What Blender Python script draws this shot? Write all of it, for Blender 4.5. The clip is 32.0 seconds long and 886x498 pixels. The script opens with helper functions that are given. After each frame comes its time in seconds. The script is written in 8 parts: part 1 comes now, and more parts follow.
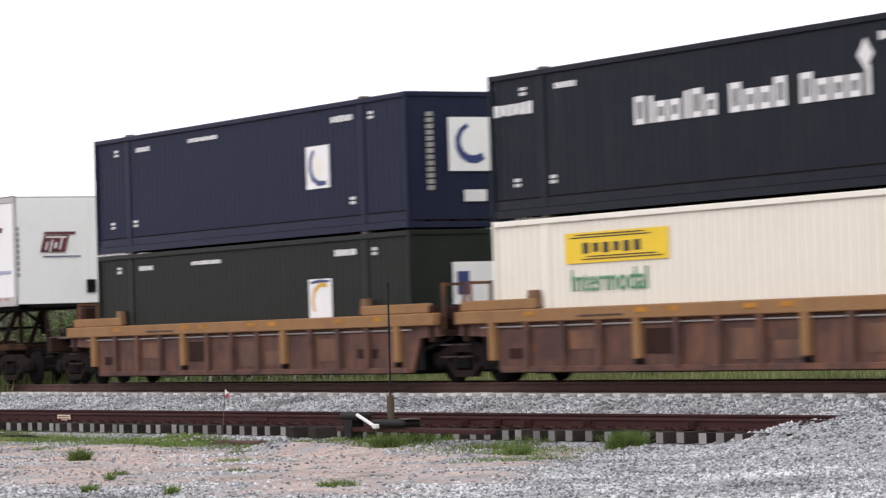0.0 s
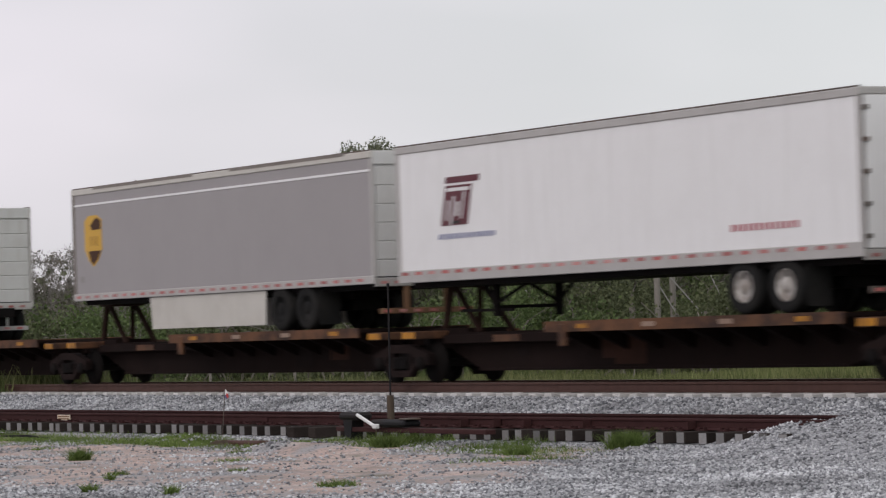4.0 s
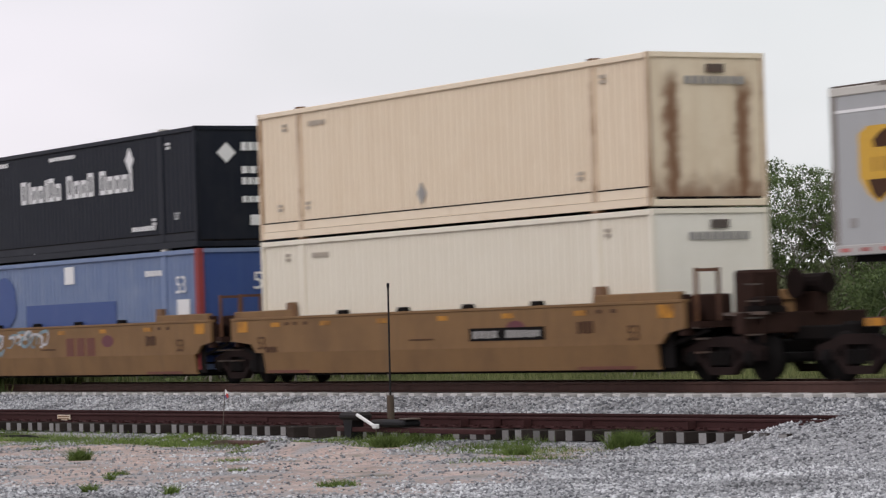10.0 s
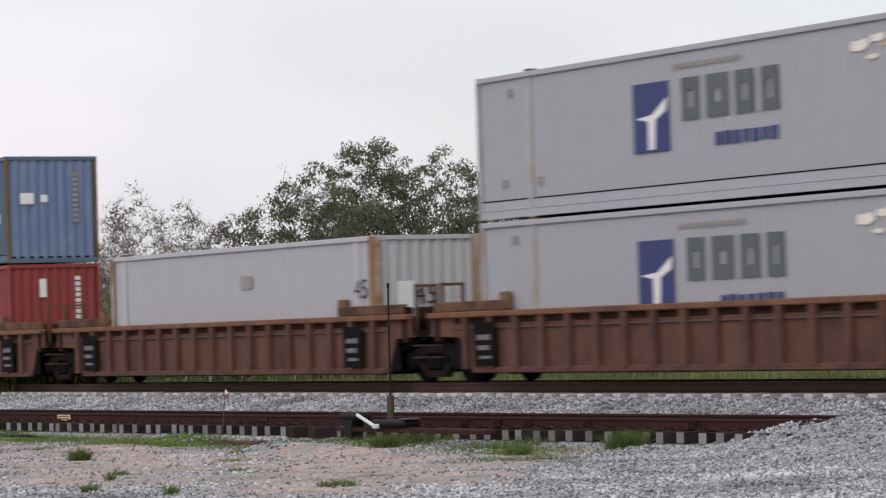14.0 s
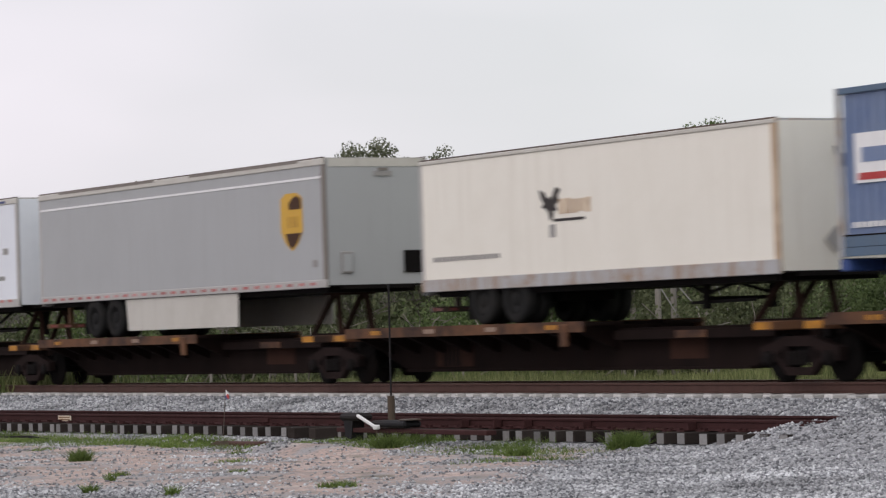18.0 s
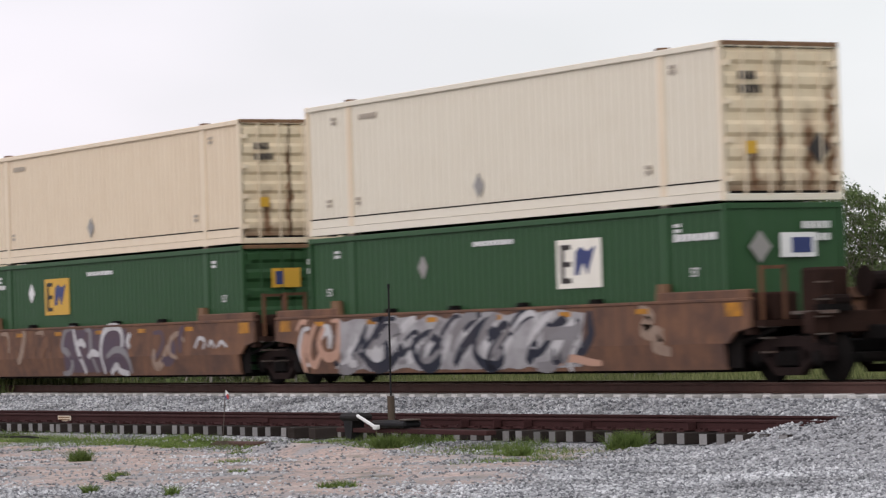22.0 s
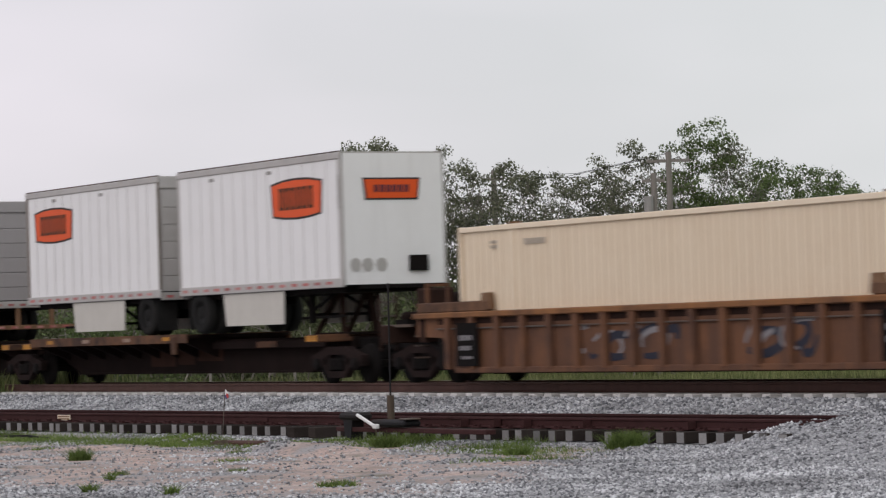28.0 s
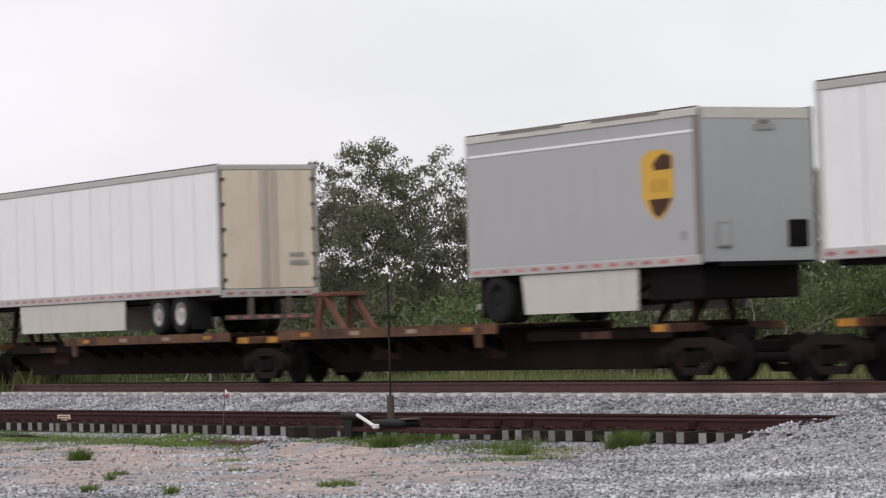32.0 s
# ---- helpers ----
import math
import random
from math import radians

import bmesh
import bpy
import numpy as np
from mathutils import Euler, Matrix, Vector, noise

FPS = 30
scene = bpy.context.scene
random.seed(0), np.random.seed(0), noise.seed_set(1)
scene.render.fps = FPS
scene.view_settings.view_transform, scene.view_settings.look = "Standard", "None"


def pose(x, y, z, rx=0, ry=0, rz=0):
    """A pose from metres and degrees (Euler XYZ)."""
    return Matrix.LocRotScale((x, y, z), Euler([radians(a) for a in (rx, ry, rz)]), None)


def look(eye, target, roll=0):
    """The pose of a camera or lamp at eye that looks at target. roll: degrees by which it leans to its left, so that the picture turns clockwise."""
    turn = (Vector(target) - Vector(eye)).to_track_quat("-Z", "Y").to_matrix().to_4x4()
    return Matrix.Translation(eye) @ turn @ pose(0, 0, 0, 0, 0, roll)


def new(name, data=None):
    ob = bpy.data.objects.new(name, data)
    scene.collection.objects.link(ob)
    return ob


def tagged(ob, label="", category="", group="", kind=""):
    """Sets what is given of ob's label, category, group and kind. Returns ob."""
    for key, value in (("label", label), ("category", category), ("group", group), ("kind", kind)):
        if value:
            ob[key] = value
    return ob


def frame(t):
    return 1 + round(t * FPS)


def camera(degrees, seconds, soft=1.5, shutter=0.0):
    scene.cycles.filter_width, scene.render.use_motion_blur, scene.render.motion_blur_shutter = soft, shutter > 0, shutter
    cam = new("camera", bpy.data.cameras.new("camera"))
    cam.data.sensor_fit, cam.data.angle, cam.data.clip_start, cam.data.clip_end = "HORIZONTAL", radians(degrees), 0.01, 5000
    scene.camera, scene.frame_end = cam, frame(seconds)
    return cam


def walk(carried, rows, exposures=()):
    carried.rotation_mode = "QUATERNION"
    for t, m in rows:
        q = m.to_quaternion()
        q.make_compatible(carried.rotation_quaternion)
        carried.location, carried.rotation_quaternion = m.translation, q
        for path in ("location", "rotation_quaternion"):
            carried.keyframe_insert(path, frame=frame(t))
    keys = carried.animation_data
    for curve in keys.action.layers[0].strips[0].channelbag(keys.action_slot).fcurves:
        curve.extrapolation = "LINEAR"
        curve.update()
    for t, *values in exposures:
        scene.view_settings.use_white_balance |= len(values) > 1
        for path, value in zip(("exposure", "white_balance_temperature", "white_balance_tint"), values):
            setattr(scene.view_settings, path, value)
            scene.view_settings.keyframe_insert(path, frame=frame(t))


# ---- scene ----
SPEED = 18.17          # metres a second, along +x
TRACK_Y = 34.67        # centre of the main track; its rail tops are at z = 0
EYE = Vector((0.0, 0.0, 1.105))
HEAD, TILT, LEAN = 30.005, 1.4444, -1.837
cam = camera(15.663, 32.0, soft=1.3, shutter=0.36)


def view(up=0.0, side=0.0):
    """The camera on its stand, nudged by hundredths of a degree."""
    a, e = radians(HEAD + side), radians(TILT + up)
    d = Vector((-math.cos(a) * math.cos(e), math.sin(a) * math.cos(e), math.sin(e)))
    return look(EYE, EYE + d * 50, LEAN)


walk(cam, [(0, view()), (16.4, view()), (16.9, view(0.014, -0.012)), (18.3, view(0.014, -0.01)), (18.6, view(0.008)), (19.0, view(0.028, -0.014)),
           (19.4, view(0.008, -0.004)), (20.0, view(0.015, -0.012)), (24.0, view(0.014, -0.004)), (25.5, view(0.013, -0.004)), (27.5, view(0.004, -0.004)),
           (28.5, view()), (32, view())],
     exposures=[(t, e, 6460, 11) for t, e in ((0, 0.05), (1, 0.20), (2, -0.57), (3, -0.72), (6, -0.32), (7, -0.46), (8, -0.32), (9, -0.33), (10, -0.45), (11, -0.06), (12, -0.37), (13, -0.48), (14, -0.42), (17, -0.17), (18, -0.49), (19, -0.39), (20, -0.66), (21, -0.56), (22, -0.34), (23, -0.20), (24, -0.24), (25, -0.42), (25.5, -0.50), (28, -0.62), (29, -0.60), (30, -0.42), (31, -0.52), (32, -0.36))])

# ---- world and light: a bright overcast sky ----
world = bpy.data.worlds.new("overcast")
scene.world = world
world.use_nodes = True
wt = world.node_tree
wt.nodes.clear()
w_out = wt.nodes.new("ShaderNodeOutputWorld")
w_bg = wt.nodes.new("ShaderNodeBackground")
w_sky = wt.nodes.new("ShaderNodeTexSky")
w_sky.sky_type, w_sky.sun_disc = "NISHITA", False
w_sky.sun_elevation, w_sky.sun_rotation = radians(36), radians(146)
w_sky.dust_density, w_sky.air_density = 4.0, 1.0
w_dim = wt.nodes.new("ShaderNodeVectorMath")
w_dim.operation = "SCALE"
w_dim.inputs["Scale"].default_value = 0.10
w_co = wt.nodes.new("ShaderNodeTexCoord")
w_map = wt.nodes.new("ShaderNodeMapping")
w_map.inputs["Scale"].default_value = (3.2, 3.2, 9.0)
w_n = wt.nodes.new("ShaderNodeTexNoise")
w_n.inputs["Scale"].default_value, w_n.inputs["Detail"].default_value, w_n.inputs["Roughness"].default_value = 1.6, 3.0, 0.45
w_ramp = wt.nodes.new("ShaderNodeValToRGB")
w_ramp.color_ramp.elements[0].position, w_ramp.color_ramp.elements[0].color = 0.34, (0.87, 0.88, 0.88, 1)
w_ramp.color_ramp.elements[1].position, w_ramp.color_ramp.elements[1].color = 0.64, (1.0, 0.985, 1.0, 1)
# sky dims to one side; its lilac-to-green tint stands for lens colour shading
w_dot = wt.nodes.new("ShaderNodeVectorMath")
w_dot.operation = "DOT_PRODUCT"
w_dot.inputs[1].default_value = (0.5, 0.866, 0.0)
w_side = wt.nodes.new("ShaderNodeMapRange")
w_side.interpolation_type = "SMOOTHSTEP"
w_side.inputs[1].default_value, w_side.inputs[2].default_value = -0.22, 0.24
w_tint = wt.nodes.new("ShaderNodeMix")
w_tint.data_type = "RGBA"
w_tint.inputs[6].default_value, w_tint.inputs[7].default_value = (1.03, 0.985, 1.035, 1), (0.915, 0.945, 0.935, 1)
w_cloud = wt.nodes.new("ShaderNodeMix")
w_cloud.data_type, w_cloud.blend_type = "RGBA", "MULTIPLY"
w_cloud.inputs[0].default_value = 1.0
w_mix = wt.nodes.new("ShaderNodeMix")
w_mix.data_type = "RGBA"
w_mix.inputs[0].default_value = 0.88
wt.links.new(w_co.outputs["Generated"], w_map.inputs["Vector"])
wt.links.new(w_map.outputs[0], w_n.inputs["Vector"])
wt.links.new(w_n.outputs[0], w_ramp.inputs[0])
wt.links.new(w_sky.outputs[0], w_dim.inputs[0])
wt.links.new(w_dim.outputs[0], w_mix.inputs[6])
wt.links.new(w_co.outputs["Generated"], w_dot.inputs[0])
wt.links.new(w_dot.outputs["Value"], w_side.inputs[0])
wt.links.new(w_side.outputs[0], w_tint.inputs[0])
wt.links.new(w_ramp.outputs[0], w_cloud.inputs[6])
wt.links.new(w_tint.outputs[2], w_cloud.inputs[7])
wt.links.new(w_cloud.outputs[2], w_mix.inputs[7])
wt.links.new(w_mix.outputs[2], w_bg.inputs["Color"])
w_bg.inputs["Strength"].default_value = 1.37
wt.links.new(w_bg.outputs[0], w_out.inputs["Surface"])

sun = new("sun", bpy.data.lights.new("sun", "SUN"))
sun.data.energy, sun.data.angle, sun.data.color = 0.95, radians(30), (1.0, 0.97, 0.93)
sun.matrix_world = look((30, -45, 40), (0, 0, 0))


# ---- materials ----
def material(name, color, rough=0.6, metal=0.0, vary=0.10, scale=1.2, dirt=(0.16, 0.12, 0.09), amount=0.25, streak=0.0, bump=0.1, grain=30.0,
             spread=0.0, stretch=(1, 1, 1), spec=0.3, lo=0.46, hi=0.78):
    """A worn surface: broad stains, fine grain, streaks that run down, and relief. spread: difference from piece to piece."""
    m = bpy.data.materials.new(name)
    m.use_nodes = True
    t = m.node_tree
    n, lk = t.nodes, t.links
    bsdf = n["Principled BSDF"]
    co = n.new("ShaderNodeTexCoord")
    mp = n.new("ShaderNodeMapping")
    mp.inputs["Scale"].default_value = stretch
    lk.new(co.outputs["Object"], mp.inputs["Vector"])
    info = n.new("ShaderNodeObjectInfo")
    off = n.new("ShaderNodeVectorMath")
    off.operation = "MULTIPLY_ADD"
    off.inputs[1].default_value = (37.0, 11.0, 23.0)
    lk.new(info.outputs["Random"], off.inputs[0])
    lk.new(mp.outputs[0], off.inputs[2])
    big = n.new("ShaderNodeTexNoise")
    big.inputs["Scale"].default_value, big.inputs["Detail"].default_value, big.inputs["Roughness"].default_value = scale, 5.0, 0.62
    lk.new(off.outputs[0], big.inputs["Vector"])
    fine = n.new("ShaderNodeTexNoise")
    fine.inputs["Scale"].default_value, fine.inputs["Detail"].default_value = grain, 3.0
    lk.new(off.outputs[0], fine.inputs["Vector"])
    ramp = n.new("ShaderNodeMapRange")
    ramp.inputs[1].default_value, ramp.inputs[2].default_value = lo, hi
    ramp.inputs[3].default_value, ramp.inputs[4].default_value = 0.0, amount
    lk.new(big.outputs[0], ramp.inputs[0])
    mask = ramp.outputs[0]
    if streak:
        sm = n.new("ShaderNodeMapping")
        sm.inputs["Scale"].default_value = (3.2, 3.2, 0.22)
        lk.new(off.outputs[0], sm.inputs["Vector"])
        sn = n.new("ShaderNodeTexNoise")
        sn.inputs["Scale"].default_value, sn.inputs["Detail"].default_value = 1.6, 4.0
        lk.new(sm.outputs[0], sn.inputs["Vector"])
        sr = n.new("ShaderNodeMapRange")
        sr.inputs[1].default_value, sr.inputs[2].default_value, sr.inputs[4].default_value = lo + 0.05, hi - 0.04, streak
        lk.new(sn.outputs[0], sr.inputs[0])
        mx = n.new("ShaderNodeMath")
        mx.operation = "MAXIMUM"
        lk.new(mask, mx.inputs[0])
        lk.new(sr.outputs[0], mx.inputs[1])
        mask = mx.outputs[0]
    mix = n.new("ShaderNodeMix")
    mix.data_type = "RGBA"
    mix.inputs[6].default_value, mix.inputs[7].default_value = (*color, 1), (*dirt, 1)
    lk.new(mask, mix.inputs[0])
    hsv = n.new("ShaderNodeHueSaturation")
    val = n.new("ShaderNodeMath")
    val.operation = "MULTIPLY_ADD"
    val.inputs[1].default_value, val.inputs[2].default_value = vary * 2, 1.0 - vary
    lk.new(fine.outputs[0], val.inputs[0])
    vout = val.outputs[0]
    if spread:
        rs = n.new("ShaderNodeMath")
        rs.operation = "MULTIPLY_ADD"
        rs.inputs[1].default_value, rs.inputs[2].default_value = spread * 2, 1 - spread
        lk.new(info.outputs["Random"], rs.inputs[0])
        mm = n.new("ShaderNodeMath")
        mm.operation = "MULTIPLY"
        lk.new(vout, mm.inputs[0])
        lk.new(rs.outputs[0], mm.inputs[1])
        vout = mm.outputs[0]
    lk.new(vout, hsv.inputs["Value"])
    lk.new(mix.outputs[2], hsv.inputs["Color"])
    lk.new(hsv.outputs[0], bsdf.inputs["Base Color"])
    rr = n.new("ShaderNodeMapRange")
    rr.inputs[3].default_value, rr.inputs[4].default_value = max(0.05, rough - 0.12), min(1.0, rough + 0.15)
    lk.new(big.outputs[0], rr.inputs[0])
    lk.new(rr.outputs[0], bsdf.inputs["Roughness"])
    bsdf.inputs["Metallic"].default_value = metal
    bsdf.inputs["Specular IOR Level"].default_value = spec if max(color) > 0.06 else 0.09
    if bump:
        b = n.new("ShaderNodeBump")
        b.inputs["Strength"].default_value, b.inputs["Distance"].default_value = bump, 0.01
        lk.new(fine.outputs[0], b.inputs["Height"])
        lk.new(b.outputs[0], bsdf.inputs["Normal"])
    return m


def island_material(name, low, high, rough=0.9, grain=0.0, glow_through=0.0):
    """Each loose piece of a heap or a crown gets a tone of its own between the two."""
    m = bpy.data.materials.new(name)
    m.use_nodes = True
    t = m.node_tree
    n, lk = t.nodes, t.links
    bsdf = n["Principled BSDF"]
    g = n.new("ShaderNodeNewGeometry")
    r = n.new("ShaderNodeValToRGB")
    r.color_ramp.elements[0].color, r.color_ramp.elements[1].color = (*low, 1), (*high, 1)
    lk.new(g.outputs["Random Per Island"], r.inputs[0])
    out = r.outputs[0]
    if grain:
        co = n.new("ShaderNodeTexCoord")
        nz = n.new("ShaderNodeTexNoise")
        nz.inputs["Scale"].default_value, nz.inputs["Detail"].default_value = grain, 4.0
        lk.new(co.outputs["Object"], nz.inputs["Vector"])
        mr = n.new("ShaderNodeMapRange")
        mr.inputs[1].default_value, mr.inputs[2].default_value = 0.3, 0.7
        mr.inputs[3].default_value, mr.inputs[4].default_value = 0.6, 1.35
        lk.new(nz.outputs[0], mr.inputs[0])
        hs = n.new("ShaderNodeHueSaturation")
        lk.new(out, hs.inputs["Color"])
        lk.new(mr.outputs[0], hs.inputs["Value"])
        out = hs.outputs[0]
    lk.new(out, bsdf.inputs["Base Color"])
    bsdf.inputs["Roughness"].default_value = rough
    bsdf.inputs["Specular IOR Level"].default_value = 0.2
    if glow_through:
        tr = n.new("ShaderNodeBsdfTranslucent")
        lk.new(out, tr.inputs["Color"])
        ms = n.new("ShaderNodeMixShader")
        ms.inputs[0].default_value = glow_through
        lk.new(bsdf.outputs[0], ms.inputs[1])
        lk.new(tr.outputs[0], ms.inputs[2])
        lk.new(ms.outputs[0], n["Material Output"].inputs["Surface"])
    return m


RUST = (0.14, 0.055, 0.025)
M = {
    "white": material("white_paint", (0.80, 0.80, 0.80), 0.45, amount=0.10, dirt=(0.42, 0.40, 0.37), streak=0.14, vary=0.03, bump=0.04),
    "cool_white": material("cool_white_paint", (0.76, 0.79, 0.84), 0.45, amount=0.22, dirt=(0.50, 0.53, 0.62), streak=0.12, vary=0.03, bump=0.04),
    "trailer_white": material("trailer_white", (0.78, 0.78, 0.77), 0.4, amount=0.24, dirt=(0.46, 0.44, 0.41), streak=0.32, vary=0.03, bump=0.03, scale=0.7),
    "warm_white": material("warm_white", (0.82, 0.79, 0.71), 0.45, amount=0.12, dirt=(0.5, 0.44, 0.35), streak=0.16, vary=0.03, bump=0.04),
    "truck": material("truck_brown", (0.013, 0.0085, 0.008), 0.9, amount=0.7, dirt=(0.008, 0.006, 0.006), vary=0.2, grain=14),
    "aluminium": material("aluminium", (0.46, 0.445, 0.43), 0.5, 0.25, amount=0.3, dirt=(0.25, 0.22, 0.20), streak=0.15, vary=0.05),
    "grey": material("grey_skin", (0.385, 0.395, 0.402), 0.5, amount=0.16, dirt=(0.29, 0.28, 0.28), streak=0.2, vary=0.03, bump=0.03, scale=0.5),
    "warm_grey": material("warm_grey_skin", (0.325, 0.308, 0.31), 0.5, amount=0.22, dirt=(0.26, 0.25, 0.25), streak=0.16, vary=0.03, bump=0.03, scale=0.5),
    "door_white": material("door_white", (0.57, 0.57, 0.56), 0.5, amount=0.25, dirt=(0.35, 0.31, 0.27), streak=0.25, vary=0.04),
    "door_cream": material("door_cream", (0.72, 0.64, 0.52), 0.6, amount=0.3, dirt=(0.48, 0.38, 0.28), streak=0.3, vary=0.05),
    "door_beige": material("door_beige", (0.66, 0.57, 0.47), 0.6, amount=0.3, dirt=(0.42, 0.32, 0.24), streak=0.3, vary=0.05),
    "rail_beige": material("beige_grey_rail", (0.47, 0.435, 0.40), 0.6, amount=0.5, dirt=(0.28, 0.23, 0.20), streak=0.4, vary=0.05),
    "skirt": material("skirt_white", (0.55, 0.53, 0.485), 0.5, amount=0.3, dirt=(0.33, 0.30, 0.26), streak=0.25, vary=0.04),
    "tan": material("cream_container", (0.79, 0.675, 0.52), 0.55, amount=0.20, dirt=(0.58, 0.43, 0.28), streak=0.28, vary=0.04, bump=0.05),
    "cream": material("pale_container", (0.77, 0.72, 0.61), 0.55, amount=0.18, dirt=(0.56, 0.48, 0.36), streak=0.2, vary=0.04, bump=0.05),
    "ivory": material("ivory_container", (0.80, 0.77, 0.69), 0.55, amount=0.18, dirt=(0.55, 0.49, 0.38), streak=0.2, vary=0.04, bump=0.05),
    # darker body colours for the shade painted into container folds
    "fold_tan": material("tan_fold_shade", (0.60, 0.475, 0.33), 0.7, amount=0.5, dirt=(0.42, 0.29, 0.18), streak=0.4, vary=0.06),
    "fold_cream": material("cream_fold_shade", (0.62, 0.57, 0.46), 0.7, amount=0.4, dirt=(0.48, 0.40, 0.29), streak=0.3, vary=0.06),
    "fold_grey": material("grey_fold_shade", (0.62, 0.62, 0.63), 0.7, amount=0.4, dirt=(0.45, 0.43, 0.42), streak=0.3, vary=0.06),
    "fold_lilac": material("lilac_fold_shade", (0.35, 0.355, 0.385), 0.7, amount=0.4, dirt=(0.27, 0.26, 0.26), streak=0.3, vary=0.06),
    "fold_green": material("green_fold_shade", (0.018, 0.056, 0.022), 0.7, amount=0.4, dirt=(0.03, 0.06, 0.035), streak=0.3, vary=0.06),
    "stained": material("rust_stained_cream", (0.68, 0.56, 0.40), 0.6, amount=0.85, dirt=(0.17, 0.08, 0.034), streak=0.95, vary=0.06, scale=1.1, lo=0.42, hi=0.66),
    "navy": material("navy_container", (0.0145, 0.018, 0.041), 0.42, amount=0.3, dirt=(0.035, 0.036, 0.05), streak=0.25, vary=0.06, bump=0.05),
    "black_green": material("black_green_container", (0.018, 0.021, 0.018), 0.45, amount=0.35, dirt=(0.04, 0.045, 0.038), streak=0.3, vary=0.06),
    "charcoal": material("charcoal_container", (0.012, 0.0145, 0.022), 0.42, amount=0.3, dirt=(0.04, 0.042, 0.045), streak=0.25, vary=0.06),
    "green": material("green_container", (0.025, 0.078, 0.028), 0.5, amount=0.45, dirt=(0.045, 0.10, 0.052), streak=0.3, vary=0.06),
    "blue": material("blue_container", (0.15, 0.205, 0.345), 0.5, amount=0.6, dirt=(0.26, 0.31, 0.41), streak=0.45, vary=0.06),
    "deep_blue": material("deep_blue", (0.035, 0.07, 0.22), 0.5, amount=0.3, dirt=(0.07, 0.12, 0.26), streak=0.3, vary=0.06),
    "steel_blue": material("steel_blue_container", (0.095, 0.145, 0.215), 0.55, amount=0.45, dirt=(0.13, 0.15, 0.17), streak=0.35, vary=0.07),
    "red": material("red_container", (0.27, 0.045, 0.045), 0.5, amount=0.4, dirt=(0.19, 0.065, 0.06), streak=0.3, vary=0.06),
    "lilac": material("pale_grey_container", (0.40, 0.412, 0.445), 0.5, amount=0.25, dirt=(0.34, 0.34, 0.35), streak=0.2, vary=0.04),
    "dull_white": material("dull_white_container", (0.47, 0.475, 0.50), 0.55, amount=0.3, dirt=(0.42, 0.40, 0.38), streak=0.28, vary=0.05),
    "rust_lilac": material("rust_streaked_grey_post", (0.42, 0.42, 0.43), 0.6, amount=0.8, dirt=(0.30, 0.19, 0.10), streak=0.7, vary=0.06, scale=2.0, lo=0.46, hi=0.70),
    "blue_spray": material("pale_blue_spray_paint", (0.19, 0.285, 0.33), 0.65, amount=0.8, dirt=(0.15, 0.14, 0.13), scale=3, lo=0.42, hi=0.66),
    "faded_maroon": material("faded_maroon_paint", (0.13, 0.045, 0.032), 0.65, amount=0.6, dirt=(0.17, 0.085, 0.045), scale=3),
    "rust_tan": material("rust_streaked_cream_post", (0.64, 0.51, 0.37), 0.65, amount=0.8, dirt=(0.22, 0.11, 0.05), streak=0.8, vary=0.06, scale=2.0, lo=0.46, hi=0.70),
    "rust_guide": material("rusted_guide", (0.165, 0.085, 0.045), 0.8, amount=0.9, dirt=(0.045, 0.026, 0.020), streak=0.5, vary=0.15, scale=1.8, lo=0.38, hi=0.62),
    "rust_white": material("rust_streaked_white_post", (0.46, 0.41, 0.36), 0.7, amount=0.9, dirt=(0.26, 0.12, 0.05), streak=0.9, vary=0.1, scale=2.0, lo=0.38, hi=0.60),
    "rust_post": material("rusted_post", (0.20, 0.115, 0.065), 0.8, amount=0.85, dirt=(0.075, 0.034, 0.02), streak=0.6, vary=0.15),
    "steel": material("dirty_steel", (0.10, 0.085, 0.075), 0.7, 0.1, amount=0.6, dirt=RUST, streak=0.3, vary=0.15),
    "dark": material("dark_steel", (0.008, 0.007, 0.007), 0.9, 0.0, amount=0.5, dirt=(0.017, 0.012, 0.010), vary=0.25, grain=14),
    "rubber": material("tyre_rubber", (0.018, 0.018, 0.018), 0.85, amount=0.4, dirt=(0.05, 0.045, 0.04), vary=0.2),
    "rim": material("wheel_rim", (0.52, 0.50, 0.47), 0.5, 0.2, amount=0.9, dirt=(0.15, 0.11, 0.085), vary=0.1, scale=4.0, lo=0.40, hi=0.68),
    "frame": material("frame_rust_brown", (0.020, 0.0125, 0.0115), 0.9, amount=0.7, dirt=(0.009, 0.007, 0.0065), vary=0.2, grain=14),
    "sill_rust": material("sill_rust", (0.046, 0.022, 0.0155), 0.85, amount=0.8, dirt=(0.025, 0.014, 0.011), streak=0.4, vary=0.15, scale=1.4),
    "dull_rim": material("dirty_rim", (0.22, 0.20, 0.185), 0.7, 0.1, amount=0.9, dirt=(0.04, 0.033, 0.03), vary=0.15, scale=3.0, lo=0.38, hi=0.62),
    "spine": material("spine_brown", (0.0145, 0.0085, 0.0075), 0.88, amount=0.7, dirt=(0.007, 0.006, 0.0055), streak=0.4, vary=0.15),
    "deck_edge": material("worn_orange_edge", (0.135, 0.062, 0.030), 0.8, amount=0.95, dirt=(0.035, 0.021, 0.017), vary=0.2, scale=1.6, lo=0.38, hi=0.64),
    "well_brown": material("well_brown", (0.168, 0.076, 0.038), 0.78, amount=0.85, dirt=(0.060, 0.034, 0.028), streak=0.7, vary=0.16, scale=0.9, lo=0.40, hi=0.68),
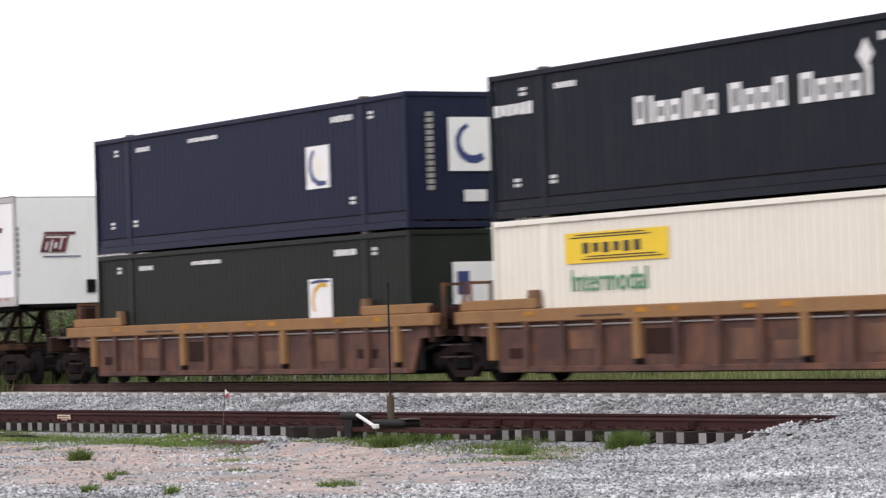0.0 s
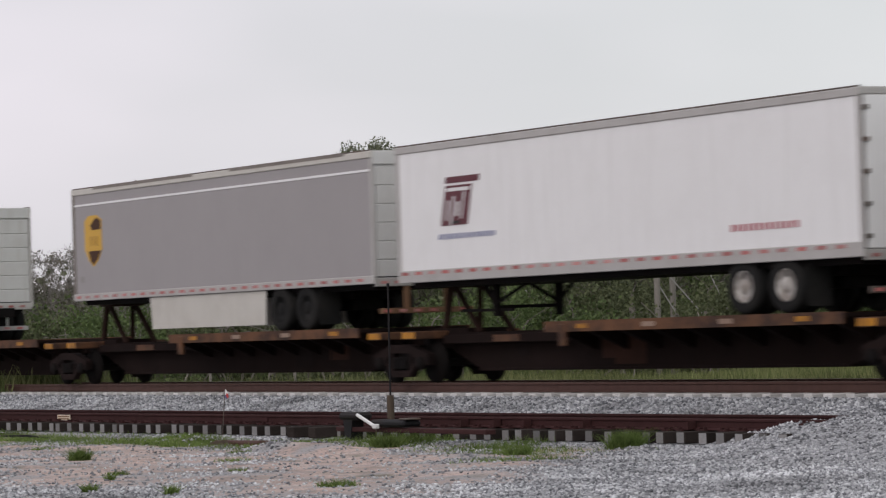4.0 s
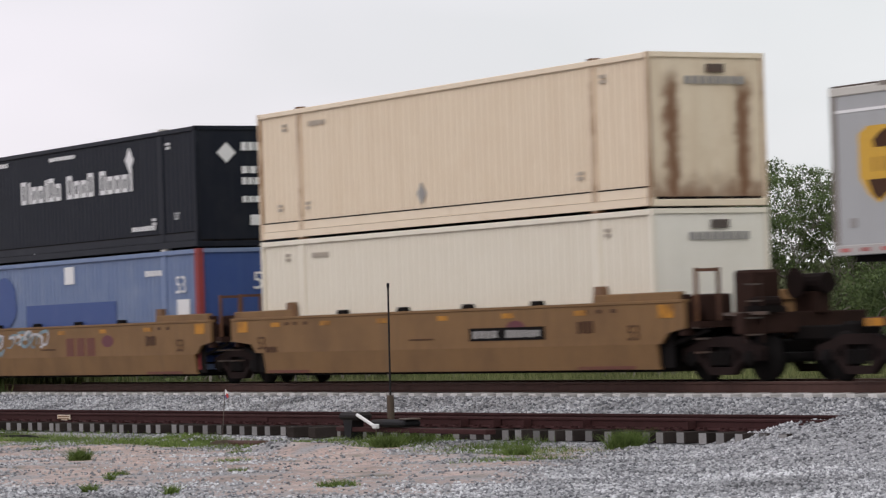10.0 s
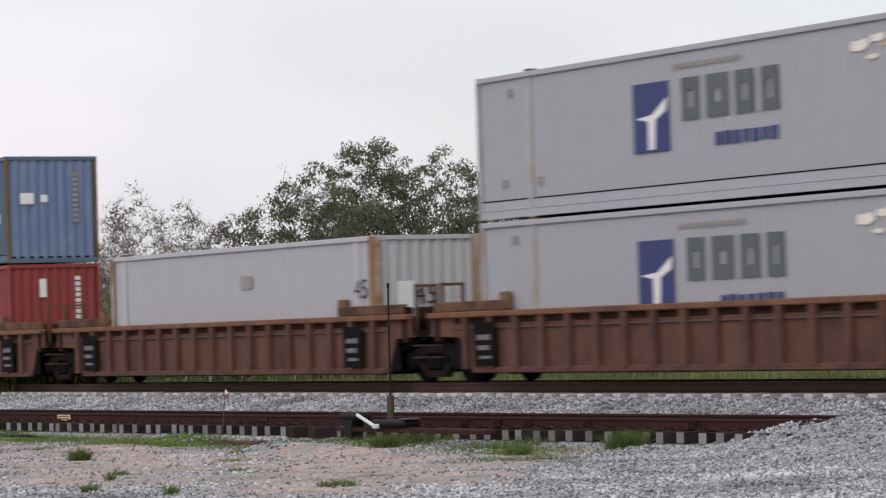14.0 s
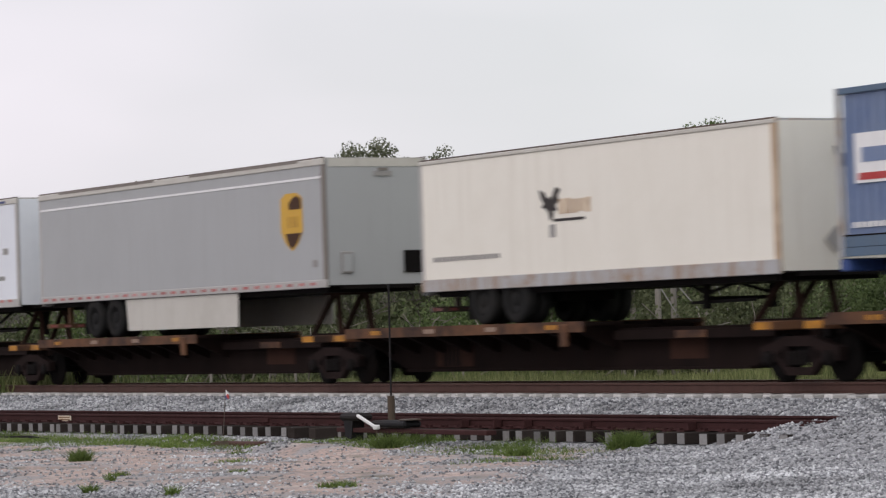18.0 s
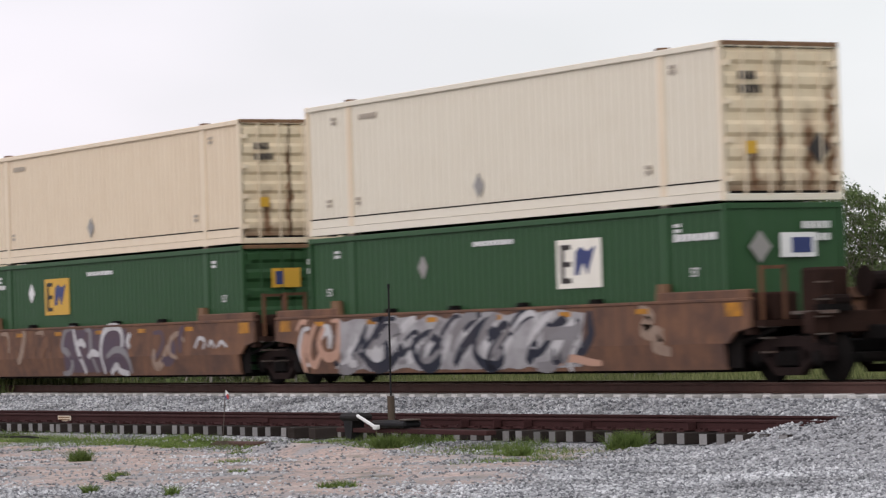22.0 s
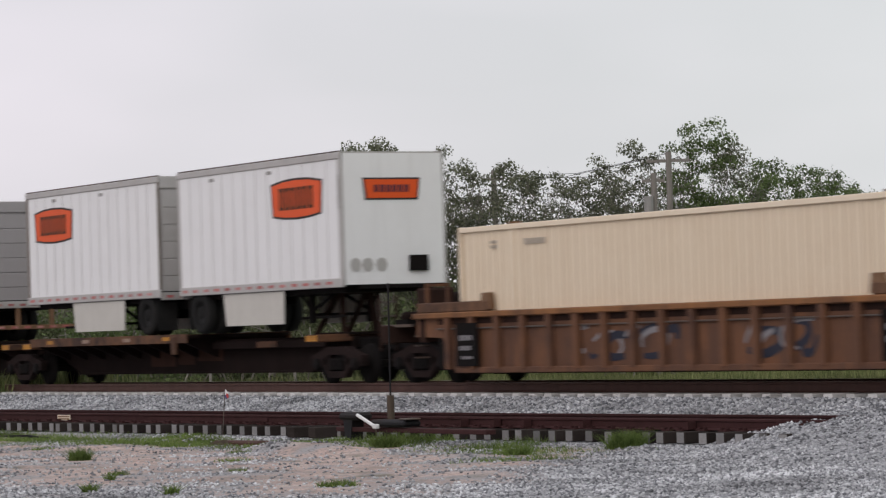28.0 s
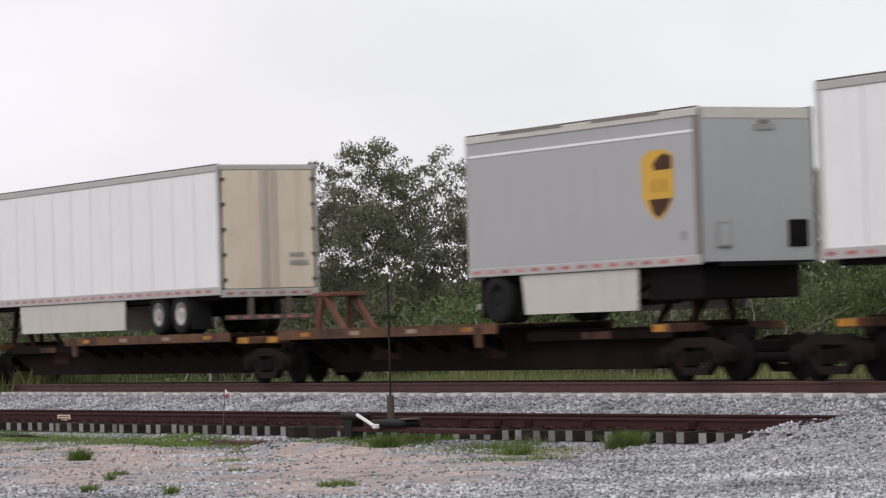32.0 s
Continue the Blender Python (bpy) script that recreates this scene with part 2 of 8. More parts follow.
    "well_plum": material("well_plum_brown", (0.150, 0.068, 0.046), 0.78, amount=0.85, dirt=(0.060, 0.032, 0.032), streak=0.7, vary=0.16, scale=0.9, lo=0.40, hi=0.68),
    "plum_chord": material("plum_brown_chord", (0.215, 0.098, 0.048), 0.75, amount=0.85, dirt=(0.10, 0.05, 0.038), streak=0.3, lo=0.42, hi=0.68, vary=0.12),
    "old_chord": material("worn_ochre_chord", (0.27, 0.145, 0.062), 0.75, amount=0.6, dirt=(0.15, 0.085, 0.048), streak=0.25, vary=0.12),
    "old_sheet": material("plum_brown_sheet", (0.155, 0.072, 0.045), 0.8, amount=0.9, dirt=(0.062, 0.036, 0.034), streak=0.8, vary=0.16, scale=1.4, lo=0.38, hi=0.62),
    "chord": material("well_chord_ochre", (0.26, 0.115, 0.042), 0.75, amount=0.85, dirt=(0.085, 0.045, 0.030), streak=0.3, lo=0.42, hi=0.68, vary=0.12),
    "slab": material("well_ochre_paint", (0.20, 0.112, 0.046), 0.68, amount=0.6, dirt=(0.105, 0.062, 0.035), streak=0.4, scale=0.7, vary=0.1),
    "slab_rust": material("well_rust_paint", (0.185, 0.092, 0.052), 0.72, amount=0.85, dirt=(0.078, 0.046, 0.038), streak=0.6, vary=0.14, scale=1.3, lo=0.40, hi=0.64),
    "yellow": material("reflector_yellow", (0.46, 0.20, 0.015), 0.55, amount=0.85, dirt=(0.12, 0.06, 0.025), scale=3, lo=0.42, hi=0.7),
    "tape_red": material("worn_tape", (0.40, 0.12, 0.11), 0.5, amount=0.7, dirt=(0.60, 0.50, 0.48), scale=3.0, spread=0.2),
    "mark_white": material("white_lettering", (0.72, 0.72, 0.72), 0.5, amount=0.3, dirt=(0.4, 0.4, 0.4)),
    "mark_dark": material("dark_lettering", (0.05, 0.045, 0.045), 0.6, amount=0.2, dirt=(0.12, 0.11, 0.1)),
    "mark_grey": material("grey_lettering", (0.30, 0.29, 0.28), 0.6, amount=0.2),
    "mark_faint": material("faint_lettering", (0.40, 0.35, 0.29), 0.6, amount=0.5, dirt=(0.55, 0.46, 0.36), scale=5),
    "mark_blue": material("blue_marking", (0.035, 0.05, 0.16), 0.5, amount=0.2, dirt=(0.1, 0.1, 0.25)),
    "mark_teal": material("teal_lettering", (0.10, 0.12, 0.125), 0.5, amount=0.3, dirt=(0.2, 0.21, 0.215)),
    "mark_red": material("red_marking", (0.42, 0.03, 0.03), 0.5, amount=0.3, dirt=(0.5, 0.3, 0.3)),
    "mark_pale_blue": material("faded_blue_marking", (0.22, 0.235, 0.37), 0.5, amount=0.4, dirt=(0.4, 0.4, 0.48)),
    "mark_pink": material("faded_red_marking", (0.42, 0.13, 0.15), 0.5, amount=0.4, dirt=(0.55, 0.38, 0.38)),
    "mark_maroon": material("maroon_marking", (0.11, 0.025, 0.035), 0.5, amount=0.2, dirt=(0.2, 0.12, 0.12)),
    "mark_yellow": material("yellow_marking", (0.80, 0.55, 0.03), 0.5, amount=0.2, dirt=(0.5, 0.4, 0.1)),
    "mark_green": material("green_lettering", (0.03, 0.22, 0.10), 0.5, amount=0.2, dirt=(0.3, 0.4, 0.3)),
    "mark_orange": material("orange_panel", (0.72, 0.09, 0.012), 0.5, amount=0.15, dirt=(0.5, 0.1, 0.05)),
    "shield_brown": material("worn_shield_brown", (0.30, 0.16, 0.03), 0.5, amount=0.5, dirt=(0.5, 0.3, 0.05)),
    "mark_brown": material("brown_marking", (0.06, 0.028, 0.015), 0.5, amount=0.2),
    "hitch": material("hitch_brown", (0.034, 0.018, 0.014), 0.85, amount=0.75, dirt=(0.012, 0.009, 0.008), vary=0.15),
    "gold": material("gold_marking", (0.60, 0.35, 0.04), 0.45, amount=0.2, dirt=(0.5, 0.3, 0.05)),
    "teal_spray": material("teal_spray_paint", (0.18, 0.42, 0.46), 0.6, amount=0.4, dirt=(0.10, 0.25, 0.28)),
    "grey_spray": material("grey_spray_paint", (0.36, 0.35, 0.36), 0.6, amount=0.7, dirt=(0.14, 0.12, 0.13), scale=2.5),
    "dark_spray": material("dark_spray_paint", (0.03, 0.033, 0.048), 0.6, amount=0.5, dirt=(0.085, 0.07, 0.075)),
    "plum_spray": material("plum_spray_paint", (0.085, 0.06, 0.085), 0.65, amount=0.6, dirt=(0.14, 0.085, 0.065), scale=3),
    "dull_spray": material("dull_spray_paint", (0.22, 0.21, 0.22), 0.65, amount=0.6, dirt=(0.13, 0.10, 0.09)),
    "pale_spray": material("pale_grey_spray_paint", (0.52, 0.51, 0.52), 0.6, amount=0.6, dirt=(0.25, 0.22, 0.21), scale=3),
    "dust_spray": material("dusty_spray_paint", (0.30, 0.22, 0.17), 0.75, amount=0.7, dirt=(0.17, 0.095, 0.065), scale=3),
    "pink_spray": material("pale_spray_paint", (0.50, 0.30, 0.22), 0.6, amount=0.4, dirt=(0.3, 0.17, 0.12)),
    "rail": material("rail_rust", (0.086, 0.044, 0.036), 0.7, 0.25, amount=0.5, dirt=(0.045, 0.025, 0.020), vary=0.15, scale=3),
    "rail_top": material("rail_head_polished", (0.22, 0.16, 0.13), 0.4, 0.7, amount=0.3, vary=0.1),
    "concrete": material("concrete_sleeper", (0.58, 0.57, 0.56), 0.9, amount=0.4, dirt=(0.25, 0.23, 0.2), vary=0.12, spread=0.12),
    "old_end": material("weathered_sleeper_end", (0.205, 0.20, 0.20), 0.95, amount=0.6, dirt=(0.12, 0.11, 0.10), vary=0.25, spread=0.35),
    "taupe": material("taupe_trim", (0.21, 0.185, 0.165), 0.6, amount=0.5, dirt=(0.12, 0.10, 0.09), streak=0.4, vary=0.06),
    "side_rail": material("dark_rail_rust", (0.054, 0.024, 0.024), 0.75, 0.1, amount=0.5, dirt=(0.025, 0.014, 0.013), vary=0.2, scale=3),
    "old_wood": material("weathered_sleeper", (0.030, 0.024, 0.022), 0.95, amount=0.6, dirt=(0.05, 0.042, 0.038), vary=0.25, spread=0.3, stretch=(6, 1, 6)),
    "timber": material("grey_pole_timber", (0.24, 0.22, 0.20), 0.95, amount=0.5, dirt=(0.14, 0.12, 0.1), vary=0.2, stretch=(6, 6, 1)),
    "bark": material("bark", (0.19, 0.17, 0.15), 0.95, amount=0.5, dirt=(0.07, 0.06, 0.05), vary=0.3, stretch=(4, 4, 1)),
    "grey_bark": material("grey_bark", (0.27, 0.25, 0.235), 0.95, amount=0.5, dirt=(0.10, 0.085, 0.08), vary=0.3, stretch=(4, 4, 1)),
    "black_iron": material("black_iron", (0.020, 0.020, 0.022), 0.6, 0.3, amount=0.4, dirt=(0.06, 0.04, 0.03)),
    "stand_wood": material("post_brown", (0.085, 0.065, 0.048), 0.9, amount=0.5, dirt=(0.04, 0.03, 0.025), stretch=(5, 5, 1)),
    "stone": island_material("ballast_stone", (0.095, 0.10, 0.112), (0.55, 0.56, 0.58), 0.95, grain=0.7),
    "stone_dull": island_material("gravel_stone", (0.115, 0.118, 0.13), (0.63, 0.635, 0.66), 0.95, grain=0.5),
    "leaf": island_material("oak_leaf", (0.095, 0.106, 0.068), (0.25, 0.265, 0.178), 0.7, grain=0.35, glow_through=0.5),
    "leaf_dark": island_material("shade_leaf", (0.058, 0.070, 0.036), (0.160, 0.178, 0.094), 0.8, grain=0.3, glow_through=0.3),
    "leaf_green": island_material("green_leaf", (0.065, 0.098, 0.036), (0.170, 0.225, 0.090), 0.7, grain=0.3, glow_through=0.35),
    "leaf_grey": island_material("sparse_leaf", (0.10, 0.094, 0.070), (0.23, 0.21, 0.165), 0.7, grain=0.4, glow_through=0.4),
    "grass": island_material("grass_blade", (0.075, 0.10, 0.032), (0.25, 0.26, 0.115), 0.8, grain=0.25, glow_through=0.3),
    "weed": island_material("weed_blade", (0.07, 0.115, 0.026), (0.20, 0.27, 0.08), 0.8, grain=0.6, glow_through=0.3),
    "twig": island_material("twig", (0.08, 0.07, 0.06), (0.24, 0.22, 0.19), 0.9),
}


def ground_material():
    m = bpy.data.materials.new("ground_soil_and_gravel")
    m.use_nodes = True
    t = m.node_tree
    n, lk = t.nodes, t.links
    bsdf = n["Principled BSDF"]
    co = n.new("ShaderNodeTexCoord")

    def noise_at(scale, detail, lo, hi):
        a = n.new("ShaderNodeTexNoise")
        a.inputs["Scale"].default_value, a.inputs["Detail"].default_value, a.inputs["Roughness"].default_value = scale, detail, 0.6
        lk.new(co.outputs["Object"], a.inputs["Vector"])
        b = n.new("ShaderNodeMapRange")
        b.inputs[1].default_value, b.inputs[2].default_value = lo, hi
        lk.new(a.outputs[0], b.inputs[0])
        return b.outputs[0]

    def blend(fac, a, b):
        x = n.new("ShaderNodeMix")
        x.data_type = "RGBA"
        for sock, val in ((x.inputs[0], fac), (x.inputs[6], a), (x.inputs[7], b)):
            if isinstance(val, tuple):
                sock.default_value = (*val, 1)
            else:
                lk.new(val, sock)
        return x.outputs[2]

    att = n.new("ShaderNodeAttribute")
    att.attribute_name = "cover"
    sep = n.new("ShaderNodeSeparateColor")
    lk.new(att.outputs["Color"], sep.inputs[0])
    sand = blend(noise_at(0.55, 6, 0.4, 0.62), (0.54, 0.405, 0.36), (0.32, 0.25, 0.225))
    sand = blend(noise_at(2.2, 5, 0.5, 0.72), sand, (0.62, 0.55, 0.51))
    sand = blend(noise_at(1.1, 8, 0.55, 0.68), sand, (0.17, 0.15, 0.115))
    sand = blend(noise_at(9.0, 8, 0.50, 0.62), sand, (0.27, 0.24, 0.225))
    sand = blend(noise_at(0.9, 7, 0.50, 0.64), sand, (0.33, 0.32, 0.325))
    sand = blend(noise_at(16.0, 4, 0.56, 0.66), sand, (0.20, 0.18, 0.17))
    stones = blend(noise_at(28, 3, 0.35, 0.65), (0.15, 0.153, 0.165), (0.47, 0.475, 0.49))
    turf = blend(noise_at(1.3, 6, 0.35, 0.65), (0.06, 0.085, 0.025), (0.20, 0.20, 0.085))
    col = blend(sep.outputs[0], sand, stones)
    col = blend(sep.outputs[1], col, turf)
    lk.new(col, bsdf.inputs["Base Color"])
    bsdf.inputs["Roughness"].default_value = 0.95
    bsdf.inputs["Specular IOR Level"].default_value = 0.2
    fine = n.new("ShaderNodeTexNoise")
    fine.inputs["Scale"].default_value, fine.inputs["Detail"].default_value = 7, 9
    lk.new(co.outputs["Object"], fine.inputs["Vector"])
    b = n.new("ShaderNodeBump")
    b.inputs["Strength"].default_value, b.inputs["Distance"].default_value = 0.8, 0.07
    lk.new(fine.outputs[0], b.inputs["Height"])
    lk.new(b.outputs[0], bsdf.inputs["Normal"])
    return m


M["ground"] = ground_material()


def run_material(name, base, runs, foot=0.55):
    """Container paint with rust that has run down: runs are rows of (y, half width, top z)."""
    m = material(name, base, 0.6, amount=0.4, dirt=(0.46, 0.31, 0.18), streak=0.35, vary=0.05)
    t = m.node_tree
    n, lk = t.nodes, t.links
    bsdf = n["Principled BSDF"]
    paint = bsdf.inputs["Base Color"].links[0].from_socket
    co = n.new("ShaderNodeTexCoord")
    sep = n.new("ShaderNodeSeparateXYZ")
    lk.new(co.outputs["Object"], sep.inputs[0])
    nz = n.new("ShaderNodeTexNoise")
    nz.inputs["Scale"].default_value, nz.inputs["Detail"].default_value = 3.2, 5.0
    lk.new(co.outputs["Object"], nz.inputs["Vector"])

    def calc(op, a, b, c=None):
        q = n.new("ShaderNodeMath")
        q.operation = op
        for sock, val in zip(q.inputs, (a, b, c)):
            if val is None:
                continue
            if isinstance(val, (int, float)):
                sock.default_value = val
            else:
                lk.new(val, sock)
        return q.outputs[0]

    def ease(val, a, b):
        q = n.new("ShaderNodeMapRange")
        q.interpolation_type = "SMOOTHSTEP"
        q.inputs[1].default_value, q.inputs[2].default_value = a, b
        lk.new(val, q.inputs[0])
        return q.outputs[0]

    wob = calc("MULTIPLY_ADD", nz.outputs[0], 0.36, -0.18)
    yy, zz = calc("ADD", sep.outputs[1], wob), calc("ADD", sep.outputs[2], calc("MULTIPLY", wob, 2.0))
    mask = calc("MULTIPLY", ease(zz, foot, 0.0), 0.85)
    for y0, w, top in runs:
        a = ease(calc("ABSOLUTE", calc("SUBTRACT", yy, y0), 0.0), w, w * 0.15)
        b = calc("MULTIPLY", ease(zz, top, top - 0.7), ease(zz, -1.2, 0.3))
        mask = calc("MAXIMUM", mask, calc("MULTIPLY", calc("MULTIPLY", a, b), 0.92))
    mix = n.new("ShaderNodeMix")
    mix.data_type = "RGBA"
    mix.inputs[7].default_value = (0.165, 0.070, 0.030, 1)
    lk.new(mask, mix.inputs[0])
    lk.new(paint, mix.inputs[6])
    lk.new(mix.outputs[2], bsdf.inputs["Base Color"])
    return m


M["two_runs"] = run_material("cream_end_with_rust_runs", (0.72, 0.61, 0.46), ((-0.80, 0.30, 2.75), (0.82, 0.27, 2.7)), 0.8)
M["low_rust"] = run_material("cream_end_with_rust_foot", (0.72, 0.61, 0.46), ((-0.5, 0.22, 1.7), (0.95, 0.2, 2.0)), 1.1)
M["streaked_door"] = run_material("rust_streaked_doors", (0.74, 0.63, 0.46), ((-0.62, 0.16, 1.5), (0.62, 0.20, 1.9), (-0.04, 0.10, 2.7), (1.12, 0.14, 2.5)), 0.62)
M["worn_door"] = run_material("rust_worn_doors", (0.68, 0.55, 0.37), ((-0.62, 0.34, 2.3), (0.55, 0.36, 2.1), (-0.05, 0.14, 2.8), (1.1, 0.2, 2.7)), 1.0)


# ---- mesh building ----
class Build:
    """Collects vertices and faces for one mesh."""

    def __init__(self):
        self.v, self.f = [], []

    def add(self, verts, faces):
        k = len(self.v)
        self.v += verts
        self.f += [[i + k for i in f] for f in faces]
        return self

    def box(self, x0, x1, y0, y1, z0, z1, c=0.0):
        if c <= 0:
            v = [(x, y, z) for z in (z0, z1) for y in (y0, y1) for x in (x0, x1)]
            return self.add(v, [(0, 2, 3, 1), (4, 5, 7, 6), (0, 1, 5, 4), (2, 6, 7, 3), (0, 4, 6, 2), (1, 3, 7, 5)])
        bm = bmesh.new()
        bmesh.ops.create_cube(bm, size=1.0)
        bmesh.ops.scale(bm, vec=(x1 - x0, y1 - y0, z1 - z0), verts=bm.verts)
        bmesh.ops.translate(bm, vec=((x0 + x1) / 2, (y0 + y1) / 2, (z0 + z1) / 2), verts=bm.verts)
        bmesh.ops.bevel(bm, geom=bm.edges[:], offset=c, segments=1, affect="EDGES")
        bm.verts.index_update()
        self.add([tuple(p.co) for p in bm.verts], [[p.index for p in f.verts] for f in bm.faces])
        bm.free()
        return self

    def prism(self, poly, y0, y1):
        """A polygon in x and z, drawn anticlockwise as seen from -y, pulled along y."""
        n = len(poly)
        v = [(x, y0, z) for x, z in poly] + [(x, y1, z) for x, z in poly]
        f = [list(range(n)), list(range(2 * n - 1, n - 1, -1))]
        f += [(i, n + i, n + (i + 1) % n, (i + 1) % n) for i in range(n)]
        return self.add(v, f)

    def prism_x(self, poly, x0, x1):
        """A polygon in y and z pulled along x."""
        n = len(poly)
        v = [(x0, y, z) for y, z in poly] + [(x1, y, z) for y, z in poly]
        f = [list(range(n - 1, -1, -1)), list(range(n, 2 * n))]
        f += [(i, (i + 1) % n, n + (i + 1) % n, n + i) for i in range(n)]
        return self.add(v, f)

    def ring(self, profile, n=20, centre=(0, 0, 0), caps=True):
        """A turned body about the y axis; profile: rows of (radius, y)."""
        v, f = [], []
        for r, y in profile:
            for i in range(n):
                a = 2 * math.pi * i / n
                v.append((centre[0] + r * math.cos(a), centre[1] + y, centre[2] + r * math.sin(a)))
        for k in range(len(profile) - 1):
            for i in range(n):
                j = (i + 1) % n
                f.append((k * n + i, k * n + j, (k + 1) * n + j, (k + 1) * n + i))
        if caps:
            f.append(list(range(n - 1, -1, -1)))
            f.append(list(range((len(profile) - 1) * n, len(profile) * n)))
        return self.add(v, f)

    def ribbon(self, pts, w, y0, y1):
        """A bent flat band through points in x and z, thinner at its ends."""
        n, L, R = len(pts), [], []
        for i, (x, z) in enumerate(pts):
            a, b = pts[max(0, i - 1)], pts[min(n - 1, i + 1)]
            dx, dz = b[0] - a[0], b[1] - a[1]
            d = math.hypot(dx, dz) or 1.0
            k = w * (0.55 + 0.45 * math.sin(math.pi * (i + 0.5) / n)) / 2
            L.append((x - dz / d * k, z + dx / d * k))
            R.append((x + dz / d * k, z - dx / d * k))
        v = [(x, y, z) for y in (y0, y1) for side in (L, R) for x, z in side]
        f = [(i, n + i, n + i + 1, i + 1) for i in range(n - 1)]
        f += [(i, i + 1, 2 * n + i + 1, 2 * n + i) for i in range(n - 1)] + [(n + i + 1, n + i, 3 * n + i, 3 * n + i + 1) for i in range(n - 1)]
        f += [(0, 2 * n, 3 * n, n), (n - 1, 2 * n - 1, 4 * n - 1, 3 * n - 1)]
        return self.add(v, f)

    def beam(self, a, b, w, h=None, n=4):
        """A straight bar from a to b."""
        a, b = Vector(a), Vector(b)
        d = (b - a).normalized()
        s = d.cross(Vector((0, 0, 1)))
        s = (s if s.length > 1e-4 else Vector((1, 0, 0))).normalized()
        u = s.cross(d)
        h = h or w
        v = []
        for p in (a, b):
            for i in range(n):
                an = 2 * math.pi * (i + 0.5) / n
                k = 0.7071 if n == 4 else 0.5
                v.append(tuple(p + s * math.cos(an) * w * k + u * math.sin(an) * h * k))
        f = [list(range(n)), list(range(2 * n - 1, n - 1, -1))] + [(i, n + i, n + (i + 1) % n, (i + 1) % n) for i in range(n)]
        return self.add(v, f)

    def corrugated(self, x0, x1, y, z0, z1, period=0.26, depth=0.035, side=-1):
        """A standing folded sheet along x; side: the way in which it bulges."""
        xs, n = [], max(1, round((x1 - x0) / period))
        p = (x1 - x0) / n
        for i in range(n):
            a = x0 + i * p
            xs += [(a, 0), (a + p * 0.20, 0), (a + p * 0.32, 1), (a + p * 0.88, 1)]
        xs.append((x1, 0))
        v = [(x, y - side * depth * (1 - k), z) for z in (z0, z1) for x, k in xs]
        m = len(xs)
        return self.add(v, [(i, i + 1, m + i + 1, m + i) for i in range(m - 1)])

    def corrugated_end(self, x, y0, y1, z0, z1, period=0.28, depth=0.035, side=1, level=False):
        """The same across the end of a box; level: the folds lie flat."""
        rows, (a0, a1) = [], ((z0, z1) if level else (y0, y1))
        n = max(1, round((a1 - a0) / period))
        p = (a1 - a0) / n
        for i in range(n):
            a = a0 + i * p
            rows += [(a, 0), (a + p * 0.32, 0), (a + p * 0.5, 1), (a + p * 0.82, 1)]
        rows.append((a1, 0))
        m = len(rows)
        if level:
            v = [(x - side * depth * (1 - k), y, a) for y in (y0, y1) for a, k in rows]
        else:
            v = [(x - side * depth * (1 - k), a, z) for z in (z0, z1) for a, k in rows]
        return self.add(v, [(i, i + 1, m + i + 1, m + i) for i in range(m - 1)])

    def mesh(self, name, mat, smooth=False):
        me = bpy.data.meshes.new(name)
        me.from_pydata(self.v, [], self.f)
        me.materials.append(mat)
        if smooth:
            me.polygons.foreach_set("use_smooth", [True] * len(me.polygons))
        me.update()
        return me


def part(name, b, mat, parent, label="", smooth=False):
    """Links a Build, or a ready mesh, as one mesh object under a thing or a part."""
    ob = new(name, b if isinstance(b, bpy.types.Mesh) else b.mesh(name, M[mat], smooth))
    ob.parent = parent
    return tagged(ob, label)


def thing(name, label, category, group="", x=0, y=0, z=0):
    ob = new(name)
    ob.location = (x, y, z)
    ob.empty_display_size = 0.3
    return tagged(ob, label, category, group)


def cloud_mesh(name, verts, size, mat, tris):
    """Many loose pieces of one size from numpy arrays."""
    me = bpy.data.meshes.new(name)
    me.vertices.add(len(verts))
    me.vertices.foreach_set("co", verts.astype(np.float32).ravel())
    n = len(tris)
    me.loops.add(n * size)
    me.loops.foreach_set("vertex_index", tris.astype(np.int32).ravel())
    me.polygons.add(n)
    me.polygons.foreach_set("loop_start", np.arange(0, n * size, size, dtype=np.int32))
    me.materials.append(mat)
    me.update(calc_edges=True)
    return me


MOVERS, WHEELS = [], []


def on_train(ob, u, z=0.0):
    """Lets a thing ride with the train; u is its place on the track at the start."""
    ob.location = (u, TRACK_Y, z)
    MOVERS.append((ob, u, z))
    return ob


# ---- the ground, in one sheet ----
def siding_y(x):
    """The near rail of the second track, which closes in on the main one."""
    return 28.05 + 0.055 * (x + 50)


def smooth(a, b, x):
    t = np.clip((x - a) / (b - a), 0, 1)
    return t * t * (3 - 2 * t)


def heap(x, y):
    """The two-humped heap of ballast that buries the end of the second track."""
    right = smooth(-38.7, -36.6, x)
    front = smooth(27.5, 28.6, y) * (1 - right) + smooth(25.2, 28.2, y) * right
    a = (0.435 * smooth(-41.5, -39.0, x) + 0.10 * right) * front * (1 - 0.3 * smooth(28.7, 29.4, y) * (1 - right))
    b = 0.53 * smooth(-40.5, -39.0, x) * smooth(28.9, 29.9, y)
    lumps = 0.03 * np.sin(x * 2.3 + 0.9 * y) + 0.025 * np.sin(4.7 * x - 2.1 * y)
    return np.maximum(a, b) + lumps * smooth(-42, -39.5, x) * smooth(27.3, 28.2, y)


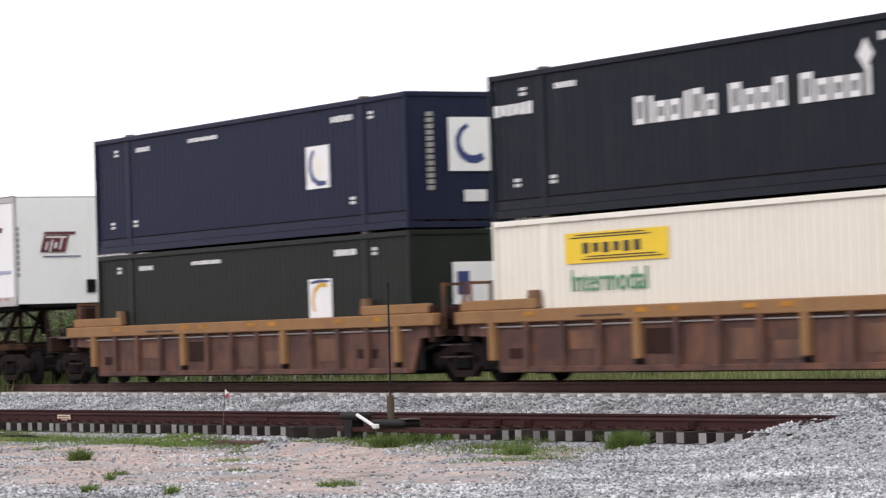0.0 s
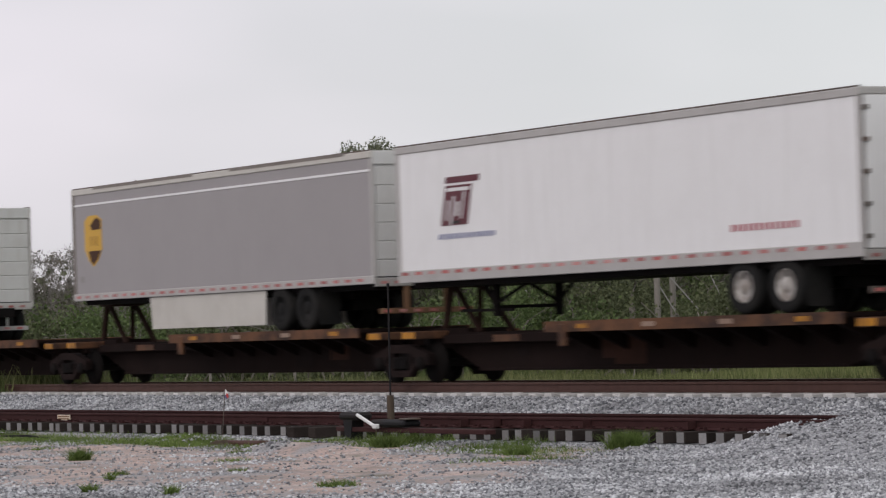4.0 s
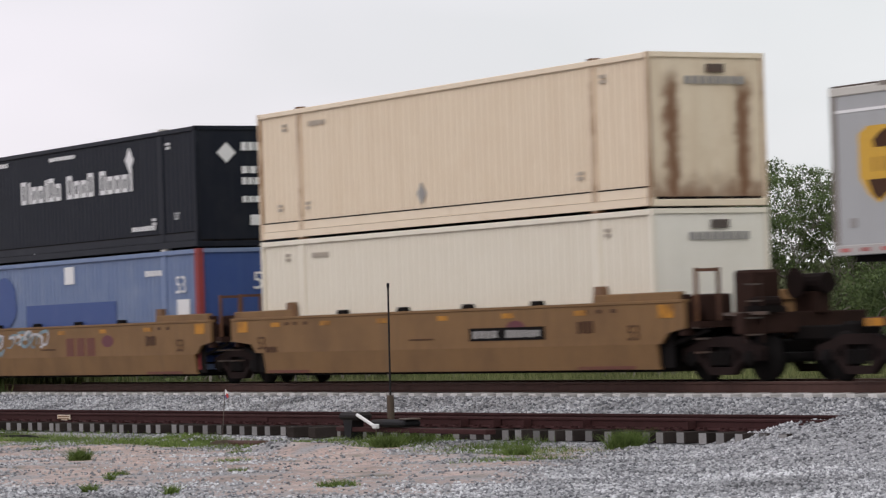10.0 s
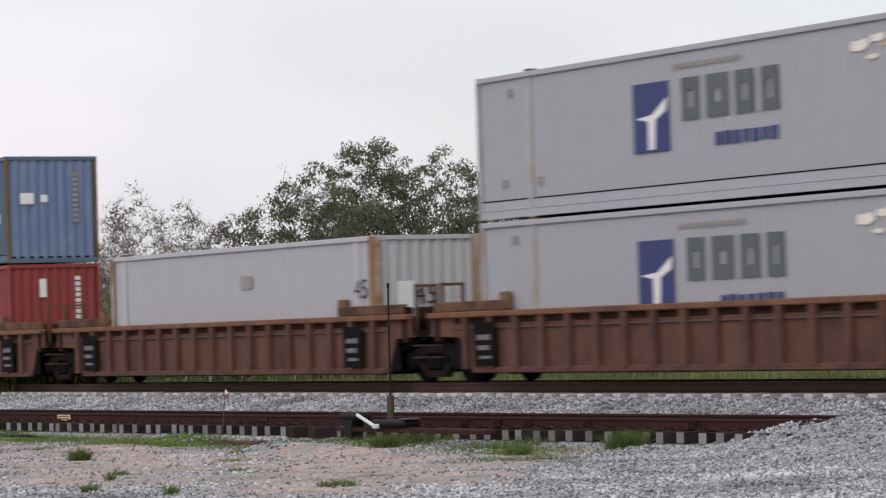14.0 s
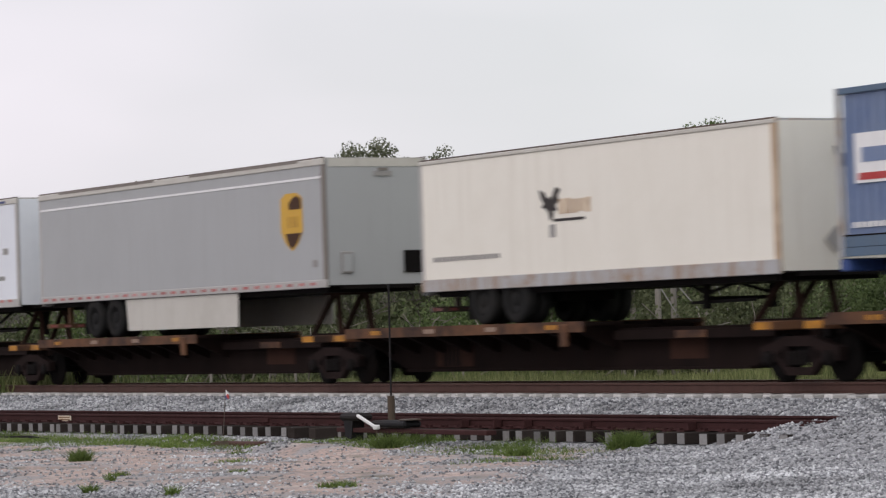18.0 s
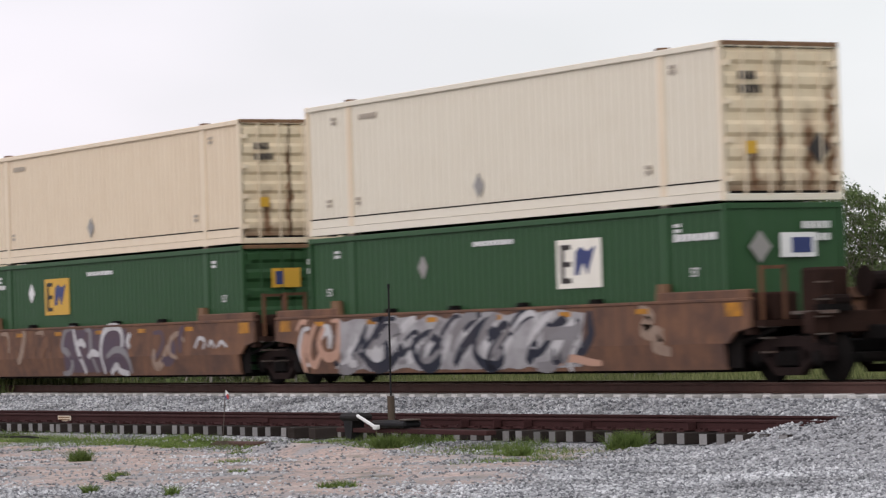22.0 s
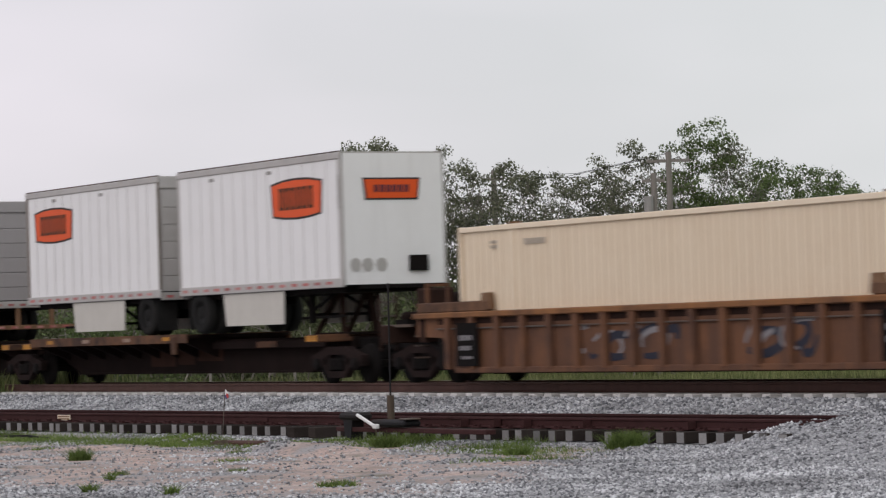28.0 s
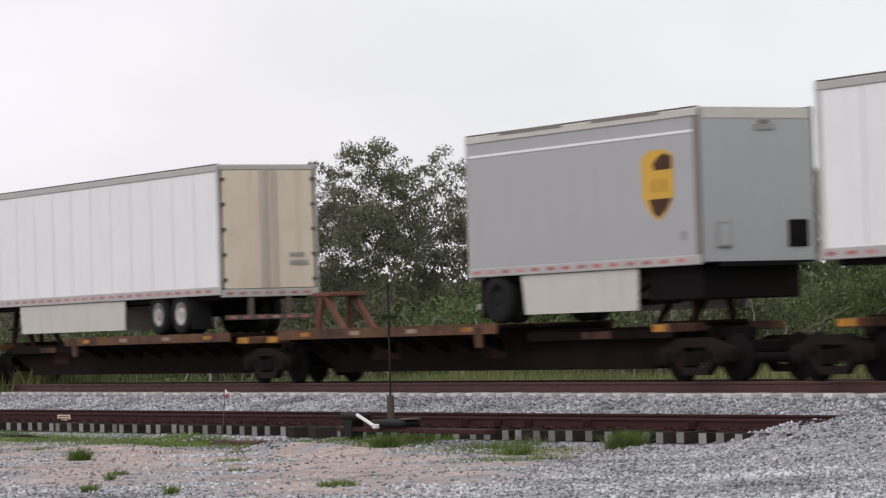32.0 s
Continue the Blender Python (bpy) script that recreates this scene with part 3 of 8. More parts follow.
def ground_z(x, y):
    x, y = np.asarray(x, float), np.asarray(y, float)
    s = siding_y(x)
    z = -0.86 - 0.004 * np.clip(27 - y, 0, 60) + (0.05 * np.sin(0.55 * x + 0.3 * y) * np.sin(0.42 * y - 0.2 * x) + 0.03 * np.sin(1.7 * x - 0.9 * y) * np.sin(1.3 * y + 0.5 * x) + 0.015 * np.sin(4.1 * x + 1.3 * y) * np.sin(3.7 * y - 1.1 * x)) * smooth(27.2, 25.5, y)
    ledge = 0.17 * np.exp(-((x + 48.2) / 2.4) ** 2 - ((y - 24.9 - 0.1 * np.sin(2.6 * x)) / 0.55) ** 2)
    bank = 0.12 * np.exp(-((x + 55.2) / 1.3) ** 2 - ((y - 26.2) / 0.45) ** 2) + 0.12 * np.exp(-((x + 49.3) / 1.6) ** 2 - ((y - 26.3) / 0.4) ** 2)
    z = z + ledge * smooth(24.2, 24.6, y) + bank
    z = z + 0.07 * smooth(s - 1.6, s - 0.75, y) + 0.12 * smooth(s + 0.1, s + 0.5, y)
    z = z + 0.385 * smooth(s + 2.1, 33.0, y)
    z = np.maximum(z, -0.86 + heap(x, y) * smooth(33.0, 30.6, y) + 0.365 * smooth(s + 2.1, 33.0, y) * smooth(-44, -38, x))
    z = np.where(y > 33.1, np.maximum(z, -0.285), z)
    z = np.where(y > 36.1, -0.285 - 0.815 * smooth(36.1, 38.6, y), z)
    return z


def spaced(lo, hi, step, far):
    """Grid lines: even within lo..hi, then wider and wider out to far."""
    a = list(np.arange(lo, hi + 1e-6, step))
    d, p, q = step, lo, hi
    while p > -far or q < far:
        d *= 1.35
        p, q = p - d, q + d
        a = [p] + a + [q]
    return np.array(a)


gx, gy = spaced(-92, -22, 0.42, 2600), spaced(10, 40, 0.24, 2600)
GX, GY = np.meshgrid(gx, gy)
gv = np.stack([GX, GY, ground_z(GX, GY)], -1).reshape(-1, 3)
ni, nj = len(gx), len(gy)
ii, jj = np.meshgrid(np.arange(ni - 1), np.arange(nj - 1))
k0 = (jj * ni + ii).ravel()
ground = new("ground", cloud_mesh("ground", gv, 4, M["ground"], np.stack([k0, k0 + 1, k0 + ni + 1, k0 + ni], -1)))
tagged(ground, "sandy soil, grey gravel and rough grass beside the railway", "ground", kind="structure")


def gravel_share(x, y):
    """How far grey gravel covers the soil: 0 bare sand, 1 all stones."""
    s = siding_y(x)
    edge = -34.3 - (y - 18.2) * 0.78
    w = 1.1 * np.sin(0.9 * y + 0.4 * x) + 0.7 * np.sin(2.1 * y - 0.8 * x)
    g = smooth(edge - 1.2, edge + 1.6, x + w * 0.8)
    near = smooth(19.0, 16.8, y + 0.05 * (x + 45) + 0.7 * np.sin(x * 0.7))
    mott = np.sin(1.3 * x + 0.6 * y) * np.sin(0.9 * y - 0.5 * x) + 0.6 * np.sin(2.9 * x - 1.7 * y) * np.sin(2.3 * y + 0.8 * x)
    near = np.maximum(near, 0.7 * smooth(0.25, 0.95, mott))
    return np.clip(np.maximum.reduce([g, 0.75 * near, 0.9 * smooth(s - 1.5, s - 1.0, y), 0.75 * smooth(0.2, 0.8, mott + 0.5 * np.sin(5.1 * x) * np.sin(4.3 * y)) * smooth(23.2, 24.4, y), smooth(s - 0.6, s - 0.2, y)]) * smooth(40, 37.5, y), 0, 1)


def turf_share(x, y):
    s = siding_y(x)
    a = smooth(s - 3.3, s - 2.5, y) * smooth(s - 1.0, s - 1.5, y) * (0.45 + 0.4 * np.sin(x * 0.8 + 1.0) * np.sin(x * 0.31) + 0.45 * smooth(-52.5, -54.0, x)) * smooth(-41.5, -44, x)
    return np.clip(np.maximum(a * 0.8, smooth(37.3, 38.8, y)), 0, 1)


cover = ground.data.color_attributes.new("cover", "FLOAT_COLOR", "POINT")
cv = np.zeros((len(gv), 4), np.float32)
cv[:, 0], cv[:, 1], cv[:, 3] = gravel_share(gv[:, 0], gv[:, 1]), turf_share(gv[:, 0], gv[:, 1]), 1
cover.data.foreach_set("color", cv.ravel())
ground.data.polygons.foreach_set("use_smooth", [True] * len(ground.data.polygons))


# ---- loose stones ----
STONE = np.array([(1, 0, 0), (-0.9, 0.1, 0), (0.1, 1, 0.1), (0, -1, -0.1), (0.1, 0, 0.8), (0, 0.1, -0.8)])
STONE_F = np.array([(0, 2, 4), (2, 1, 4), (1, 3, 4), (3, 0, 4), (2, 0, 5), (1, 2, 5), (3, 1, 5), (0, 3, 5)])
rng = np.random.default_rng(7)


def stones(name, x, y, z, size, mat, label):
    n = len(x)
    r = size[:, None, None] * (STONE[None] * rng.uniform(0.65, 1.25, (n, 6, 1)) + rng.normal(0, 0.16, (n, 6, 3)))
    a = rng.uniform(0, 2 * math.pi, n)
    c, s = np.cos(a)[:, None], np.sin(a)[:, None]
    tilt = rng.normal(0, 0.5, n)
    ct, st = np.cos(tilt)[:, None], np.sin(tilt)[:, None]
    px, py, pz = r[..., 0], r[..., 1] * ct - r[..., 2] * st, r[..., 1] * st + r[..., 2] * ct
    v = np.stack([px * c - py * s + x[:, None], px * s + py * c + y[:, None], pz * 0.8 + z[:, None]], -1).reshape(-1, 3)
    f = (STONE_F[None] + 6 * np.arange(n)[:, None, None]).reshape(-1, 3)
    ob = new(name, cloud_mesh(name, v, 3, M[mat], f))
    return tagged(ob, label, "gravel", kind="stuff")


n = 62000
sx = rng.uniform(-98, -30, n)
sy = siding_y(sx) + 0.1 + rng.uniform(0, 1, n) * (33.32 - siding_y(sx) - 0.1)
stones("ballast", sx, sy, ground_z(sx, sy) + 0.008, rng.uniform(0.026, 0.055, n), "stone", "grey crushed stone ballast between the two tracks")
n = 125000
sx, sy = rng.uniform(-60, -22, n), rng.uniform(13.5, 30.5, n)
keep = rng.uniform(0, 1, n) < 0.07 + 0.93 * gravel_share(sx, sy) ** 1.3
keep &= (sy < siding_y(sx) - 0.5) | (sx > -41)
sx, sy = sx[keep], sy[keep]
stones("gravel", sx, sy, ground_z(sx, sy) + 0.006, rng.uniform(0.018, 0.042, len(sx)), "stone_dull", "loose grey gravel spread over sandy soil")

# ---- the tracks ----
RAIL = [(-0.07, -0.172), (0.07, -0.172), (0.07, -0.16), (0.012, -0.14), (0.012, -0.045), (0.036, -0.035), (0.036, -0.004), (0.03, 0.0),
        (-0.03, 0.0), (-0.036, -0.004), (-0.036, -0.035), (-0.012, -0.045), (-0.012, -0.14), (-0.07, -0.16)]


def rail_mesh(length):
    return Build().prism_x([(y, z * 1.12) for y, z in RAIL], -length / 2, length / 2).mesh("rail", M["rail"])


track = thing("main_track", "rusty steel rails on concrete sleepers in grey ballast", "railway track", x=-80, y=TRACK_Y)
tagged(track, kind="structure")
main_rail = rail_mesh(520)
strip = Build().box(-260, 260, -0.026, 0.026, 0.0, 0.004).mesh("running_surface", M["rail_top"])
for s in (-1, 1):
    r = part("rail", main_rail, "", track, "rusty brown rail with a worn head")
    r.location = (0, s * 0.7535, -0.004)
    p = part("running_surface", strip, "", r, "wheel-polished rail head")
sleeper = Build().box(-0.13, 0.13, -1.3, 1.3, -0.42, -0.2, 0.02).mesh("sleeper", M["concrete"])
clip = Build().box(-0.09, 0.09, -0.13, 0.13, -0.176, -0.15).mesh("clip", M["rail"])
for i in range(150):
    sl = part("sleeper", sleeper, "", track)
    sl.location = (-110 + 0.61 * i + 80, random.uniform(-0.02, 0.02), random.uniform(-0.008, 0.004))

ang = math.atan(0.055)
side_track = thing("side_track", "dark rusty rails on weathered wooden sleepers, ending in gravel", "railway track", x=-75, y=float(siding_y(-75)) + 0.7175, z=-0.4)
side_track.rotation_euler = (0, 0, ang)
tagged(side_track, kind="structure")
near_rail = Build().prism_x(RAIL, -39, 39).mesh("rail", M["side_rail"])
for s in (-1, 1):
    r = part("rail", near_rail, "", side_track, "dark brown rusty rail")
    r.location = (0.5 - (s < 0) * 1.0, s * 0.7535, 0)
plank = Build().box(-0.115, 0.115, -1.3, 1.3, -0.36, -0.178, 0.012).mesh("sleeper", M["old_wood"])
tie_end = Build().box(-0.09, 0.09, -1.305, -1.298, -0.352, -0.186).mesh("end_grain", M["old_end"])
plate = Build().box(-0.1, 0.1, -0.17, 0.17, -0.178, -0.158).mesh("tie_plate", M["side_rail"])
spike = Build().box(-0.018, 0.018, -0.03, 0.03, -0.17, -0.125).mesh("spike", M["side_rail"])
for i in range(146):
    x = -33 + 0.487 * i + random.uniform(-0.05, 0.05)
    if x > 37.5:
        break
    sl = part("sleeper", plank, "", side_track)
    sl.location = (x, random.uniform(-0.05, 0.05), random.uniform(-0.012, 0.004))
    sl.rotation_euler = (0, 0, radians(random.uniform(-1.5, 1.5)))
    part("end_grain", tie_end, "", sl, "grey weathered sleeper end")
    pl = part("tie_plate", plate, "", sl)
    pl.location = (0, -0.7535, 0)
    for dx in (-0.06, 0.06):
        part("spike", spike, "", sl).location = (dx, -0.86, 0)
# long head-block sleepers that carry the switch stand, and the rail braces beside them
long_tie = Build().box(-0.12, 0.12, -1.75, 1.3, -0.37, -0.172, 0.012).mesh("head_block", M["old_wood"])
for x in (22.6, 23.35):
    part("head_block", long_tie, "", side_track, "long weathered sleeper under the switch stand").location = (x, 0, 0.004)
brace = Build().prism([(-0.05, -0.16), (0.05, -0.16), (0.05, -0.03), (-0.05, -0.06)], -0.16, 0.0).mesh("rail_brace", M["side_rail"])
for x in (27.0, 28.0, 28.9, 30.6, 33.4, 35.6, 36.2, 36.8):
    part("rail_brace", brace, "", side_track, "bolted rust-brown rail brace").location = (x, -0.79, 0)
bar = Build().box(-0.42, 0.42, -0.03, 0.0, -0.13, -0.05, 0.006)
jb = part("joint_bar", bar, "side_rail", side_track, "joint bar bolted to the rail")
jb.location = (19.7, -0.77, 0)
marker = Build().box(-0.30, 0.30, -0.02, 0.0, -0.16, -0.035, 0.006)
mk = part("rail_tag", marker, "door_beige", side_track, "pale orange and white tag fixed on the rail web")
mk.location = (11.45, -0.775, 0)
for dz in (-0.12, -0.07):
    part("rail_tag_band", Build().box(-0.26, 0.26, -0.006, 0.0, dz - 0.012, dz + 0.012), "slab", mk, "brownish band").location = (0, -0.021, 0)

# ---- switch stand beside the second track ----
stand = thing("switch_stand", "black switch stand with a white throw lever and tall target post", "switch stand", x=-49.9, y=26.95, z=-0.574)
part("base_plate", Build().box(-0.6, 4.6, -0.10, 0.10, -0.05, 0.03, 0.01), "side_rail", stand, "rusty connecting bar")
part("gear_box", Build().box(-0.40, 0.32, -0.16, 0.16, 0.15, 0.29, 0.05), "black_iron", stand, "black iron housing")
part("box_leg", Build().prism([(-0.22, -0.2), (-0.02, -0.2), (0.05, 0.17), (-0.28, 0.17)], -0.12, 0.12), "black_iron", stand)
lev = part("lever", Build().beam((0.40, -0.2, 0.25), (1.13, -0.24, 0.05), 0.06, n=8), "mark_white", stand, "white-painted throw lever")
part("lever_grip", Build().box(1.06, 1.2, -0.28, -0.2, 0.02, 0.10, 0.012), "mark_white", lev)
part("lever_chain", Build().beam((1.14, -0.24, 0.04), (1.15, -0.25, -0.26), 0.018, n=6), "steel", lev, "thin hanging chain")
part("post", Build().beam((0.80, 0.25, 0.0), (0.80, 0.25, 0.58), 0.13, n=8), "stand_wood", stand, "thick brown lower post")
part("target_rod", Build().beam((0.80, 0.25, 0.5), (0.84, 0.25, 2.47), 0.034, n=8), "black_iron", stand, "thin dark rod")
part("rod_tip", Build().beam((0.84, 0.25, 2.45), (0.84, 0.25, 2.53), 0.05, n=8), "black_iron", stand)
part("motor_case", Build().box(0.8, 2.0, -0.18, 0.18, 0.05, 0.17, 0.04), "black_iron", stand, "low black cast cover")
part("case_cap", Build().box(1.75, 2.05, -0.15, 0.15, 0.17, 0.20, 0.02), "steel", stand)

flag = thing("pin_flag", "small red, white and blue survey flag on a leaning wire", "marker flag", x=-55.5, y=27.05, z=-0.86)
part("wire", Build().beam((0, 0, 0), (0.17, 0, 0.95), 0.016, n=6), "steel", flag)
part("flag_cloth", Build().prism([(0.17, 0.84), (0.19, 0.98), (0.33, 0.90)], -0.004, 0.004), "mark_white", flag, "white cloth")
part("flag_fly", Build().prism([(0.19, 0.86), (0.29, 0.90), (0.34, 0.84), (0.30, 0.80)], -0.01, -0.002), "mark_red", flag, "red tail of the cloth")
part("flag_corner", Build().prism([(0.17, 0.84), (0.20, 0.87), (0.28, 0.81), (0.25, 0.79)], -0.012, -0.004), "mark_blue", flag, "blue tail of the cloth")

stub = thing("rotten_sleeper", "broken rotten brown sleeper lying in the dirt", "sleeper", x=-52.2, y=25.85, z=-0.865)
part("timber_end", Build().box(-0.75, 0.7, -0.14, 0.12, -0.03, 0.10, 0.03), "rail", stub)
part("splinter", Build().prism([(-0.9, 0.0), (-0.2, 0.0), (-0.3, 0.12), (-0.7, 0.08)], -0.2, -0.14), "stand_wood", stub)
stub.rotation_euler = (0, 0, radians(8))
rod = thing("old_iron_bar", "rusty bent iron bar lying in the grass", "iron bar", x=-62.0, y=25.4, z=-0.83)
part("bar", Build().beam((-1.4, 0, 0.0), (0.6, 0.1, 0.05), 0.05), "black_iron", rod)
part("bent_end", Build().beam((0.6, 0.1, 0.05), (1.5, 0.2, 0.0), 0.05), "black_iron", rod)


# ---- plants ----
def blades(x, y, z, h, w, lean=0.5):
    """Grass blades: a narrow triangle each."""
    n = len(x)
    a = rng.uniform(0, 2 * math.pi, n)
    dx, dy = np.cos(a) * w, np.sin(a) * w
    tx, ty = rng.normal(0, lean, n) * h, rng.normal(0, lean, n) * h
    return np.stack([np.stack([x - dx, y - dy, z], -1), np.stack([x + dx, y + dy, z], -1), np.stack([x + tx, y + ty, z + h], -1)], 1).reshape(-1, 3)


def stuff_of(name, verts, size, mat, label, category):
    return tagged(new(name, cloud_mesh(name, verts, size, M[mat], np.arange(len(verts)).reshape(-1, size))), label, category, kind="stuff")


tufts = []
for x, y, r, h, n in ((-49.4, 21.45, 0.30, 0.22, 420), (-38.9, 17.0, 0.16, 0.12, 160), (-46.4, 25.6, 0.4, 0.26, 480), (-42.2, 27.55, 0.5, 0.26, 900),
                      (-42.6, 25.8, 0.4, 0.18, 300), (-53.5, 25.0, 0.3, 0.1, 120), (-36.7, 19.5, 0.45, 0.1, 260), (-43.3, 19.4, 0.3, 0.08, 120),
                      (-48.3, 27.25, 0.8, 0.24, 800), (-44.9, 27.0, 0.7, 0.20, 420), (-37.0, 17.3, 0.14, 0.14, 150), (-58.5, 26.3, 3.2, 0.12, 1500),
                      (-66.0, 26.0, 3.0, 0.13, 1500), (-50.5, 26.2, 1.4, 0.12, 700), (-45.9, 22.6, 0.5, 0.07, 130), (-40.6, 24.6, 0.8, 0.12, 350),
                      (-41.8, 18.6, 0.12, 0.12, 90), (-49.0, 24.2, 0.4, 0.07, 110), (-54.5, 22.9, 0.4, 0.06, 130), (-42.4, 20.9, 0.3, 0.06, 80)):
    n = int(n * 1.5)
    if r < 0.6:
        r, h = r * 0.5, h * 1.35
    a, d = rng.uniform(0, 2 * math.pi, n), np.sqrt(rng.uniform(0, 1, n)) * r
    bx, by = x + np.cos(a) * d * rng.uniform(0.6, 1.3, n), y + np.sin(a) * d * rng.uniform(0.5, 1.6, n)
    tufts.append(blades(bx, by, ground_z(bx, by), h * rng.uniform(0.15, 0.85, n), 0.008, 0.7))
n = 34000
bx = rng.uniform(-70, -41, n)
by = siding_y(bx) - 1.1 - 2.2 * rng.uniform(0, 1, n) ** 1.1
ok = rng.uniform(0, 1, n) < turf_share(bx, by) + 0.03
tufts.append(blades(bx[ok], by[ok], ground_z(bx[ok], by[ok]), rng.uniform(0.02, 0.085, ok.sum()), 0.010, 0.8))
stuff_of("weeds", np.concatenate(tufts), 3, "weed", "bright green weeds and grass tufts in the gravel", "weeds")

AX, RT = np.array([-math.cos(radians(30)), math.sin(radians(30))]), np.array([math.sin(radians(30)), math.cos(radians(30))])
n = 60000
dist = rng.uniform(88, 122, n)
off = rng.uniform(-0.17, 0.17, n) * dist
gxy = dist[:, None] * AX + off[:, None] * RT
patch = 0.5 + 0.5 * np.sin(gxy[:, 0] * 0.35 + 1.3 * np.sin(gxy[:, 1] * 0.3))
stuff_of("meadow_grass", blades(gxy[:, 0], gxy[:, 1], ground_z(gxy[:, 0], gxy[:, 1]), rng.uniform(0.25, 0.7, n) * (0.6 + 0.7 * patch), 0.03, 0.3), 3,
         "grass", "tall green and straw-coloured grass behind the railway", "grass")


def leaves(c, spread, n, size):
    """Small leaf clumps, as quads, scattered round the points c; n = 0: one at each point."""
    p = c[rng.integers(0, len(c), n)] if n else c
    n = len(p)
    p = p + rng.normal(0, 1, (n, 3)) * spread
    a = rng.normal(0, 1, (n, 3))
    a /= np.linalg.norm(a, axis=1)[:, None]
    b = np.cross(a, rng.normal(0, 1, (n, 3)))
    b /= np.linalg.norm(b, axis=1)[:, None]
    s = size * rng.uniform(0.5, 1.4, n)[:, None]
    return np.stack([p - a * s, p + b * s * 0.75, p + a * s, p - b * s * 0.75], 1).reshape(-1, 3)


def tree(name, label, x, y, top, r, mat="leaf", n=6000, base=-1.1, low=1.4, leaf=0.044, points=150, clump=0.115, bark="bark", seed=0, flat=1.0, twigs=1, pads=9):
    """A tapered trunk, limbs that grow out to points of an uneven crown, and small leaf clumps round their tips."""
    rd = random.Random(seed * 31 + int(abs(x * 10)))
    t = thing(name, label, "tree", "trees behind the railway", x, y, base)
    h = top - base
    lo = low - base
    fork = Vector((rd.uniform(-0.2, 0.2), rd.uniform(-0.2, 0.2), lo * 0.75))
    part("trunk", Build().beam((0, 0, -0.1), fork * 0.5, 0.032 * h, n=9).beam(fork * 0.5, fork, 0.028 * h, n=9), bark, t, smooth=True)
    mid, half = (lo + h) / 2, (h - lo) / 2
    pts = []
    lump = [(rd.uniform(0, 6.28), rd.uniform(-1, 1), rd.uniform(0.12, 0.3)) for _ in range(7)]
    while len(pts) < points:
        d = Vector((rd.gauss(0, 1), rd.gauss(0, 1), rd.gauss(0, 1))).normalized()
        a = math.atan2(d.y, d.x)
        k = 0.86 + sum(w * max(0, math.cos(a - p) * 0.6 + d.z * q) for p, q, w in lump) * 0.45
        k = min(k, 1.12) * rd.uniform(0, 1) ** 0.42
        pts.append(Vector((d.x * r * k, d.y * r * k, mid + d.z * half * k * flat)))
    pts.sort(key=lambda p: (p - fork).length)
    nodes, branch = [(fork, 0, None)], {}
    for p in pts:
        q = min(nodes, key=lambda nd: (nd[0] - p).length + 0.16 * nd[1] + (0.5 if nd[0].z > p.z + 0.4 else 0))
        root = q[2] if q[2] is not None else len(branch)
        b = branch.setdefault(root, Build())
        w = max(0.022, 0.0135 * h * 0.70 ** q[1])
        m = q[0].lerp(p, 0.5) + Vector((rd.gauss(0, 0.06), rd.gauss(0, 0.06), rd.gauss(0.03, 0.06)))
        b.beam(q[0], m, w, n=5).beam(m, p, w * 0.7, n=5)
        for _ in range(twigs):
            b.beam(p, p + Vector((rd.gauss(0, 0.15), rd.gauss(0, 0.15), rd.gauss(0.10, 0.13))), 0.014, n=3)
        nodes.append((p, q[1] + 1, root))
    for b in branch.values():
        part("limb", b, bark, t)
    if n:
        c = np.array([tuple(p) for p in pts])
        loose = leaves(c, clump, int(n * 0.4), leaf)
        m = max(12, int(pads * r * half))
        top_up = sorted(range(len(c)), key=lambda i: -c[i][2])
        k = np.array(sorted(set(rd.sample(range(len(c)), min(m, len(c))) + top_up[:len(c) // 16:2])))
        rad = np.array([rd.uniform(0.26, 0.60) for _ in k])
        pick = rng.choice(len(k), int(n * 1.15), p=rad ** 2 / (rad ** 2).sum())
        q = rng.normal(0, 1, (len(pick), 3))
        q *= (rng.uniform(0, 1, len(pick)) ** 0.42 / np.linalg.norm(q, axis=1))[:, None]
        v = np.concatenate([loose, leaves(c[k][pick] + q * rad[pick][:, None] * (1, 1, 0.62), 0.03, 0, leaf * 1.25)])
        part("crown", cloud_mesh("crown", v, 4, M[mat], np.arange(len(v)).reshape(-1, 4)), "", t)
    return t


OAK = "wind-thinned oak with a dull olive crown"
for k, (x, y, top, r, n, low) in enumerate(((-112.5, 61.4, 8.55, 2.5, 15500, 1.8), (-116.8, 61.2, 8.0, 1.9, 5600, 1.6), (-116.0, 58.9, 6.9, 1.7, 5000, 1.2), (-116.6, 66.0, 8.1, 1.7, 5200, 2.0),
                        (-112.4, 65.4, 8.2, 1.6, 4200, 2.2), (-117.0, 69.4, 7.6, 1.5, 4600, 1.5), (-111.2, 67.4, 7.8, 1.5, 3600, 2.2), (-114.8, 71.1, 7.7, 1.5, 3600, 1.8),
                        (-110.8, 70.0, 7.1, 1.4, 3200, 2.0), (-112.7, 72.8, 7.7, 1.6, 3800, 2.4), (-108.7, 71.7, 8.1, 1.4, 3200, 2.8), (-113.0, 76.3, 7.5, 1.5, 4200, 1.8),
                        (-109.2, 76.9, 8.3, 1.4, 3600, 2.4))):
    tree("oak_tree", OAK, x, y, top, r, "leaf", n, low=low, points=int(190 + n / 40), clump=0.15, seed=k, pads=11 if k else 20)
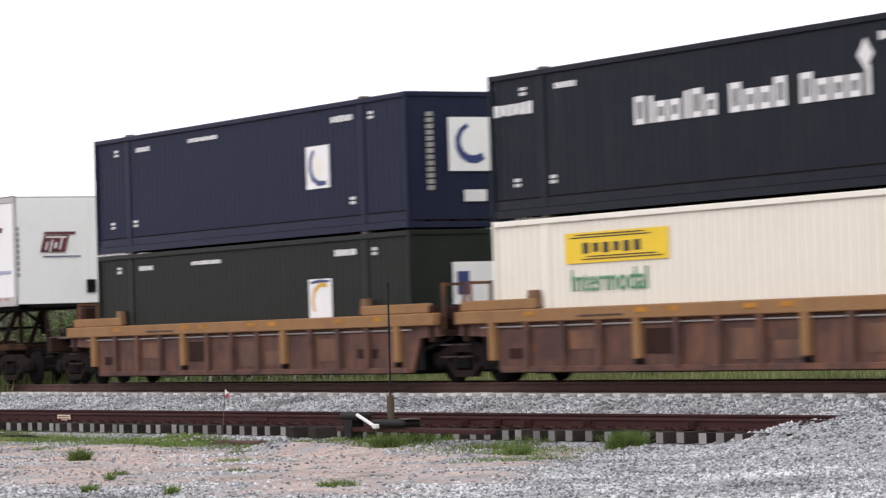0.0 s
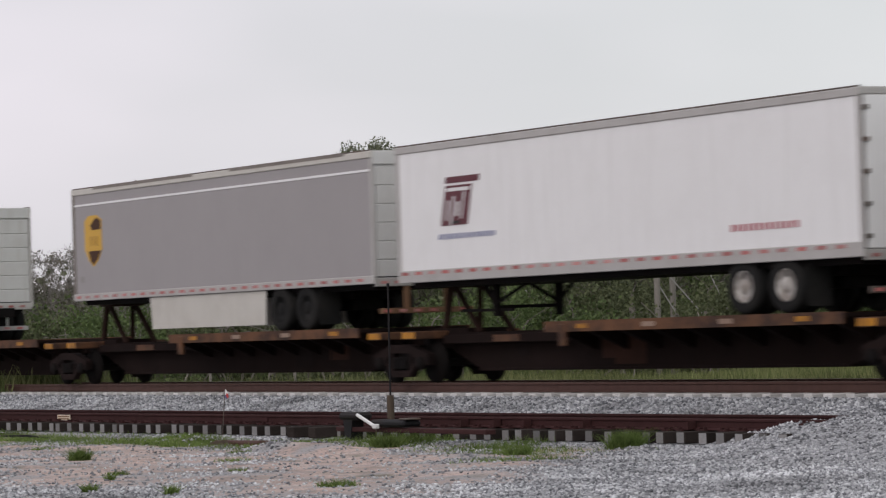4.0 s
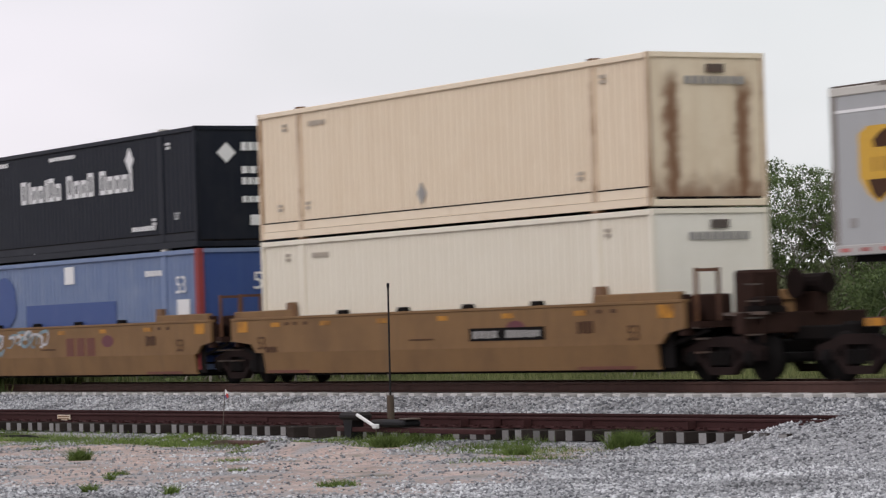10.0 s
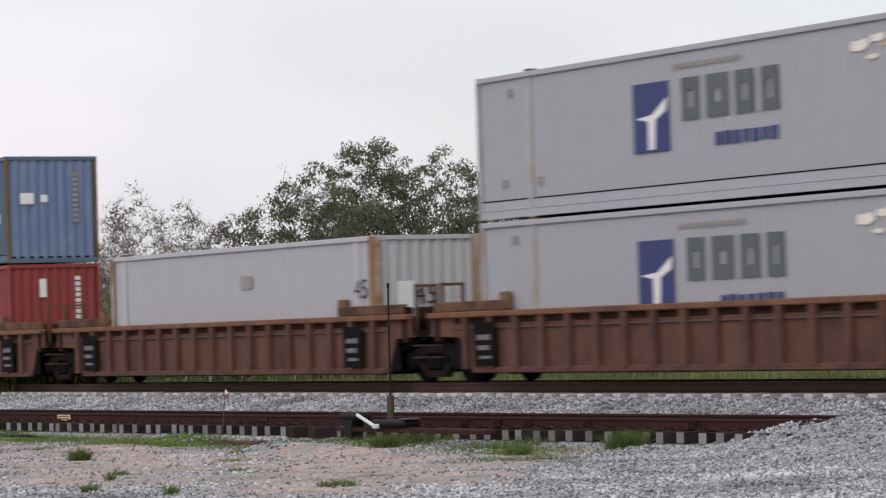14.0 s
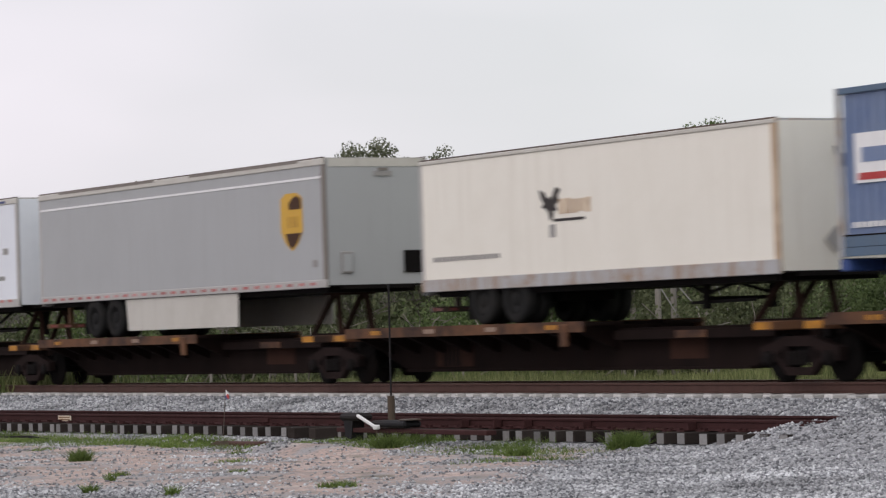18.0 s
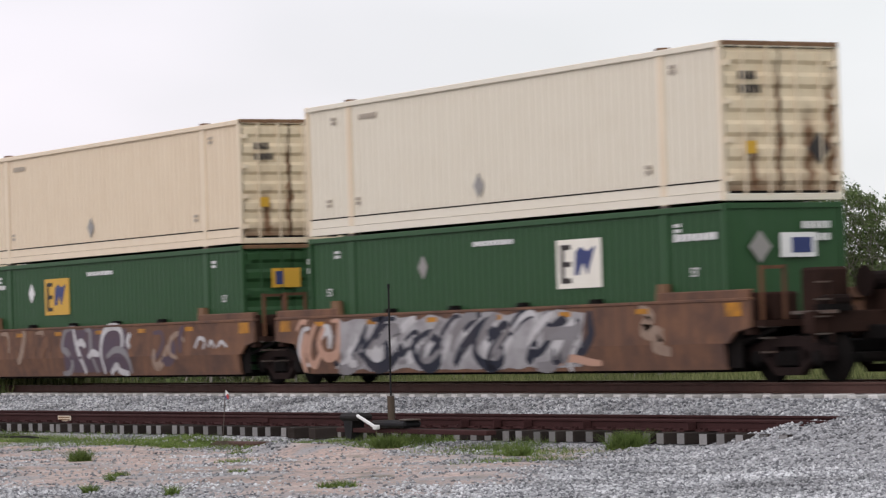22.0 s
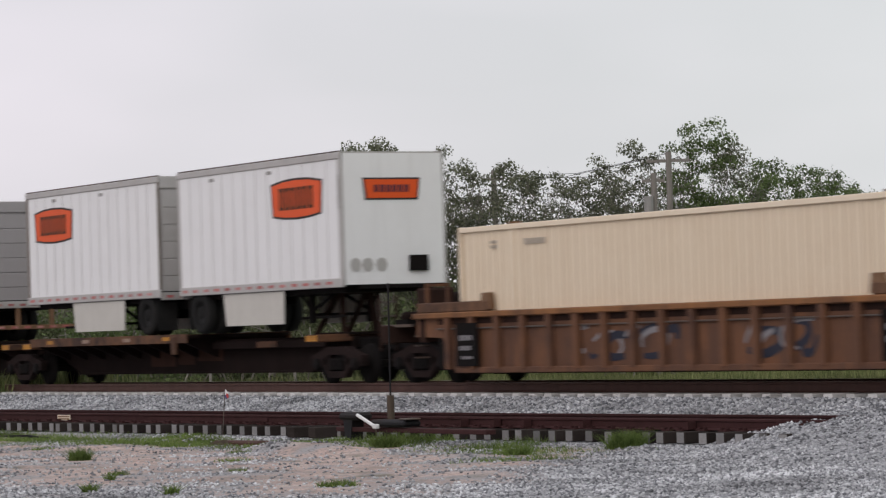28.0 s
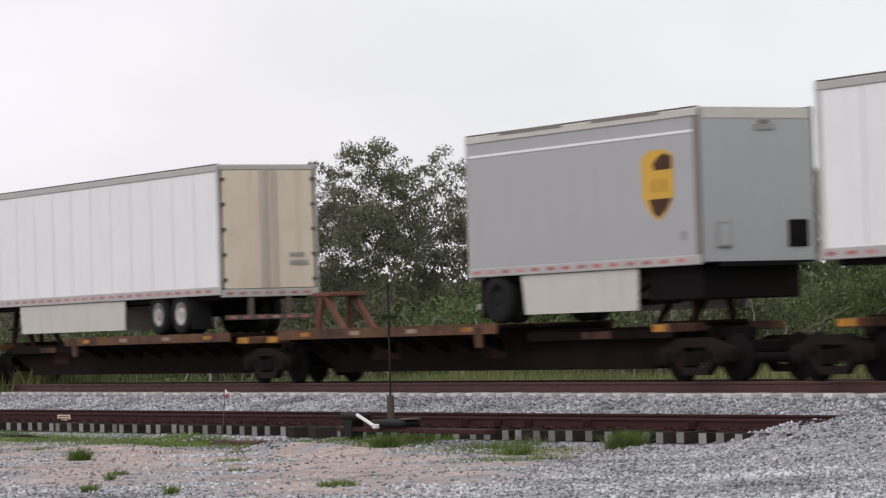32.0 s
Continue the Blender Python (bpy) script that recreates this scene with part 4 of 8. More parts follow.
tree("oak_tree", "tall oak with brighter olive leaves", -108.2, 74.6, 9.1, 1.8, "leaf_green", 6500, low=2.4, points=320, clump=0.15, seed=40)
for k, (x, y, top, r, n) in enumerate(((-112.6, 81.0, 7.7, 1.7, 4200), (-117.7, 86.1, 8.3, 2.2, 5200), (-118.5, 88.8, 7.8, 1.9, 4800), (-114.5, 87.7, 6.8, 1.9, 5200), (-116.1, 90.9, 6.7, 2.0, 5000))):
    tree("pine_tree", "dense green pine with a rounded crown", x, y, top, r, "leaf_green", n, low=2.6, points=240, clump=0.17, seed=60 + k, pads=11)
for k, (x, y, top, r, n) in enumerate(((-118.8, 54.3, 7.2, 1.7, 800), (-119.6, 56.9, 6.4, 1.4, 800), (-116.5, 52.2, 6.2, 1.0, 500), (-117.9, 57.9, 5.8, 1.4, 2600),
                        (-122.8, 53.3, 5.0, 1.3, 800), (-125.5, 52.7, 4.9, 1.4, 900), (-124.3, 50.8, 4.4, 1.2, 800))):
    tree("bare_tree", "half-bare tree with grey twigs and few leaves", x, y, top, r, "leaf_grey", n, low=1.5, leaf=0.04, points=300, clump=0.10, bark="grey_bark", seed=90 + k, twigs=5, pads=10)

# undergrowth: a ragged belt of bushes under and behind the trees
n = 620
bd, bo = rng.uniform(120, 152, n), rng.uniform(-0.165, 0.175, n)
bp = bd[:, None] * AX + (bo * bd)[:, None] * RT
bz = -1.0 + rng.uniform(0, 1, n) ** 1.3 * (2.6 + 0.6 * np.sin(bo * 45) + 0.9 * smooth(-0.05, 0.12, bo))
cc = np.concatenate([bp, bz[:, None]], 1)
lush = np.sin(bo * 52 + 0.6) + rng.normal(0, 0.5, n) > 0.35
stuff_of("undergrowth", leaves(cc[~lush], np.array([0.6, 0.6, 0.4]), 120000, 0.075), 4, "leaf_dark", "dark tangled undergrowth below the trees", "bushes")
stuff_of("green_bushes", leaves(cc[lush], np.array([0.6, 0.6, 0.4]), 90000, 0.075), 4, "leaf_green", "bright green bushes at the edge of the wood", "bushes")
far_d, far_o = rng.uniform(160, 230, 800), rng.uniform(-0.2, 0.22, 800)
fp = far_d[:, None] * AX + (far_o * far_d)[:, None] * RT
fz = rng.uniform(-1, 3.4, 800)
stuff_of("far_wood", leaves(np.concatenate([fp, fz[:, None]], 1), np.array([1.5, 1.5, 0.7]), 110000, 0.26), 4, "leaf_dark", "far grey-green wood", "wood")
tw = Build()
for i in range(260):
    d, o = random.uniform(119, 126), random.uniform(-0.15, 0.15)
    b = AX * d + RT * o * d
    z = random.uniform(-1.1, 0.3)
    p0 = Vector((b[0], b[1], z))
    p1 = p0 + Vector((random.gauss(0, 0.5), random.gauss(0, 0.6), random.uniform(0.5, 1.4)))
    p2 = p1 + Vector((random.gauss(0, 0.6), random.gauss(0, 0.7), random.uniform(0.0, 0.9)))
    tw.beam(p0, p1, 0.05, n=4).beam(p1, p2, 0.03, n=4)
tagged(new("dead_stems", tw.mesh("dead_stems", M["twig"])), "pale dead stems standing in the undergrowth", "stems", kind="stuff")


# ---- utility poles, wires and fence posts ----
def armed_pole(x, y, top, arms, can=False):
    p = thing("utility_pole", "grey weathered wooden utility pole with a crossarm", "utility pole", "poles behind the trees", x, y, -1.1)
    part("shaft", Build().beam((0, 0, -0.2), (0.03, 0, top + 1.1), 0.24, n=8), "timber", p)
    for dz, ln in arms:
        z = top + 1.1 - dz
        a = part("crossarm", Build().beam((-0.25 * ln, -0.43 * ln, z), (0.25 * ln, 0.43 * ln, z), 0.1, 0.12), "timber", p)
        for k in (-0.92, -0.45, 0.45, 0.92):
            part("insulator", Build().beam((0.25 * ln * k, 0.43 * ln * k, z + 0.06), (0.25 * ln * k, 0.43 * ln * k, z + 0.18), 0.07, n=6), "mark_grey", a)
    if can:
        part("transformer", Build().beam((0.05, -0.28, top - 0.4), (0.05, -0.28, top + 0.2), 0.36, n=10), "mark_grey", p, "grey transformer can")
    return p


armed_pole(-104.6, 70.7, 7.8, ((0.35, 1.7),))
armed_pole(-103.3, 69.1, 6.9, ((0.3, 0.9),), True)
armed_pole(-120.1, 72.0, 8.0, ((0.4, 0.9), (1.8, 0.7)))
guys = thing("guy_wires", "pale steel guy wires running down from the utility poles", "wires", x=-104.6, y=70.7, z=-1.1)
for a, b in (((0, 0, 7.4), (1.6, 2.8, 0.2)), ((1.3, -1.6, 4.6), (2.2, 2.2, 0.2)), ((1.3, -1.6, 3.8), (1.8, 0.6, 0.2))):
    part("guy_wire", Build().beam(a, b, 0.045), "mark_grey", guys)
wires = thing("overhead_wires", "thin dark wires between the utility poles", "wires", x=-112.3, y=71.3, z=0)
for k, dz in ((-0.6, 7.6), (0.0, 7.75), (0.6, 7.6)):
    part("wire", Build().beam((7.7, -0.6 + k, dz), (0, k, dz - 0.35), 0.02).beam((0, k, dz - 0.35), (-7.8, 0.7 + k, dz), 0.02), "dark", wires)
for x, y in ((-106.5, 51.5), (-105.0, 54.2), (-101.9, 59.5)):
    p = thing("fence_post", "pale weathered fence post in the tall grass", "post", "fence posts", x, y, -1.1)
    part("stake", Build().beam((0, 0, -0.1), (0, 0, 1.25), 0.12, n=6), "timber", p)


# ---- the train: shared pieces ----
def mark(parent, x0, x1, z0, z1, mat, name="marking", y=-1.312, label=""):
    """A painted or stuck-on panel on the near side."""
    return part(name, Build().box(x0, x1, y, y + 0.008, z0, z1), mat, parent, label)


def bars(parent, x0, x1, z0, z1, n, mat, name="lettering", y=-1.312, label="", gap=0.25):
    """Writing that cannot be read: a row of small plain bars."""
    b = Build()
    w = (x1 - x0) / n
    for i in range(n):
        k = random.uniform(0.0, 0.12) * (z1 - z0)
        b.box(x0 + i * w, x0 + (i + 1 - gap) * w, y, y + 0.008, z0 + k * (i % 2), z1 - k)
    return part(name, b, mat, parent, label)


def end_bars(parent, x, y0, y1, z0, z1, n, mat, name="lettering", label="", upright=False):
    """The same on the end that faces along +x."""
    b = Build()
    if upright:
        h = (z1 - z0) / n
        for i in range(n):
            b.box(x, x + 0.008, y0, y1, z0 + i * h, z0 + (i + 0.72) * h)
    else:
        w = (y1 - y0) / n
        for i in range(n):
            b.box(x, x + 0.008, y0 + i * w, y0 + (i + 0.75) * w, z0, z1)
    return part(name, b, mat, parent, label)


def shape(parent, poly, mat, name="emblem", y=-1.312, label="", deep=0.008):
    """A flat painted outline on the near side, given in x and z."""
    return part(name, Build().prism(poly, y, y + deep), mat, parent, label)


def disc(cx, cz, rx, rz, n=14, a0=0.0, a1=360.0):
    return [(cx + rx * math.cos(radians(a0 + (a1 - a0) * i / n)), cz + rz * math.sin(radians(a0 + (a1 - a0) * i / n))) for i in range(n)]


def diamond(parent, cx, cz, r, mat, y=-1.312):
    return shape(parent, [(cx - r * 0.8, cz), (cx, cz - r), (cx + r * 0.8, cz), (cx, cz + r)], mat, "placard", y, "diamond-shaped placard")


def words(parent, text, x, z, size, mat, y=-1.316, label="", end=None):
    """Readable writing, as flat raised letters; end: the x of an end wall to write on, with x as the y of its start."""
    cu = bpy.data.curves.new("lettering", "FONT")
    cu.body, cu.size, cu.extrude = text, size, 0.003
    tmp = new("lettering_source", cu)
    me = bpy.data.meshes.new_from_object(tmp.evaluated_get(bpy.context.evaluated_depsgraph_get()))
    bpy.data.objects.remove(tmp)
    bpy.data.curves.remove(cu)
    me.name = "lettering"
    me.materials.clear()
    me.materials.append(M[mat])
    if end is None:
        me.transform(pose(x, y, z, 90, 0, 0))
    else:
        me.transform(pose(end, x, z, 90, 0, 90))
    return part("lettering", me, "", parent, label)


BOXES = "containers on the train"
SHADE_MATS = {"tan": "fold_tan", "cream": "fold_cream", "ivory": "fold_cream", "white": "fold_grey", "lilac": "fold_lilac", "dull_white": "fold_lilac", "green": "fold_green"}


def container(u, z, body, label, length=16.15, end="smooth", end_mat=None, post_mat=None, rail_mat=None, posts=True, period=0.25, height=2.9, low=0.34,
              cap="steel", roof_mat=None, groove=0.085):
    """A freight container; its base is at local z = 0 and its near side at local y = -1.3."""
    t = on_train(thing("shipping_container", label, "container", BOXES), u, z)
    h, L, W = height, length / 2, 1.3
    groove = {"navy": 0.022, "black_green": 0.022, "charcoal": 0.022, "lilac": 0.03, "green": 0.04, "white": 0.07}.get(body, groove)
    pm, rm, em = post_mat or body, rail_mat or body, end_mat or body
    # darker strips inside the folds stand in for their shade
    shade_mat = SHADE_MATS.get(body)
    if shade_mat:
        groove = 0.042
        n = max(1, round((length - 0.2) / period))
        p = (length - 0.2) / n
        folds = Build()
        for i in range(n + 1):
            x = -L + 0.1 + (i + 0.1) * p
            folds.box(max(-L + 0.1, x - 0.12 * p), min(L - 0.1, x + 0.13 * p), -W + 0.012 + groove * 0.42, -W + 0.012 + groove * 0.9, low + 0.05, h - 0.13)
        part("fold_grime", folds, shade_mat, t, "darker strips that paint shade into the folds of the side")
    for s in (-1, 1):
        part("side_panel", Build().corrugated(-L + 0.1, L - 0.1, s * (W - 0.012), low, h - 0.10, period, groove, s), body, t)
        part("top_rail", Build().box(-L, L, s * W - 0.04, s * W + 0.04, h - 0.12, h - 0.01, 0.012), rm, t)
        part("bottom_rail", Build().box(-L, L, s * W - 0.03 * (s > 0) - 0.0, s * W + 0.03 * (s < 0), low - 0.16, low + 0.02), rm, t)
        # a solid dark strip paints in the shaded gap above the sill
        part("sill_gap", Build().box(-L + 0.1, L - 0.1, s * (W + 0.002) - 0.006, s * (W + 0.002) + 0.006, low + 0.022, low + 0.048), "dark", t, "dark strip painted for the shaded gap above the sill")
        part("bottom_sill", Build().box(-L, L, s * (W - 0.03) - 0.05, s * (W - 0.03) + 0.05, 0.02, low - 0.17), rm, t)
        for e in (-1, 1):
            part("corner_post", Build().box(e * L - 0.09 * (e > 0) - 0.0, e * L + 0.09 * (e < 0), s * W - 0.045, s * W + 0.045, 0.0, h, 0.01), pm, t)
            if posts:
                p = part("stacking_post", Build().box(e * 6.096 - 0.09, e * 6.096 + 0.09, s * (W - 0.02) - 0.035, s * (W - 0.02) + 0.035, 0.0, h - 0.05), pm, t)
                part("corner_casting", Build().box(e * 6.096 - 0.11, e * 6.096 + 0.11, s * (W - 0.07) - 0.09, s * (W - 0.07) + 0.09, h - 0.05, h + 0.035), cap, p, "steel lifting casting")
                part("foot_casting", Build().box(e * 6.096 - 0.10, e * 6.096 + 0.10, s * (W - 0.07) - 0.08, s * (W - 0.07) + 0.08, -0.05, 0.03), cap, p)
    part("roof", Build().box(-L + 0.02, L - 0.02, -W + 0.02, W - 0.02, h - 0.06, h - 0.015), roof_mat or body, t)
    part("floor", Build().box(-L + 0.02, L - 0.02, -W + 0.09, W - 0.09, 0.05, 0.18), "dark", t)
    part("rear_wall", Build().corrugated_end(-L + 0.02, -W + 0.1, W - 0.1, 0.1, h - 0.08, 0.28, 0.03, -1), em, t)
    if end == "smooth":
        part("front_wall", Build().corrugated_end(L - 0.02, -W + 0.06, W - 0.06, 0.1, h - 0.08, 0.62, 0.008, 1), em, t)
    elif end == "ribbed":
        part("front_wall", Build().corrugated_end(L - 0.01, -W + 0.08, W - 0.08, 0.1, h - 0.08, 0.27, 0.05, 1), em, t)
    else:
        for s in (-1, 1):
            d = part("door", Build().corrugated_end(L - 0.02, min(0.02 * s, s * 1.22), max(0.02 * s, s * 1.22), 0.14, h - 0.12, 0.46, 0.05, 1, level=end == "doors"), em, t)
            for k in (0.32, 0.86):
                part("lock_rod", Build().beam((L + 0.03, s * k, 0.1), (L + 0.03, s * k, h - 0.08), 0.045, n=6), pm, d)
            for zz in (0.4, 1.1, 1.8, 2.5):
                part("hinge", Build().box(L - 0.02, L + 0.03, s * 1.19 - 0.07, s * 1.19 + 0.07, zz - 0.05, zz + 0.05), pm, d)
        part("door_header", Build().box(L - 0.06, L + 0.02, -W, W, h - 0.09, h - 0.0, 0.01), "rust_post", t)
    part("door_sill", Build().box(L - 0.08, L + 0.015, -W, W, 0.0, 0.13, 0.01), rm, t)
    part("end_header", Build().box(L - 0.08, L + 0.012, -W + 0.04, W - 0.04, h - 0.10, h - 0.004), rm, t)
    return t


def size_mark(t, x, z, mat):
    return words(t, "53'", x, z, 0.24, mat, label="container length in feet")


def box_marks(t, mat, length=16.15, number=True):
    """The small markings that such boxes carry near their posts."""
    L = length / 2
    for x, z in ((-6.9, 2.42), (6.4, 2.42), (-7.2, 0.62), (-5.85, 0.62), (5.5, 0.62)):
        bars(t, x, x + 0.24, z, z + 0.07, 3, mat, "marking")
        bars(t, x, x + 0.24, z + 0.1, z + 0.17, 3, mat, "marking")
    if number:
        bars(t, -5.6, -4.8, 2.46, 2.58, 7, mat)
        if mat == "mark_white":
            bars(t, 4.7, 5.7, 2.45, 2.6, 8, mat)
    return t


# ---- trailers ----
TRAILERS = "trailers on the train"


def tyre_mesh():
    return Build().ring([(0.30, -0.13), (0.42, -0.145), (0.49, -0.12), (0.505, -0.06), (0.505, 0.06), (0.49, 0.12), (0.42, 0.145), (0.30, 0.13)], 24, caps=False).mesh("tyre", M["rubber"], True)


def rim_mesh(mat):
    b = Build().ring([(0.30, -0.10), (0.285, -0.125), (0.24, -0.05), (0.17, -0.03), (0.15, -0.10), (0.09, -0.12), (0.05, -0.13)], 20)
    return b.mesh("rim", M[mat], True)


TYRE, RIM, RIM_DULL, RIM_DARK = tyre_mesh(), rim_mesh("rim"), rim_mesh("dull_rim"), rim_mesh("rubber")


def trailer(u, label, rear=-1, length=16.15, bottom=2.12, top=5.10, skin="trailer_white", rail="aluminium", end="swing", axles=2, bogie=None, skirt=None,
            ribs=1.22, end_mat=None, seam=None, rim=True, tape=True, tall_rail=0.26, post="aluminium", legs=True, guard="steel", top_mat=None,
            nose_post=None, leg_at=None, name="semi_trailer", tape_mat="tape_red", top_h=0.15):
    """A highway trailer with its doors and wheels at the end rear (+1: along the train's way)."""
    t = on_train(thing(name, label, "trailer", TRAILERS), u)
    L, W, b, z = length / 2, 1.3, bottom, top
    em = end_mat or skin
    for s in (-1, 1):
        inset = 0.012 if ribs and s < 0 else 0.0
        skn = part("side_skin", Build().box(-L + 0.1, L - 0.1, min(s * (W - inset), s * (W - 0.03)), max(s * (W - inset), s * (W - 0.03)), b + tall_rail - 0.02, z + 0.01 - top_h), post if inset else skin, t)
        if inset:
            n = round(length / ribs)
            p = (length - 0.2) / n
            sheet = Build().box(0.0, p - 0.028, -W, -W + 0.010, b + tall_rail - 0.02, z + 0.005 - top_h, 0.004).mesh("side_sheet", M[skin])
            for i in range(n):
                part("side_sheet", sheet, "", skn).location = (-L + 0.1 + i * p, 0, 0)
        br = part("bottom_rail", Build().box(-L, L, s * W - 0.03, s * W + 0.03, b, b + tall_rail, 0.012), rail, t)
        part("top_rail", Build().box(-L, L, s * W - 0.03, s * W + 0.03, z - 0.01 - top_h, z - 0.01, 0.015), top_mat or rail, t)
        if s < 0 and tape:
            n = int(length / 0.56)
            zt = b + tall_rail * 0.5 + (0.06 if tall_rail > 0.2 else 0)
            dash = Build().box(0.0, 0.28, -W - 0.036, -W - 0.028, zt - 0.03, zt + 0.035).mesh("tape_dash", M[tape_mat])
            for i in range(n):
                part("tape_dash", dash, "", br, "dash of worn reflective tape").location = (-L + 0.2 + i * (length - 0.4) / n, 0, 0)
        for e in (-1, 1):
            w = 0.10 if e == rear else 0.16
            part("corner_post", Build().box(e * L - w * (e > 0), e * L + w * (e < 0), s * (W - 0.012) - 0.03, s * (W - 0.012) + 0.03, b, z, 0.015), (nose_post or post) if e != rear else post, t)
    if seam:
        part("side_seam", Build().box(-L + 0.1, L - 0.12, -W - 0.012, -W + 0.0, seam - 0.02, seam + 0.03), "white", t, "pale strip along the side")
    part("roof", Build().box(-L + 0.02, L - 0.02, -W + 0.03, W - 0.03, z - 0.05, z), rail, t)
    part("floor", Build().box(-L + 0.02, L - 0.02, -W + 0.04, W - 0.04, b + 0.02, b + 0.16), "dark", t)
    part("floor_frame", Build().box(-L + 0.3, L - 0.3, -1.12, 1.12, b - 0.11, b + 0.02), "dark", t, "dark cross members under the floor")
    for s in (-1, 1):
        # thin dark strip draws the shadow line at each roof edge
        part("roof_edge", Build().box(-L + 0.02, L - 0.02, s * (W - 0.015) - 0.025, s * (W - 0.015) + 0.025, z - 0.008, z + 0.022), "steel", t, "thin dark strip drawn as the shadow along the roof edge")
    nz = -rear
    part("nose", Build().box(nz * L - 0.05 * (nz > 0), nz * L + 0.05 * (nz < 0), -W + 0.05, W - 0.05, b + 0.05, z - 0.04), em if nz > 0 else skin, t)
    r0, r1 = sorted((rear * L, rear * (L - 0.06)))
    if end == "swing":
        for s in (-1, 1):
            d = part("door", Build().box(r0 - 0.0, r1, min(0.012 * s, s * 1.2), max(0.012 * s, s * 1.2), b + 0.14, z - 0.14, 0.012), em, t)
            o = rear * (L + 0.025)
            for k in (0.09, 0.2):
                part("lock_rod", Build().beam((o, s * k, b + 0.12), (o, s * k, z - 0.1), 0.035, n=6), "aluminium", d)
            for q in range(5):
                zz = b + 0.35 + q * (z - b - 0.7) / 4
                part("hinge", Build().box(min(o, rear * L), max(o, rear * L), s * 1.2 - 0.06, s * 1.2 + 0.06, zz - 0.04, zz + 0.04), "steel", d)
    else:
        d = part("roll_door", Build().box(min(rear * (L - 0.05), rear * (L - 0.09)), max(rear * (L - 0.05), rear * (L - 0.09)), -1.25, 1.25, b + 0.1, z - 0.3), em, t)
        n = 6
        hh = (z - 0.36 - b - 0.1) / n
        for i in range(n):
            part("door_slat", Build().box(min(rear * (L - 0.03), rear * (L - 0.06)), max(rear * (L - 0.03), rear * (L - 0.06)), -1.21, 1.21, b + 0.12 + i * hh, b + 0.10 + (i + 1) * hh, 0.01), em, d)
    part("rear_header", Build().box(r0, r1, -W + 0.02, W - 0.02, z - (0.3 if end == "roll" else 0.13), z - 0.01, 0.012), rail if end == "swing" else em, t)
    part("rear_sill", Build().box(r0, r1 + 0.0, -W + 0.02, W - 0.02, b - 0.06, b + 0.13, 0.012), rail, t)
    tp = Build()
    if tape and rear > 0:
        for i in range(7):
            tp.box(L + 0.002, L + 0.01, -1.15 + i * 0.34, -0.98 + i * 0.34, b - 0.0, b + 0.06)
        part("rear_tape", tp, "tape_red", t, "red dashes across the rear sill")
    # running gear
    bg = bogie if bogie is not None else L - 3.0
    gear = part("slider_frame", Build().box(rear * bg - 1.5, rear * bg + 1.5, -0.55, 0.55, b - 0.28, b - 0.02).box(rear * bg - 1.3, rear * bg + 1.3, -0.35, 0.35, 1.62, b - 0.25), "dark", t)
    for i in range(axles):
        x = rear * bg + (i - (axles - 1) / 2) * 1.28
        part("axle", Build().ring([(0.07, -0.95), (0.07, 0.95)], 10, (x, 0, 1.705)), "dark", gear)
        for s in (-1, 1):
            for y in (1.13, 0.80):
                ty = part("tyre", TYRE, "", t)
                ty.location = (x, s * y, 1.705)
                if y > 1:
                    hub = part("rim", RIM if rim is True else RIM_DULL if rim else RIM_DARK, "", ty, "dusty pale wheel rim" if rim is True else "dirty grey wheel rim" if rim else "dark wheel rim")
                    if s > 0:
                        hub.rotation_euler = (0, 0, math.pi)
        part("mud_flap", Build().box(x + rear * 0.62, x + rear * 0.62 + 0.015, -1.25, -0.72, 1.32, b - 0.05), "rubber", gear) if i == (axles - 1 if rear > 0 else 0) else None
    if guard:
        g = part("underride_guard", Build().box(rear * (L - 0.06) - 0.05, rear * (L - 0.06) + 0.05, -1.15, 1.15, 1.50, 1.62, 0.01), guard, t)
        for s in (-1, 1):
            part("guard_leg", Build().box(rear * (L - 0.06) - 0.04, rear * (L - 0.06) + 0.04, s * 0.5 - 0.06, s * 0.5 + 0.06, 1.6, b), guard, g)
        gt = Build()
        for i in range(6):
            gt.box(rear * (L - 0.06) + 0.052, rear * (L - 0.06) + 0.058, -1.1 + i * 0.38, -0.92 + i * 0.38, 1.53, 1.59)
        part("guard_tape", gt, "tape_red", g, "red stripes on the guard")
    if legs:
        lx = nz * (leg_at if leg_at is not None else L - 3.1)
        for s in (-1, 1):
            lg = part("landing_leg", Build().box(lx - 0.07, lx + 0.07, s * 0.75 - 0.07, s * 0.75 + 0.07, 1.36, b), "dark", t)
            part("leg_brace", Build().beam((lx, s * 0.75, 1.62), (lx + nz * 0.95, s * 0.5, b), 0.06).beam((lx, s * 0.75, 1.62), (lx - nz * 1.1, s * 0.5, b), 0.06), "dark", lg)
        part("leg_crossbar", Build().beam((lx, -0.75, 1.55), (lx, 0.75, 1.55), 0.07), "dark", t)
        part("brace_bar", Build().beam((lx - nz * 0.6, -0.7, 1.48), (lx + nz * 1.5, -0.7, 1.5), 0.06), "dark", t)
    part("coupler_plate", Build().box(nz * (L - 0.1) - 0.1, nz * (L - 0.1) + 0.1, -0.9, 0.9, b - 0.04, b + 0.04).box(min(nz * (L - 1.8), nz * (L - 0.3)), max(nz * (L - 1.8), nz * (L - 0.3)), -0.5, 0.5, b - 0.05, b + 0.02), "dark", t)
